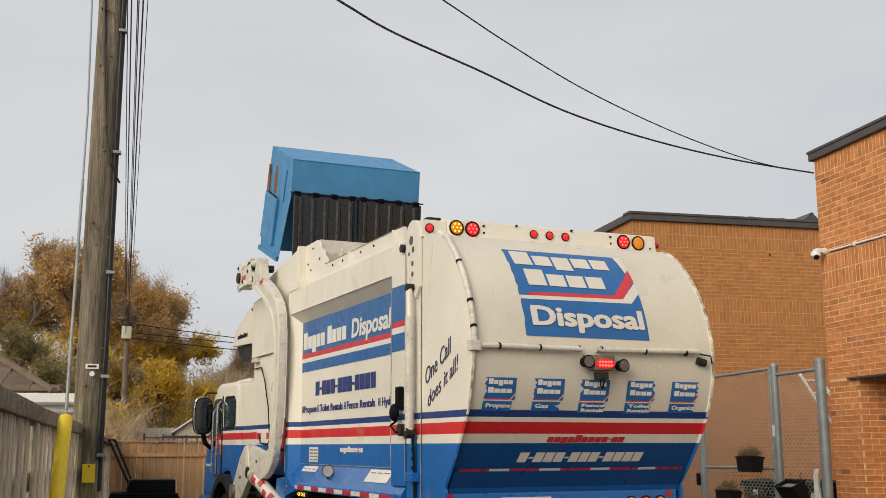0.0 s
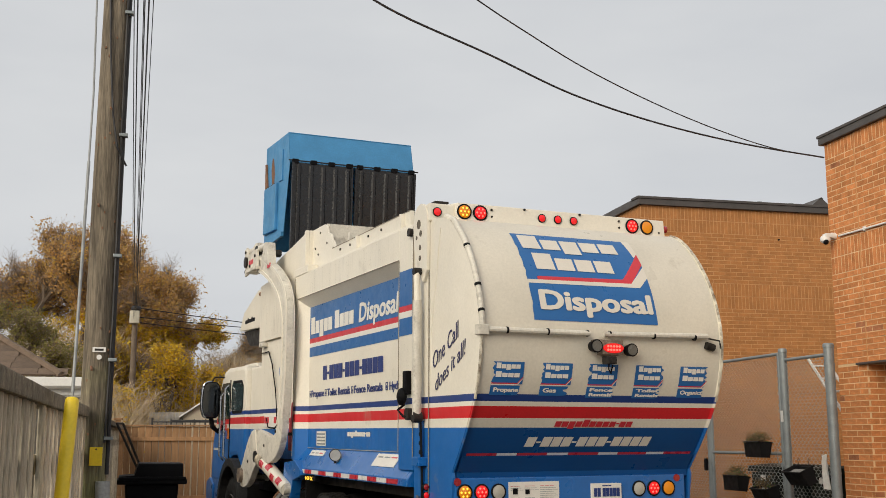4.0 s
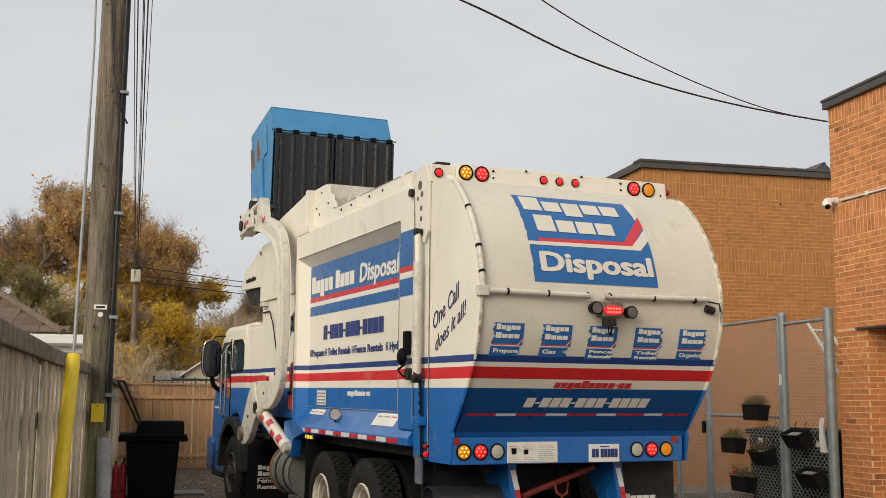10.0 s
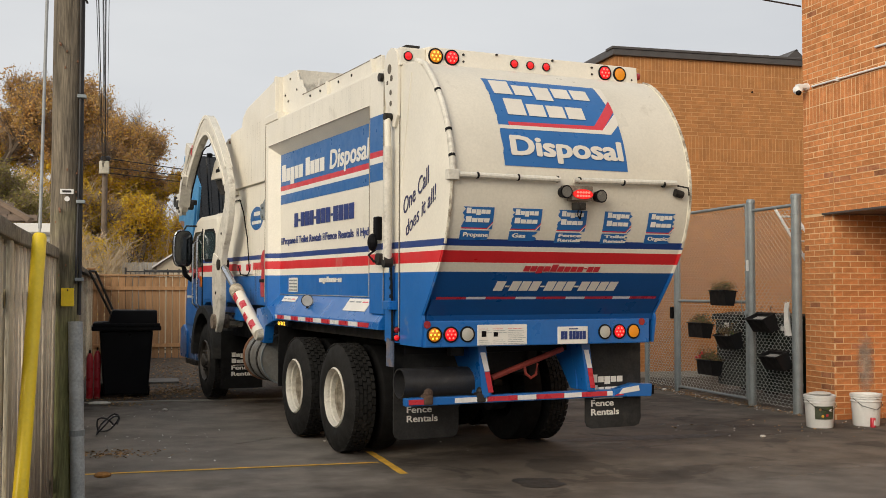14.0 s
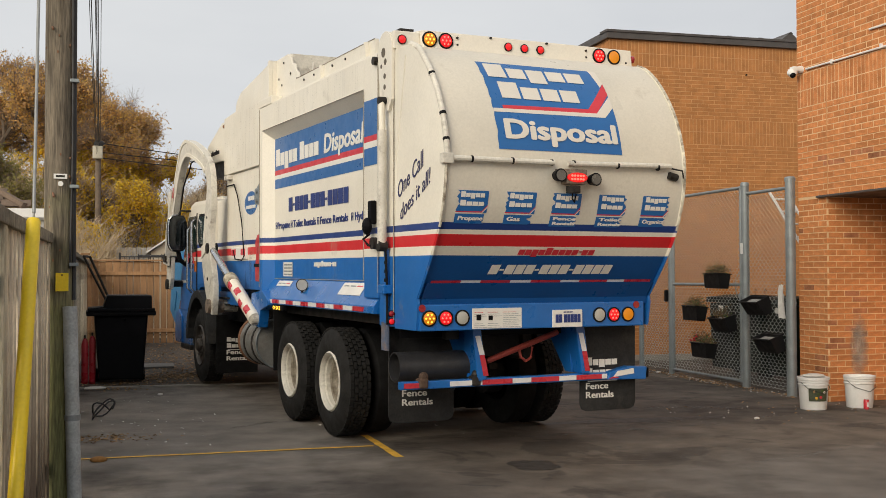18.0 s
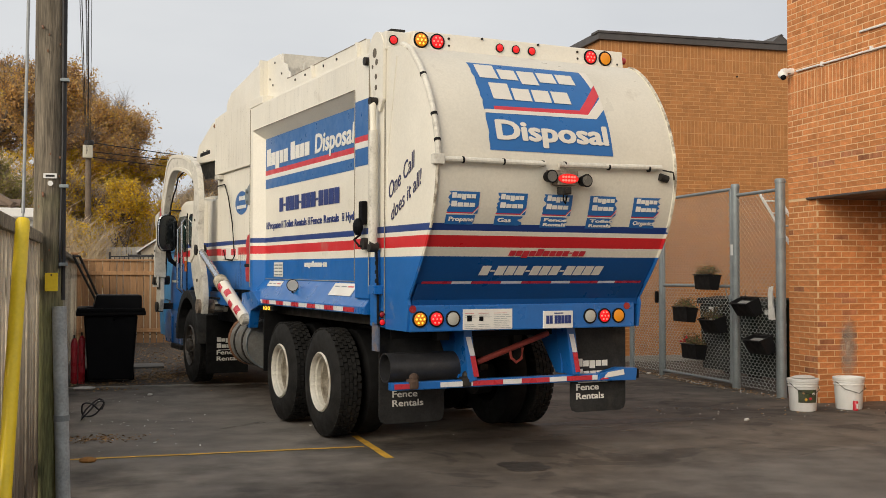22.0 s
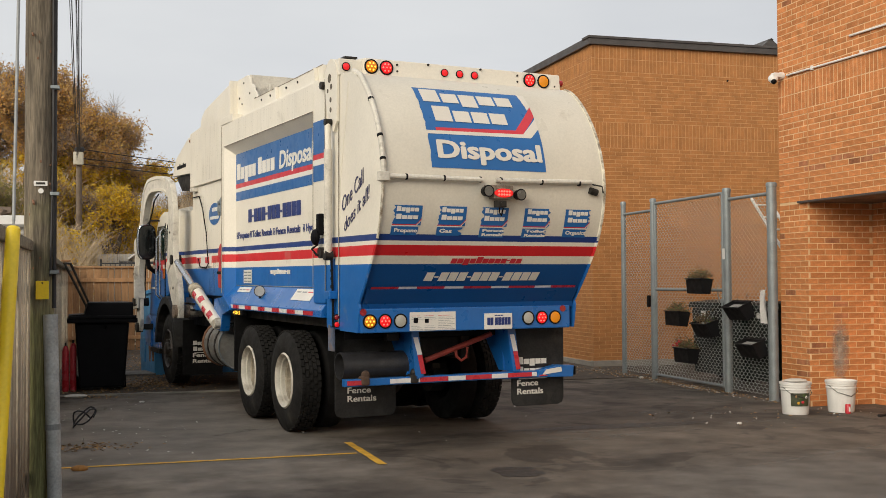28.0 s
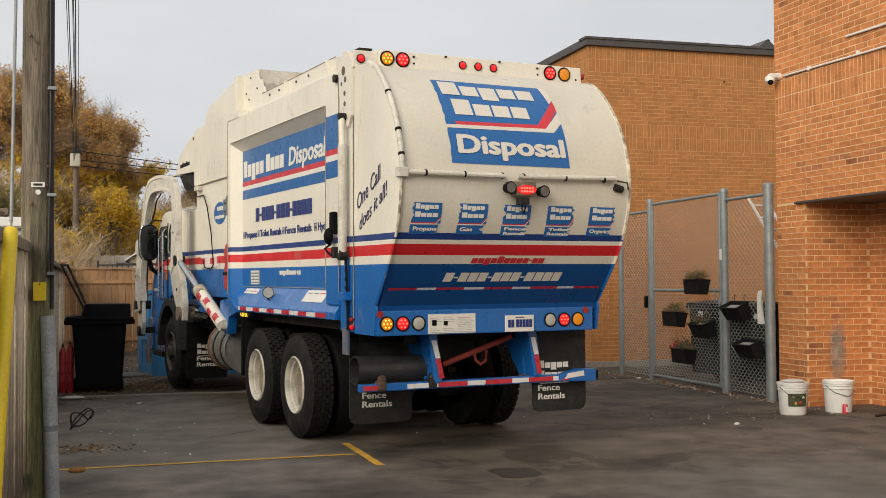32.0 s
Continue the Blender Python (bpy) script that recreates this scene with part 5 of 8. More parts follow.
        xx = x0 + (0.10 if x0 < 0 else 0.06)
        for pattern, z, w in (("Txpxx", 0.80, 0.36), ("Txxx", 0.70, 0.30)):
            part("name_mark", on_rear(bars(pattern, 0.075, w), xx, y - 0.003, z), decal_white, flap)
        part("line", on_rear(bars("x", 0.014, 0.38), xx, y - 0.003, 0.645), decal_white, flap)
        for text, z, w in (("Fence", 0.540, 0.255), ("Rentals", 0.455, 0.315)):
            part("lettering", on_rear(words(text, 0.060, w, heavy=0.0025), xx + (0.03 if x0 < 0 else 0.0), y - 0.003, z + (0.0 if x0 < 0 else 0.035)), decal_white, flap)
    return c


chassis()


clamp_rag = material("rusted_clamp", (0.075, 0.045, 0.03), 0.85, var=0.35, scale=14, bump=0.4)


def rear_bumper():
    b = part("rear_bumper", box(-1.27, 1.05, 0.62, 0.70, 0.665, 0.735, 0.008), paint_blue, truck, "blue under-run bar with red and white tape")
    for x0, x1, m in ((-1.245, -1.025, tape_red), (-0.80, -0.48, tape_white), (-0.477, -0.17, tape_red), (-0.167, 0.027, tape_white), (0.03, 0.325, tape_red), (0.328, 0.515, tape_white), (0.518, 0.80, tape_red), (0.80, 0.86, tape_white)):
        part("reflective_tape", box(x0, x1, 0.612, 0.620, 0.678, 0.722), m, b)
    part("bar_end", prism([(0.86, 0.665), (1.30, 0.655), (1.31, 0.775), (1.10, 0.785), (0.88, 0.735)], "y", 0.60, 0.70, 0.008), paint_blue, b)
    part("sticker", prism([(0.92, 0.69), (1.16, 0.715), (1.15, 0.765), (0.97, 0.745)], "y", 0.596, 0.600), decal_white, b)
    part("reflective_tape", prism([(0.87, 0.675), (0.99, 0.68), (0.93, 0.70)], "y", 0.5965, 0.5995), tape_red, b)
    part("end_cap", box(1.305, 1.345, 0.615, 0.695, 0.67, 0.765, 0.012), plastic_black, b, "black rubber end cap")
    for s in (-1, 1):
        st = part("strut", prism([(s * 0.585, 1.19), (s * 0.50, 1.19), (s * 0.44, 0.735), (s * 0.53, 0.70)] if s < 0 else [(0.50, 1.19), (0.595, 1.19), (0.66, 0.73), (0.57, 0.735)], "y", 0.60, 0.80, 0.008), paint_blue, b)
        part("brace", prism([(0.80, 1.19), (1.25, 1.19), (0.85, 0.74), (0.74, 0.74)], "x", s * 0.55 - 0.012, s * 0.55 + 0.012, 0.004), paint_blue, b)
        k = (-0.56, -0.515, -0.475) if s < 0 else (0.53, 0.57, 0.605)
        part("reflective_tape", prism([(k[0], 1.12), (k[0] + 0.05, 1.12), (k[1] + 0.05, 0.95), (k[1], 0.95)], "y", 0.594, 0.599), tape_white, st)
        part("reflective_tape", prism([(k[1], 0.945), (k[1] + 0.05, 0.945), (k[2] + 0.05, 0.76), (k[2], 0.76)], "y", 0.594, 0.599), tape_red, st)
    red = material("red_oxide_paint", (0.30, 0.045, 0.03), 0.6, var=0.2, scale=6, bump=0.2)
    tow = part("tow_bar", tube([(-0.34, 0.80, 0.87), (0.42, 0.80, 1.12)], 0.028, 8), red, truck, "red oxide tow bar with a hook")
    part("hook", tube([(0.0, 0.79, 0.98), (0.01, 0.78, 0.90), (0.06, 0.77, 0.86), (0.12, 0.78, 0.89), (0.14, 0.79, 0.99)], 0.014, 8), red, tow)
    pipe = part("plastic_pipe", lathe([(0.125, 0), (0.135, 0), (0.135, 0.83), (0.125, 0.83), (0.125, 0)], 28, caps=False, m=Matrix.Translation((-1.235, 0.86, 0.845)) @ Matrix.Rotation(math.pi / 2, 4, "Y")), pipe_plastic, truck, "black plastic pipe lashed on the bumper", smooth=True)
    part("bore", rod((-1.02, 0.86, 0.845), (-1.0, 0.86, 0.845), 0.1245, n=24), plastic_black, pipe)
    for x in (-1.06, -0.54):
        bm = ball((x + 0.01, 0.64, 0.77), 0.05, squash=(0.9, 0.7, 0.9), u=9, v=6)
        box(x - 0.045, x + 0.045, 0.60, 0.70, 0.67, 0.76, 0.02, bm)
        part("clamp", bm, clamp_rag if x < -1 else steel_dark, pipe)
    part("back_plate", box(-1.15, 1.05, 0.92, 0.94, 1.10, 1.19), plastic_black, truck)
    part("air_valve", box(-0.75, -0.62, 0.80, 0.90, 1.08, 1.16, 0.01), steel_dark, truck)


rear_bumper()


rim_dark = material("grimy_dark_rim", (0.06, 0.052, 0.045), 0.55, 0.3, var=0.3, scale=7, dirt=(0.12, 0.09, 0.06), dirt_amount=0.4, dirt_scale=6)


tyre_rubber = material("dusty_tyre_rubber", (0.019, 0.0185, 0.018), 0.8, var=0.35, scale=5, fine=70, bump=0.35, dirt=(0.065, 0.058, 0.05), dirt_amount=0.45, dirt_scale=4, spec=0.2)
# grime, with the shade deep in the dish put into a darker base
rim_grimy_shaded = material("brake_dusted_rim", (0.36, 0.32, 0.25), 0.6, var=0.3, scale=5, dirt=(0.10, 0.075, 0.05), dirt_amount=0.9, dirt_scale=6)


def wheel(name, outer, width, dual, hub_in):
    """A wheel about its own centre, its face towards -x."""
    R, r0 = 0.552, 0.30
    prof = [(r0, 0.02), (r0 + 0.03, 0.0), (R - 0.16, -0.012), (R - 0.05, 0.008), (R - 0.012, 0.03), (R - 0.006, 0.06)]
    prof = prof + [(R - 0.006, width - 0.06), (R - 0.012, width - 0.03), (R - 0.05, width - 0.008), (R - 0.16, width + 0.012), (r0 + 0.03, width), (r0, width - 0.02)]
    turn = Matrix.Translation((outer, 0, 0)) @ Matrix.Rotation(math.pi / 2, 4, "Y")
    bm = lathe(prof + prof[:1], 48, m=turn, caps=False)
    w = part(name, lathe([(r0 + 0.012, 0.004), (r0 - 0.002, -0.010), (r0 - 0.009, 0.004), (r0 - 0.016, 0.012), (r0 - 0.020, 0.045)] + ([(r0 - 0.036, 0.056), (r0 - 0.038, 0.10)] if dual else [(r0 - 0.05, 0.05), (0.17, 0.055), (0.15, hub_in - 0.01), (0.002, hub_in - 0.01)]), 40, m=turn, caps=False), rim_white if dual else rim_dark, truck, "dirty white steel wheel" if dual else "grimy dark steel wheel", smooth=True)
    part("tyre", bm, tyre_rubber, w, smooth=True)
    if dual:
        part("tyre", lathe(prof + prof[:1], 40, caps=False, m=Matrix.Translation((outer + width + 0.05, 0, 0)) @ Matrix.Rotation(math.pi / 2, 4, "Y")), rubber, w, smooth=True)
    # tread blocks
    bm = bmesh.new()
    n = 44
    for i in range(n):
        a = 2 * math.pi * i / n
        for k in range(5):
            x0 = outer + 0.022 + k * (width - 0.044) / 5
            m = Matrix.Rotation(a + (k % 2) * math.pi / n, 4, "X")
            box(x0 + 0.004, x0 + (width - 0.044) / 5 - 0.004, -0.030, 0.030, R - 0.008, R + 0.008, bm=bm, m=m)
    part("tread", bm, tyre_rubber, w)
    if dual:
        part("wheel_dish", lathe([(r0 - 0.038, 0.10), (r0 - 0.054, 0.113), (r0 - 0.056, 0.150), (r0 - 0.075, hub_in - 0.01), (0.17, hub_in), (0.15, hub_in - 0.01), (0.002, hub_in - 0.01)], 40, m=turn, caps=False), rim_grimy_shaded, w, "grime-streaked wheel dish, darkened for its shade", smooth=True)
        for i in range(5):
            a = 2 * math.pi * (i + 0.3) / 5
            part("hand_hole", rod((outer + hub_in - 0.022, 0.205 * math.cos(a), 0.205 * math.sin(a)), (outer + hub_in, 0.205 * math.cos(a), 0.205 * math.sin(a)), 0.03, n=12), rubber, w)
    bm = lathe([(0.105, 0), (0.10, -0.04), (0.075, -0.06), (0.002, -0.065)], 20, m=Matrix.Translation((outer + hub_in - 0.01, 0, 0)) @ Matrix.Rotation(math.pi / 2, 4, "Y"))
    part("hub", bm, rim_dark, w, smooth=True)
    for i in range(10):
        a = 2 * math.pi * i / 10
        part("wheel_nut", rod((outer + hub_in, 0.142 * math.cos(a), 0.142 * math.sin(a)), (outer + hub_in - 0.04, 0.142 * math.cos(a), 0.142 * math.sin(a)), 0.016, n=6), rim_dark, w)
    return w


AXLES, WHEEL_Z, RIGHT_X = (2.64, 4.02, 8.65), 0.556, 0.09
wheels = []
for y in AXLES:
    front = y > 5
    w = wheel("wheel", -1.215 if not front else -1.19, 0.27 if not front else 0.30, not front, 0.19 if not front else 0.02)
    w.matrix_basis = pose(0, y, WHEEL_Z)
    wheels.append(w)
    other = copy_thing(w, pose(RIGHT_X, y, WHEEL_Z, 0, 0, 180))
    wheels.append(other)


def cab():
    outline_ = [(8.10, 1.0), (8.10, 2.68), (8.17, 2.76), (8.30, 2.79), (9.30, 2.80), (9.55, 2.76), (9.74, 2.66), (9.86, 2.50), (9.97, 2.22), (10.15, 1.92), (10.33, 1.62), (10.40, 1.0), (9.30, 1.0), (9.22, 1.25), (8.95, 1.42), (8.60, 1.44), (8.40, 1.30), (8.30, 1.0)]
    c = part("cab", prism(outline_, "x", -1.14, 1.14, 0.07), paint_livery, truck, "cream cab with a blue lower half and red stripe")
    glass = material("dark_cab_glass", (0.012, 0.03, 0.028), 0.06, var=0.05, bump=0.0, coat=0.6)
    for s in (-1, 1):
        part("rear_window", prism([(8.28, 2.17), (8.28, 2.46), (8.37, 2.53), (8.90, 2.54), (8.98, 2.47), (8.98, 2.17), (8.90, 2.11), (8.37, 2.11)], "x", s * 1.135, s * 1.147), glass, c)
        part("window_seal", prism([(8.24, 2.15), (8.24, 2.48), (8.35, 2.57), (8.92, 2.58), (9.02, 2.49), (9.02, 2.15), (8.92, 2.07), (8.35, 2.07)], "x", s * 1.133, s * 1.143), rubber, c)
        part("door_window", prism([(9.16, 2.0), (9.16, 2.56), (9.62, 2.56), (9.76, 2.46), (9.92, 2.08), (9.96, 1.95)], "x", s * 1.135, s * 1.147), glass, c)
        part("door_frame", box(s * 1.135, s * 1.15, 9.07, 9.11, 1.05, 2.60, 0.004), rubber, c)
        for y, z in ((9.13, 2.46), (9.42, 2.36)):
            part("grab_handle", tube([(s * 1.15, y, 1.35), (s * 1.22, y, 1.42), (s * 1.22, y, z), (s * 1.15, y, z + 0.07)], 0.019, 8), chrome, c, smooth=True)
        part("side_marker", box(s * 1.14, s * 1.16, 9.10, 9.22, 1.68, 1.85, 0.008), material("orange_lens", (0.6, 0.14, 0.01), 0.25, var=0.05, bump=0.02), c)
        part("red_chevron", prism([(9.30, 1.90), (9.85, 2.04), (9.85, 1.95), (9.30, 1.80)], "x", s * 1.141, s * 1.143), decal_red, c)
        part("badge_mark", on_side(bars("xxxxx", 0.05, 0.4), -1.144, 10.2, 1.50) if s < 0 else box(1.143, 1.145, 9.8, 10.2, 1.5, 1.55), decal_white, c)
        # mud guard over the front wheel
        pts = [(8.65 + 0.75 * math.cos(radians(a)), 0.62 + 0.78 * math.sin(radians(a))) for a in range(0, 190, 15)]
        inner = [(8.65 + 0.63 * math.cos(radians(a)), 0.62 + 0.66 * math.sin(radians(a))) for a in range(180, -10, -15)]
        part("fender", prism(pts + inner, "x", s * 0.85, s * 1.25, 0.012), flap_rubber, c, "black plastic wheel arch")
        # mirror on its arm
        x = s * 1.355
        oval_ = [(x + 0.155 * math.copysign(abs(math.cos(a)) ** 0.6, math.cos(a)), 2.295 + 0.295 * math.copysign(abs(math.sin(a)) ** 0.6, math.sin(a))) for a in [2 * math.pi * i / 28 for i in range(28)]]
        mir = part("mirror", prism(oval_, "y", 9.50, 9.66, 0.03), plastic_black, c, "tall rounded black mirror housing", smooth=True)
        inner_ = [(x + (px - x) * 0.88, 2.295 + (pz - 2.295) * 0.93) for px, pz in oval_]
        part("mirror_glass", prism(inner_, "y", 9.492, 9.499), material("mirror_glass", (0.07, 0.075, 0.08), 0.06, 1.0, var=0.02, bump=0.0), mir)
        part("mirror_rim", tube([(px, 9.497, pz) for px, pz in (oval_[7:20] if s < 0 else oval_[:8] + oval_[20:])] if s < 0 else [(px, 9.497, pz) for px, pz in oval_[:8]], 0.012, 6), chrome, mir, "bright mirror rim", smooth=True)
        part("mirror_arm", tube([(s * 1.14, 9.60, 1.88), (s * 1.22, 9.58, 1.80), (s * 1.31, 9.56, 1.87), (s * 1.345, 9.56, 2.03)], 0.042, 8), plastic_black, mir, smooth=True)
        part("mirror_arm", tube([(s * 1.12, 9.55, 2.66), (s * 1.30, 9.56, 2.66), (s * 1.355, 9.56, 2.57)], 0.014, 8), steel_dark, mir)
    part("windscreen", prism([(9.80, 2.60), (9.875, 2.48), (9.985, 2.20), (10.165, 1.90), (10.185, 1.905), (10.005, 2.215), (9.895, 2.495), (9.82, 2.615)], "x", -1.0, 1.0), glass, c)
    part("roof_cap", prism([(8.3, 2.785), (9.4, 2.79), (9.2, 2.85), (8.5, 2.85)], "x", -0.9, 0.9, 0.02), paint_cream, c)
    part("cab_back", box(-1.0, 1.0, 8.02, 8.12, 1.1, 2.5, 0.01), paint_livery, c)
    part("front_bumper", prism([(10.15, 0.50), (10.62, 0.50), (10.66, 0.62), (10.62, 0.98), (10.40, 1.05), (10.15, 0.95)], "x", -1.16, 1.16, 0.02), paint_blue, c, "deep blue front bumper")
    part("step", box(-1.16, -0.95, 9.45, 10.2, 0.42, 0.50, 0.01), steel_dark, c)
    part("skirt", box(-1.13, -1.0, 9.35, 10.25, 0.50, 1.05, 0.01), paint_blue, c)
    part("exhaust_box", box(-1.08, 1.08, 7.42, 8.04, 1.46, 2.74, 0.03), paint_livery, c, "cream housing behind the cab")
    return c


cab()

# ---- lift arms: drawn raised, about their pivot ----
PIVOT = (7.20, 1.20)
ARM_OUT = [(7.30, 1.07), (7.06, 1.04), (6.77, 1.13), (6.5, 1.33), (6.2, 1.42), (5.85, 1.4), (5.6, 1.43), (5.34, 1.55), (5.2, 1.72), (5.1, 2.1), (5.043, 2.527), (5.025, 3.004), (5.05, 3.33), (5.204, 3.616), (5.604, 3.866), (6.076, 4.054), (6.622, 4.218), (7.111, 4.279)]
ARM_IN = [(7.111, 4.039), (6.672, 3.998), (6.226, 3.874), (5.794, 3.686), (5.464, 3.466), (5.296, 3.194), (5.268, 2.862), (5.294, 2.416), (5.33, 2.12), (5.4, 1.9), (5.56, 1.74), (5.85, 1.76), (6.15, 1.8), (6.58, 1.83), (6.80, 1.74), (7.0, 1.58), (7.16, 1.41), (7.30, 1.28)]


def lift_arm(s):
    def smooth2(pts):
        return [(p.x - PIVOT[0], p.y - PIVOT[1]) for p in smooth_line([(*q, 0) for q in pts], 3)]
    out, inn = smooth2(ARM_OUT), smooth2(ARM_IN)
    a = part("lift_arm", prism(out + inn, "x", s * 1.30, s * 1.385, 0.012), paint_worn, truck, "gooseneck lift arm with chipped cream paint")
    for line, k in ((out, 1), (inn[::-1], -1)):
        L = [(y, z) for y, z in line[2:-2] if z > 1.86 - PIVOT[1]]
        for x0, x1 in ((1.385, 1.397), (1.288, 1.30)):
            rim = []
            for (y, z), (y2, z2) in zip(L, L[1:]):
                d = Vector((y2 - y, z2 - z)).normalized()
                n = Vector((-d.y, d.x)) * k
                rim.append(((y, z), (y - n.x * 0.05, z - n.y * 0.05)))
            poly = [p for p, _ in rim] + [q for _, q in rim[::-1]]
            part("rim_plate", prism(poly, "x", s * x0, s * x1), paint_cream, a)
    part("pivot_pin", rod((s * 1.20, 0, 0), (s * 1.43, 0, 0), 0.10, n=20), bracket_grime, a, "greasy pivot pin")
    for y_, z_, r_ in ((-0.72, 0.42, 0.03), (-1.2, 0.42, 0.018), (-1.75, 0.60, 0.018), (-0.35, 0.20, 0.022)):
        part("bolt", rod((s * 1.38, y_, z_), (s * 1.395, y_, z_), r_, n=10), steel_dark, a)
    part("stiffener", prism([(-0.75, 0.62), (-0.57, 0.60), (-0.71, 0.37), (-0.85, 0.35)], "x", s * 1.385, s * 1.40, 0.004), paint_cream, a)
    ty, tz = 7.06 - PIVOT[0], 4.17 - PIVOT[1]
    part("fork_knuckle", rod((s * 1.20, ty, tz), (s * 1.46, ty, tz), 0.075, n=20), steel_dark, a, "greasy fork knuckle")
    bm = prism([(ty - 0.62, tz - 0.13), (ty + 0.10, tz - 0.19), (ty + 0.13, tz + 0.20), (ty + 0.02, tz + 0.22), (ty - 0.02, tz + 0.10), (ty - 0.55, tz + 0.12)], "x", s * 1.40, s * 1.43, 0.006)
    part("knuckle_cover", bm, paint_worn, a)
    part("tip_plate", box(s * 1.29, s * 1.47, ty - 0.62, ty - 0.06, tz - 0.175, tz - 0.135, 0.006), paint_worn, a, "cross plate near the arm's tip")
    for y_, z_ in ((0.06, 0.15), (0.05, -0.13), (-0.48, 0.03), (-0.2, -0.08)):
        part("bolt", rod((s * 1.43, ty + y_, tz + z_), (s * 1.445, ty + y_, tz + z_), 0.022, n=10), steel_dark, a)
    part("red_patch", box(s * 1.43, s * 1.434, ty - 0.36, ty - 0.14, tz - 0.06, tz + 0.0), decal_red, a)
    part("red_patch", box(s * 1.397, s * 1.399, 5.87 - PIVOT[0], 6.04 - PIVOT[0], 3.95 - PIVOT[1], 4.01 - PIVOT[1]), decal_red, a)
    part("fork_cylinder", rod((s * 1.36, 6.07 - PIVOT[0], 4.27 - PIVOT[1]), (s * 1.36, ty + 0.08, tz + 0.17), 0.045, n=14), paint_worn, a, "fork cylinder with chipped paint", smooth=True)
    bm = prism([(5.92 - PIVOT[0], 3.98 - PIVOT[1]), (6.27 - PIVOT[0], 4.10 - PIVOT[1]), (6.16 - PIVOT[0], 4.32 - PIVOT[1]), (6.0 - PIVOT[0], 4.30 - PIVOT[1])], "x", s * 1.30, s * 1.42, 0.01)
    part("cylinder_lug", bm, paint_worn, a)
    part("hose", tube([(s * 1.29, y - PIVOT[0], z - PIVOT[1]) for y, z in ((7.0, 4.02), (6.62, 3.98), (6.2, 3.85), (5.82, 3.70), (5.66, 3.54), (5.56, 3.38), (5.38, 3.22), (5.30, 2.88))], 0.012, 6), rubber, a)
    return a


arms = [lift_arm(-1), lift_arm(1)]
FORK_AT = (7.06 - PIVOT[0], 4.17 - PIVOT[1])


def fork(s):
    """The fork bracket, hinged on the end of an arm; drawn along +y."""
    f = part("fork_bracket", prism([(-0.06, -0.16), (0.30, -0.19), (0.50, -0.12), (0.50, 0.12), (0.30, 0.15), (-0.06, 0.12)], "x", s * 1.31, s * 1.375, 0.01), paint_worn, truck, "chipped cream fork bracket")
    part("roller", rod((s * 1.30, 0.44, 0.0), (s * 1.41, 0.44, 0.0), 0.085, n=18), steel_dark, f)
    part("bolt", rod((s * 1.37, 0.12, 0.0), (s * 1.39, 0.12, 0.0), 0.03, n=10), steel_dark, f)
    part("tine", box(s * 1.05, s * 1.30, 0.38, 0.48, -0.04, 0.04, 0.01), steel_dark, f)
    return f


forks = [fork(-1), fork(1)]
cross = part("torque_tube", rod((-1.27, 0, 0), (1.27, 0, 0), 0.085, n=18), paint_worn, truck, "cross tube between the lift arms")
collar_grime = material("oily_dust_on_cream", (0.42, 0.37, 0.28), 0.8, var=0.3, scale=11, bump=0.4, dirt=(0.10, 0.075, 0.05), dirt_amount=0.8, dirt_scale=14)
CYL_BASE, CYL_ARM = (5.06, 1.11), (-0.78, 0.27)
barrels, rods = [], []
for s in (-1, 1):
    bm = rod((s * 1.335, -0.02, 0), (s * 1.335, 1.22, 0), 0.083, n=20)
    b = part("lift_cylinder", bm, paint_cream, truck, "white lift cylinder with red reflective bands", smooth=True)
    part("collar", rod((s * 1.335, 1.10, 0), (s * 1.335, 1.30, 0), 0.094, n=20), collar_grime, b, "oily dust-caked collar", smooth=True)
    bm = rod((s * 1.29, 0, 0), (s * 1.38, 0, 0), 0.066, n=16)
    part("eye", bm, paint_worn, b)
    for y0, mid in ((0.10, 35), (0.36, 5), (0.64, 50), (0.92, 10)):
        bm = bmesh.new()
        ring = [[bm.verts.new((s * (1.335 + 0.0852 * math.cos(radians(a))), y, 0.0852 * math.sin(radians(a)))) for a in range(mid - 30, mid + 31, 10)] for y in (y0, y0 + 0.17)]
        for k in range(6):
            bm.faces.new((ring[0][k], ring[0][k + 1], ring[1][k + 1], ring[1][k]))
        part("red_patch", bm, tape_red, b, smooth=True)
    barrels.append(b)
    r = part("cylinder_rod", rod((s * 1.335, 0, 0), (s * 1.335, -1.29, 0), 0.048, n=16), chrome, truck, "bright cylinder rod", smooth=True)
    part("eye", rod((s * 1.26, 0, 0), (s * 1.41, 0, 0), 0.075, n=16), steel_dark, r)
    rods.append(r)


# ---- the steel bin: its floor runs from the hinge side (y = 0) to the far side, and its mouth hangs below (z < 0) when tipped ----
lid_plastic = material("glossy_black_lid_plastic", (0.007, 0.007, 0.008), 0.28, var=0.15, scale=5, bump=0.1, dirt=(0.03, 0.03, 0.028), dirt_amount=0.25, spec=0.6)


def bin_mat():
    return material("blue_bin_paint", (0.05, 0.225, 0.45), 0.5, var=0.12, scale=3, fine=50, bump=0.12, dirt=(0.10, 0.075, 0.055), dirt_amount=0.12, dirt_scale=4)


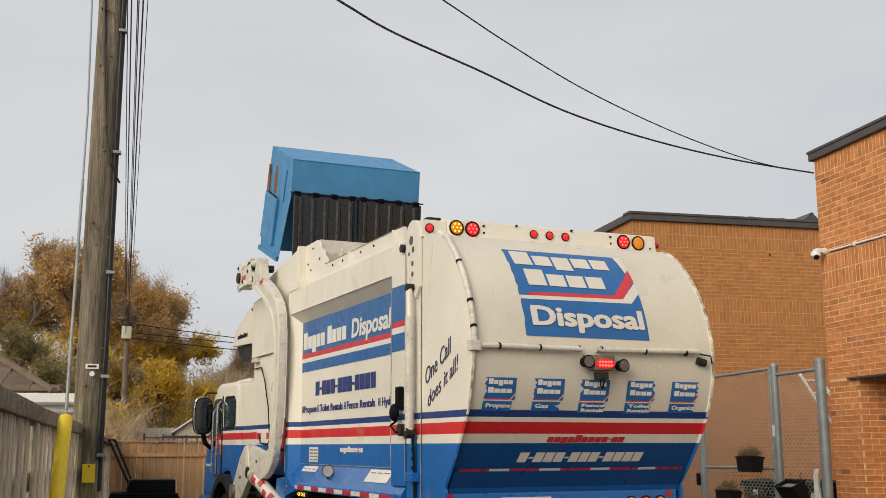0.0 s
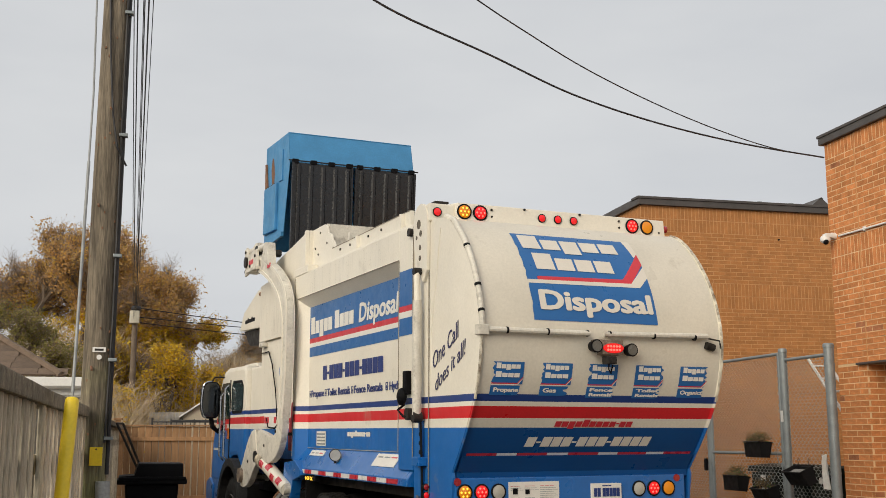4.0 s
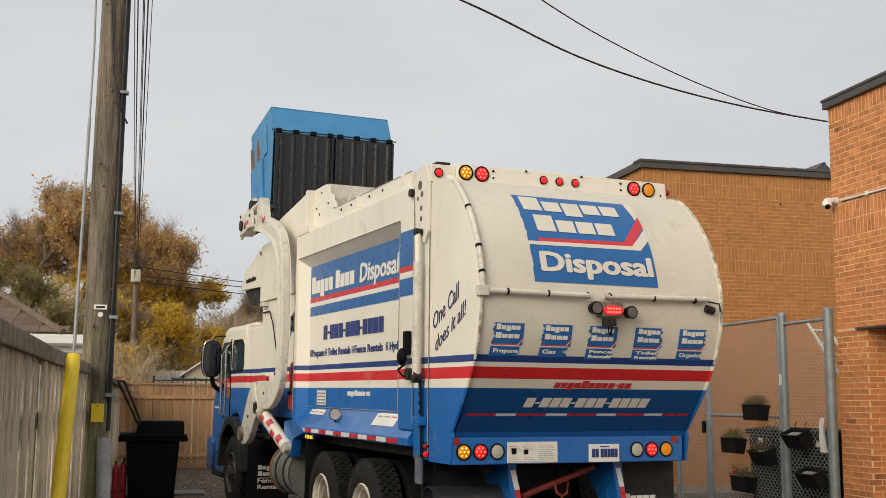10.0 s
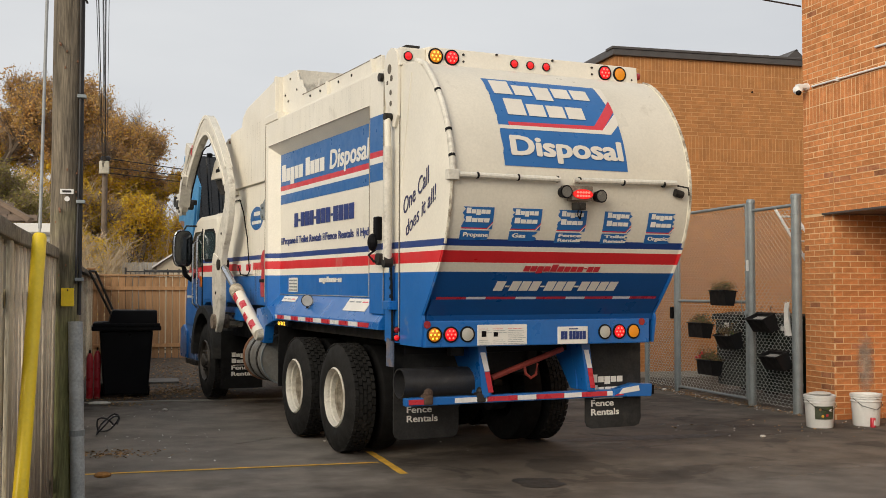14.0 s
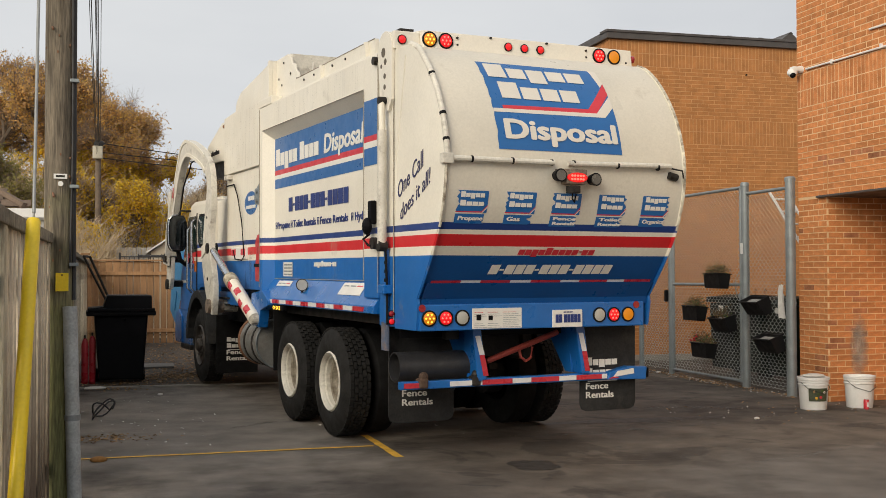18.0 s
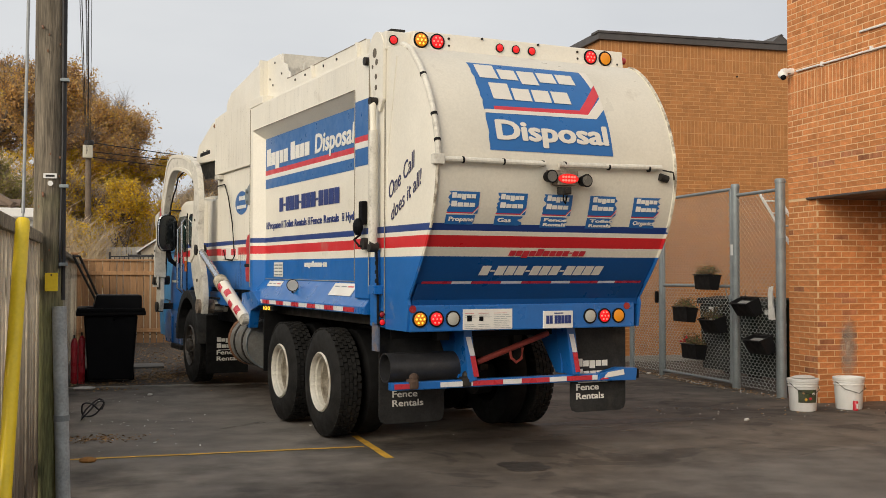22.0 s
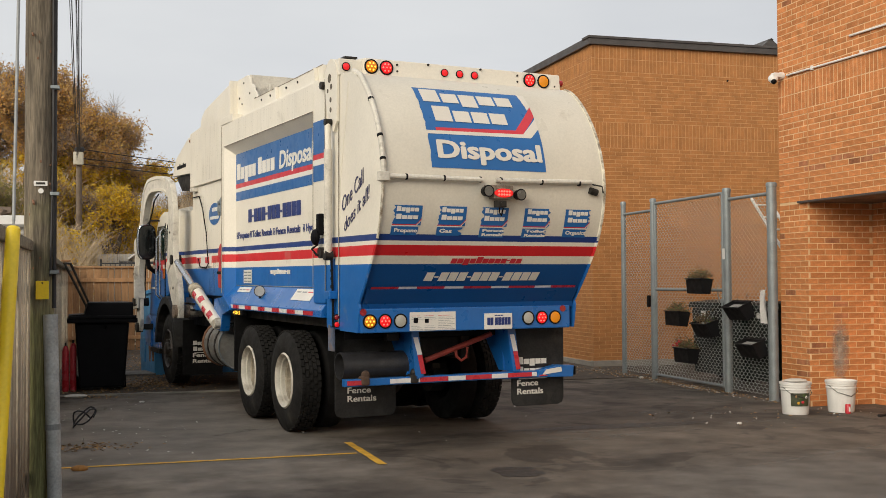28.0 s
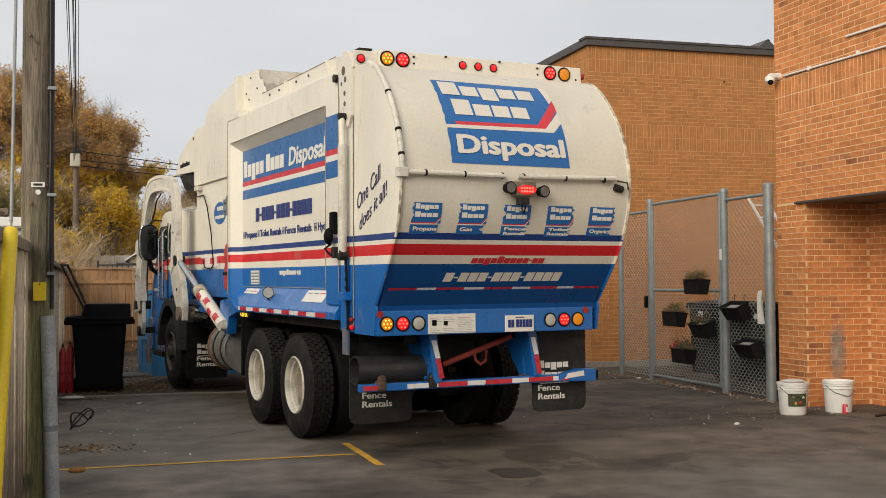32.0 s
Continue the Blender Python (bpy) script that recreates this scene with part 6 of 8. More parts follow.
def steel_bin():
    blue = bin_mat()
    d = thing("dumpster", "dented blue steel front-load dumpster with black plastic lids", "dumpster")
    W, L, HB, HF = 0.95, 1.21, 0.45, 1.62
    side = [(0, 0), (L, 0), (L - 0.01, -HF + 0.04), (0.12, -1.50), (-0.13, -HB)]
    part("floor", box(-W, W, 0, L, -0.006, 0, 0), blue, d)
    part("back_panel", prism([(0, 0), (-0.13, -HB), (-0.124, -HB), (0.006, 0)], "x", -W, W), blue, d)
    part("front_panel", prism([(L, 0), (L - 0.01, -HF + 0.04), (L - 0.016, -HF + 0.04), (L - 0.006, 0)], "x", -W, W), blue, d)
    for s in (-1, 1):
        part("side_panel", prism(side, "x", s * (W - 0.004), s * (W + 0.002)), blue, d)
        part("top_rim", prism([(0.12, -1.50), (L - 0.01, -HF + 0.04), (L - 0.01, -HF + 0.11), (0.12, -1.43)], "x", s * W, s * (W + 0.035), 0.004), blue, d)
        sleeve = part("fork_sleeve", box(s * W, s * (W + 0.045), 0.46, 1.13, -1.36, -0.66, 0.012), blue, d, "fork pocket on the side")
        part("sleeve_mouth", box(s * (W + 0.008), s * (W + 0.038), 0.52, 1.08, -0.67, -0.652), plastic_black, sleeve)
        part("guide_bar", prism([(1.02, -0.66), (1.14, -0.66), (1.17, -0.26), (1.12, -0.26)], "x", s * (W + 0.003), s * (W + 0.03), 0.004), rust, d)
        part("bare_patch", prism([(0.70, -0.62), (0.82, -0.64), (0.88, -0.40), (0.84, -0.22), (0.76, -0.24), (0.68, -0.48)], "x", s * (W + 0.0035), s * (W + 0.0045)), rust, d, "rusted scrape")
        part("rib", box(s * W, s * (W + 0.02), 0.22, 0.40, -0.66, -0.20, 0.008), blue, d)
    part("edge_bead", tube([(-W, 0, 0), (W, 0, 0)], 0.008, 6), blue, d)
    # hinge rod and lids
    hy, hz = -0.165, -HB + 0.015
    part("hinge_rod", rod((-W - 0.03, hy, hz), (W + 0.06, hy, hz), 0.010, n=8), steel_dark, d)
    for i in range(8):
        x = -W + 0.07 + (i % 4) * 0.27 + (0.99 if i > 3 else 0) - (0.02 if i > 3 else 0)
        part("hinge_lug", box(x - 0.045, x + 0.045, hy - 0.03, hy + 0.03, hz - 0.045, hz + 0.02, 0.008), plastic_black, d)
    lids = []
    for x0, x1 in ((-W + 0.02, -0.015), (0.015, W + 0.02)):
        bm = box(x0, x1, -0.008, 0.008, -1.66, -0.03, 0.004)
        lid = part("lid", bm, lid_plastic, d, "ribbed black plastic lid hanging open")
        n = 5
        for k in range(n):
            xx = x0 + (k + 0.35) * (x1 - x0) / n
            part("rib", prism([(xx, -0.007), (xx + 0.02, -0.030), (xx + 0.055, -0.030), (xx + 0.075, -0.007)], "z", -1.62, -0.07), lid_plastic, lid)
        part("edge_lip", box(x0 + 0.002, x0 + 0.03, -0.03, -0.0075, -1.658, -0.032, 0.004), lid_plastic, lid)
        part("edge_lip", box(x1 - 0.03, x1 - 0.002, -0.03, -0.0075, -1.658, -0.032, 0.004), lid_plastic, lid)
        part("bolt", ball(((x0 + 0.09), -0.012, -0.16), 0.012), steel_grey, lid)
        lid.matrix_basis = pose(0, hy, hz)
        lids.append(lid)
    part("notice", box(0.45, 0.62, L + 0.02, L + 0.026, -0.35, -0.15), yellow_plastic, d, "yellow hazard notice")
    return d, lids


dumpster, bin_lids = steel_bin()


# ---- the yard: marks on the ground, fence and gate, pole, wires, bins ----
concrete = material("pale_concrete", (0.27, 0.25, 0.22), 0.9, var=0.18, scale=4, fine=80, bump=0.3)
dirt_soil = material("trodden_soil", (0.075, 0.06, 0.046), 0.95, var=0.35, scale=5, fine=60, bump=0.7, dirt=(0.17, 0.12, 0.07), dirt_amount=0.5, dirt_scale=6, bump_distance=0.02)
leaf_litter = material("fallen_leaf", (0.28, 0.17, 0.08), 0.9, var=0.2, bump=0.1, per_island=0.5)
litter_white = material("scrap_paper", (0.6, 0.58, 0.54), 0.8, var=0.1, bump=0.1)
oil_stain = material("old_oil_stain", (0.046, 0.041, 0.037), 0.65, var=0.2, scale=6, fine=90, bump=0.4)


def painted_line(a, b, width, name="yellow_line"):
    a, b = Vector((*a, 0)), Vector((*b, 0))
    d = (b - a).normalized()
    n = Vector((-d.y, d.x, 0)) * width / 2
    rnd = random.Random(3)
    bm = bmesh.new()
    k = int((b - a).length / 0.08)
    prev = None
    for i in range(k + 1):
        p = a + (b - a) * i / k + Vector((0, 0, 0.005))
        now = (bm.verts.new(p + n * rnd.uniform(0.8, 1.05)), bm.verts.new(p - n * rnd.uniform(0.8, 1.05)))
        if prev:
            bm.faces.new((prev[0], prev[1], now[1], now[0]))
        prev = now
    bmesh.ops.recalc_face_normals(bm, faces=bm.faces[:])
    ob = part(name, bm, yellow_paint)
    return tagged(ob, "worn yellow parking line on the asphalt", "road marking", kind="structure")


painted_line((-0.75, 10.53), (2.16, 10.56), 0.07)
painted_line((2.215, 11.30), (2.255, 9.84), 0.085)


def patch(name, label, cx, cy, rx, ry, mat, z, seed):
    rnd = random.Random(seed)
    bm = bmesh.new()
    n = 64
    reach = [1 + 0.34 * noise.noise(Vector((math.cos(2 * math.pi * i / n) * 1.6, math.sin(2 * math.pi * i / n) * 1.6, seed * 7.3))) + rnd.uniform(-0.05, 0.05) for i in range(n)]
    bm.faces.new([bm.verts.new((cx + rx * math.cos(2 * math.pi * i / n) * reach[i], cy + ry * math.sin(2 * math.pi * i / n) * reach[i], z)) for i in range(n)])
    ob = part(name, bm, mat)
    return tagged(ob, label, "stain", kind="structure")


patch("oil_stain", "dark oil stain on the asphalt", 3.30, 9.12, 0.20, 0.28, oil_stain, 0.004, 1)
patch("asphalt_patch", "sunken dark asphalt repair", 5.4, 11.6, 1.2, 0.14, oil_stain, 0.0035, 2)


def crack(points, width, seed):
    """A wandering tarred crack."""
    rnd = random.Random(seed)
    bm = bmesh.new()
    line = smooth_line([(*p, 0.0035) for p in points], 14)
    prev = None
    for p in line:
        w, d = width * rnd.uniform(0.3, 1.0), Vector((rnd.gauss(0, 0.012), rnd.gauss(0, 0.012), 0))
        now = (bm.verts.new(p + d + Vector((0, w, 0))), bm.verts.new(p + d - Vector((0, w, 0))))
        if prev:
            bm.faces.new((prev[0], prev[1], now[1], now[0]))
        prev = now
    bmesh.ops.recalc_face_normals(bm, faces=bm.faces[:])
    tagged(part("crack", bm, oil_stain), "thin dark crack in the asphalt", "crack", kind="structure")


crack([(3.42, 9.28), (4.17, 9.48), (4.89, 9.59), (5.65, 9.71), (6.6, 9.95)], 0.007, 1)
crack([(0.4, 13.0), (1.3, 12.6), (2.0, 12.75)], 0.008, 3)


def scuff_dust():
    """Thin dried dust that lets the asphalt through."""
    m = material("pale_scuff_dust", (0.27, 0.25, 0.23), 0.95, var=0.25, scale=3, fine=90, bump=0.2, spec=0.2)
    N, L = m.node_tree.nodes, m.node_tree.links
    co = N.new("ShaderNodeTexCoord")
    nz = N.new("ShaderNodeTexNoise")
    nz.inputs["Scale"].default_value, nz.inputs["Detail"].default_value, nz.inputs["Roughness"].default_value = 2.2, 9, 0.7
    L.new(co.outputs["Object"], nz.inputs["Vector"])
    r = N.new("ShaderNodeMapRange")
    r.inputs["From Min"].default_value, r.inputs["From Max"].default_value, r.inputs["To Min"].default_value, r.inputs["To Max"].default_value = 0.46, 0.68, 0.0, 0.55
    L.new(nz.outputs[0], r.inputs["Value"])
    L.new(r.outputs[0], N["Principled BSDF"].inputs["Alpha"])
    return m


def scuff(points, width, mat, seed):
    """A long pale mark left by something dragged over the asphalt."""
    rnd = random.Random(seed)
    bm = bmesh.new()
    prev = None
    line = smooth_line([(*p, 0.003 + seed * 0.0002) for p in points], 10)
    for i, p in enumerate(line):
        w = width * math.sin(math.pi * (i + 0.3) / (len(line) - 0.4)) ** 0.5 * rnd.uniform(0.6, 1.0)
        now = (bm.verts.new(p + Vector((0, w, 0))), bm.verts.new(p - Vector((0, w, 0))))
        if prev:
            bm.faces.new((prev[0], prev[1], now[1], now[0]))
        prev = now
    bmesh.ops.recalc_face_normals(bm, faces=bm.faces[:])
    tagged(part("scuff_mark", bm, mat), "pale dusty scuff mark on the asphalt", "scuff mark", group="scuff marks", kind="structure")


pale = scuff_dust()
for k, (pts, w) in enumerate(((((2.9, 10.95), (3.9, 10.75), (4.9, 10.85), (6.2, 11.05)), 0.10), (((4.2, 11.35), (5.2, 11.25), (6.6, 11.6)), 0.07), (((5.4, 12.9), (6.3, 12.7), (7.3, 12.2)), 0.16),
                              (((4.3, 9.1), (5.2, 9.25), (6.2, 9.6)), 0.04), (((5.2, 8.7), (6.4, 9.1), (7.6, 9.6)), 0.06), (((6.6, 11.4), (7.2, 11.5), (7.9, 11.45)), 0.05), (((0.9, 12.2), (1.6, 12.9), (1.9, 13.8)), 0.12))):
    scuff(pts, w, pale, k)


slab_grey = material("grey_slab", (0.15, 0.14, 0.125), 0.9, var=0.2, scale=5, bump=0.3)


def soil():
    bm = box(-1.9, 9.5, 17.24, 27.9, -0.05, 0.012)
    tagged(part("soil_strip", bm, dirt_soil), "bare soil with fallen leaves at the end of the alley", "ground", kind="structure")
    bm = box(-1.3, 3.2, 17.12, 17.24, -0.05, 0.02, 0.006)
    tagged(part("kerb", bm, concrete), "low concrete edge of the asphalt", "kerb", kind="structure")
    bm = box(-0.25, 0.5, 20.4, 21.2, 0.012, 0.05, 0.006)
    tagged(part("paving_slab", bm, slab_grey), "grey paving slab on the soil", "slab")


soil()


def scatter(name, label, spots, mat, size, seed):
    """Small flat scraps, uncountable: one joined object."""
    rnd = random.Random(seed)
    verts, faces = [], []
    for cx, cy, rx, ry, n, z in spots:
        for _ in range(n):
            x, y = rnd.gauss(cx, rx), rnd.gauss(cy, ry)
            s, a = size * rnd.uniform(0.5, 1.3), rnd.uniform(0, 6.28)
            k = len(verts)
            for j in range(5):
                b = a + j * 1.2566
                verts.append((x + s * math.cos(b) * (1 if j % 2 else 0.7), y + s * math.sin(b) * 0.7, z + rnd.uniform(0.001, 0.02)))
            faces.append(tuple(range(k, k + 5)))
    me = bpy.data.meshes.new(name)
    me.from_pydata(verts, [], faces)
    me.materials.append(mat)
    tagged(new(name, me), label, "litter", kind="stuff")


scatter("fallen_leaves", "brown fallen leaves lying on the ground", [(-0.35, 11.75, 0.22, 0.16, 150, 0.004), (0.42, 18.6, 0.32, 0.35, 500, 0.016), (0.4, 19.6, 0.5, 1.0, 420, 0.014), (-0.2, 17.6, 0.5, 0.2, 160, 0.02), (0.5, 23.5, 0.9, 2.2, 1100, 0.014), (-0.4, 16.9, 0.3, 0.15, 60, 0.004),
        (8.47, 15.6, 0.09, 1.3, 420, 0.004), (8.4, 18.4, 0.22, 0.6, 220, 0.004), (7.6, 12.0, 0.9, 0.5, 40, 0.004)], leaf_litter, 0.024, 11)
scatter("paper_scraps", "small pale scraps of litter on the asphalt", [(7.4, 11.9, 0.9, 0.6, 26, 0.004), (0.1, 12.2, 0.4, 0.9, 26, 0.004), (4.5, 12.5, 2.2, 1.2, 16, 0.004), (8.45, 15.6, 0.08, 1.4, 130, 0.004), (8.4, 18.5, 0.2, 0.5, 50, 0.004), (-0.2, 14.6, 0.3, 1.2, 20, 0.004)], litter_white, 0.016, 12)
for x, y, s in ((6.8, 11.27, 0.04), (0.2, 15.9, 0.04), (8.44, 17.1, 0.05)):
    bm = ball((0, 0, 0.015), s, squash=(1.2, 0.8, 0.45), u=7, v=5)
    ob = part("crumpled_paper", bm, litter_white)
    ob.matrix_basis = pose(x, y, 0, 0, 0, 40)
    tagged(ob, "crumpled white paper on the asphalt", "litter", group="crumpled papers")
ob = part("stone", ball((0, 0, 0.02), 0.06, squash=(1.3, 0.8, 0.5), u=8, v=6), material("orange_stone", (0.35, 0.17, 0.05), 0.9, var=0.2))
ob.matrix_basis = pose(-0.40, 10.36, 0)
tagged(ob, "broken orange brick scrap beside the yellow line", "stone")
ob = part("rag", ball((0, 0, 0.02), 0.14, squash=(1.2, 0.7, 0.22), u=10, v=6), litter_white)
ob.matrix_basis = pose(-0.72, 17.0, 0)
tagged(ob, "grey rag on the asphalt below the bin", "rag")
pts = [(0.11 * math.cos(a) * (1 + 0.12 * math.sin(3 * a)) + 0.05 * math.sin(a), 0.20 * math.sin(a), 0.115 + 0.10 * math.sin(a + 0.12 * i)) for i, a in enumerate([k * 0.42 for k in range(30)])]
ob = part("cable_loop", tube(pts, 0.010, 6), cable_black)
ob.matrix_basis = pose(-0.48, 13.45, 0)
tagged(ob, "loop of black cable on the asphalt", "cable")
ob = part("hose_piece", tube([(0, 0, 0.02), (0.25, 0.1, 0.02), (0.42, -0.05, 0.03)], 0.018, 6), cable_black)
ob.matrix_basis = pose(8.75, 11.35, 0)
tagged(ob, "dark scrap of hose on the asphalt", "hose")

# ---- chain-link fence and gate between the buildings ----
FX = 8.57
mesh_wire = material("bright_galvanised_wire", (0.40, 0.42, 0.40), 0.5, 0.2, var=0.15, scale=9, bump=0.02)


def mesh_panel(y0, y1, z0, z1, pitch=0.050, tall=0.086, r=0.0036):
    """Chain link: bent wires hooked one into the next, in the plane across x."""
    verts, faces = [], []

    def bar(p, q):
        k = len(verts)
        d = Vector(q) - Vector(p)
        n = Vector((0, -d.z, d.y)).normalized() * r
        for c in (p, q):
            verts.extend([tuple(Vector(c) + n), tuple(Vector(c) - n * 0.5 + Vector((r, 0, 0))), tuple(Vector(c) - n * 0.5 - Vector((r, 0, 0)))])
        faces.extend([(k, k + 1, k + 4, k + 3), (k + 1, k + 2, k + 5, k + 4), (k + 2, k, k + 3, k + 5)])

    n = int((y1 - y0) / pitch)
    m = int((z1 - z0) / tall)
    v = tall * 0.12
    for i in range(n):
        a = y0 + i * (y1 - y0) / n
        b = a + (y1 - y0) / n
        for k in range(m):
            za, zb = z0 + k * (z1 - z0) / m, z0 + (k + 1) * (z1 - z0) / m
            zm = (za + zb) / 2
            if i % 2:
                bar((0.003, a, zm + v), (0.003, b, zb - v))
                bar((-0.003, a, zm - v), (-0.003, b, za + v))
                bar((0, a, zm - v), (0, a, zm + v))
            else:
                bar((0.003, a, za + v), (0.003, b, zm - v))
                bar((-0.003, a, zb - v), (-0.003, b, zm + v))
                bar((0, a, zb - v), (0, a, zb + v))
    me = bpy.data.meshes.new("chain_link")
    me.from_pydata(verts, [], faces)
    me.materials.append(mesh_wire)
    return me


def chain_fence():
    f = thing("chain_link_fence", "tall galvanised chain-link fence with a gate", "fence", pose(FX, 0, 0))
    for y, top, r in ((18.02, 3.06, 0.045), (16.86, 3.03, 0.05), (14.48, 3.01, 0.058), (13.30, 2.99, 0.068)):
        p = part("post", rod((0, y, 0), (0, y, top), r, n=18), steel_grey, f, smooth=True)
        part("cap", lathe([(r * 1.12, -0.03), (r * 1.12, 0.012), (r * 0.9, 0.03), (0.002, 0.034)], 16, m=Matrix.Translation((0, y, top))), steel_grey, p, smooth=True)
        for z in (0.14, 0.4, 0.72, 1.0, 1.28, 1.6, 1.92, 2.2, 2.48, 2.74):
            part("band", rod((0, y, z - 0.01), (0, y, z + 0.01), r * 1.1, n=16), steel_grey, p)
    for y0, y1, z0, z1 in ((16.90, 17.98, 0.06, 2.86), (13.37, 14.42, 0.05, 2.87)):
        part("rail", rod((0, y0, z1), (0, y1, z1), 0.024, n=12), steel_grey, f, smooth=True)
        ob = new("chain_link", mesh_panel(y0, y1, z0, z1))
        ob.parent = f
        tagged(ob, "chain-link mesh", kind="stuff")
    g = part("gate_frame", rod((0, 14.60, 2.97), (0, 16.78, 2.97), 0.024, n=12), steel_grey, f, "steel gate with chain-link mesh", smooth=True)
    for z in (1.52, 0.09):
        part("gate_rail", rod((0, 14.60, z), (0, 16.78, z), 0.022, n=12), steel_grey, g, smooth=True)
    for y in (14.60, 16.78):
        part("gate_stile", rod((0, y, 0.07), (0, y, 2.98), 0.026, n=12), steel_grey, g, smooth=True)
    ob = new("chain_link", mesh_panel(14.62, 16.76, 0.09, 2.96))
    ob.parent = g
    tagged(ob, "chain-link mesh", kind="stuff")
    part("latch", box(-0.06, 0.03, 14.50, 14.60, 1.33, 1.39, 0.01), steel_grey, g)
    part("latch", rod((-0.05, 14.56, 1.22), (-0.05, 14.56, 1.40), 0.012, n=8), steel_grey, g)
    part("padlock", box(-0.09, -0.05, 16.86, 16.96, 1.22, 1.42, 0.02), plastic_black, g)
    part("notice", box(-0.062, -0.058, 14.45, 14.52, 1.98, 2.14), white_plastic, g, "small white notice")
    part("hinge_wire", tube([(-0.02, 14.7, 1.35), (-0.06, 14.68, 1.55), (-0.03, 14.62, 1.7)], 0.008, 6), steel_grey, g)


chain_fence()

planter_black = material("black_planter", (0.009, 0.009, 0.010), 0.5, var=0.15, bump=0.1, spec=0.2)
plant_brown = material("withered_plant", (0.13, 0.085, 0.04), 0.9, var=0.3, bump=0.1, per_island=0.5)
plant_green = material("planter_leaf", (0.07, 0.11, 0.03), 0.8, var=0.3, bump=0.1, per_island=0.4)
# pale grey stands in for a silvery, reflecting liner in the bare troughs
pale_liner = material("pale_dry_earth", (0.27, 0.26, 0.245), 0.8, var=0.4, scale=14, bump=0.5)
petal_red = material("red_petal", (0.5, 0.02, 0.03), 0.6, var=0.2, bump=0.1)


def planter(y, z, plants, flowers, seed, tilt):
    """A railing trough hung on the mesh."""
    p = thing("planter", "black plastic railing planter with withered flowers" if plants else "empty black plastic railing planter", "planter", pose(FX - 0.125, y, z, 0, tilt, 0) @ Matrix.Diagonal((1, 0.86, 0.95, 1)), "planters on the fence")
    outer = [(-0.105, 0.17), (0.105, 0.17), (0.075, -0.07), (-0.065, -0.07)]
    bm = prism([(-0.105, 0.16), (-0.092, 0.16), (-0.058, -0.05), (0.068, -0.05), (0.092, 0.16), (0.105, 0.16), (0.075, -0.07), (-0.065, -0.07)], "y", -0.26, 0.26)
    for s in (-1, 1):
        prism(outer, "y", s * 0.26, s * 0.272, bm=bm)
    part("trough", bm, planter_black, p)
    part("rim", tube([(-0.115, -0.275, 0.165), (0.115, -0.275, 0.165), (0.115, 0.275, 0.165), (-0.115, 0.275, 0.165), (-0.115, -0.275, 0.165)], 0.011, 6), planter_black, p)
    part("earth", box(-0.085, 0.085, -0.255, 0.255, 0.10, 0.12), dirt_soil if plants > 200 else pale_liner, p)
    for y_ in (-0.15, 0.15):
        part("hook", tube([(0.10, y_, 0.12), (0.135, y_, 0.24), (0.15, y_, 0.26), (0.165, y_, 0.22)], 0.006, 6), steel_dark, p)
    rnd = random.Random(seed)
    if plants:
        verts, faces = [], []
        for _ in range(plants):
            c = Vector((rnd.gauss(0, 0.05), rnd.uniform(-0.27, 0.27), 0.15 + abs(rnd.gauss(0, 0.075))))
            s, a, e = rnd.uniform(0.012, 0.03), rnd.uniform(0, 6.28), rnd.uniform(-1, 1)
            u = Vector((math.cos(a), math.sin(a), e)).normalized() * s
            w = u.orthogonal().normalized() * s * 0.5
            k = len(verts)
            verts += [tuple(c - u), tuple(c + w), tuple(c + u), tuple(c - w)]
            faces.append((k, k + 1, k + 2, k + 3))
        for m, part_n in ((plant_brown, 0), (plant_green, 1)):
            me = bpy.data.meshes.new("foliage")
            sel = [f for i, f in enumerate(faces) if (i % 5 == 0) == bool(part_n)]
            me.from_pydata(verts, [], sel)
            me.materials.append(m)
            ob = new("foliage", me)
            ob.parent = p
        bm = bmesh.new()
        for _ in range(14):
            a = rnd.uniform(-0.28, 0.28)
            tube([(0, a, 0.11), (rnd.gauss(0, 0.03), a + rnd.gauss(0, 0.05), 0.22), (rnd.gauss(0, 0.06), a + rnd.gauss(0, 0.12), rnd.uniform(0.26, 0.36))], 0.003, 4, bm)
        part("stem", bm, plant_brown, p)
    for i in range(flowers):
        part("flower", ball((rnd.gauss(-0.05, 0.03), 0.18 + rnd.uniform(-0.1, 0.12), rnd.uniform(0.18, 0.30)), 0.028, u=7, v=5, squash=(1, 1, 0.6)), petal_red, p)


for y, z, n, fl, sd, tl in ((15.12, 1.53, 620, 0, 1, 4), (15.84, 1.01, 560, 0, 2, 6), (14.90, 0.89, 90, 0, 3, -16), (13.94, 1.18, 0, 0, 4, -24), (13.62, 0.66, 0, 0, 5, -20), (15.55, 0.44, 700, 6, 6, 5)):
    planter(y, z, n, fl, sd, tl)


def cloth():
    bm = bmesh.new()
    rnd = random.Random(8)
    n, k = 5, 9
    V = [[bm.verts.new((FX - 0.075 - 0.03 * math.sin(i * 1.4 + j * 0.5), 13.36 + 0.17 * (i / n) * (0.5 + 0.5 * j / k), 1.53 - 0.46 * j / k + rnd.uniform(-0.01, 0.01))) for i in range(n + 1)] for j in range(k + 1)]
    for j in range(k):
        for i in range(n):
            bm.faces.new((V[j][i], V[j][i + 1], V[j + 1][i + 1], V[j + 1][i]))
    bmesh.ops.solidify(bm, geom=bm.faces[:], thickness=0.006)
    ob = part("cloth", bm, material("white_cotton", (0.82, 0.81, 0.78), 0.95, var=0.08, scale=12, bump=0.2), smooth=True)
    tagged(ob, "white cloth hanging from the fence post", "cloth")


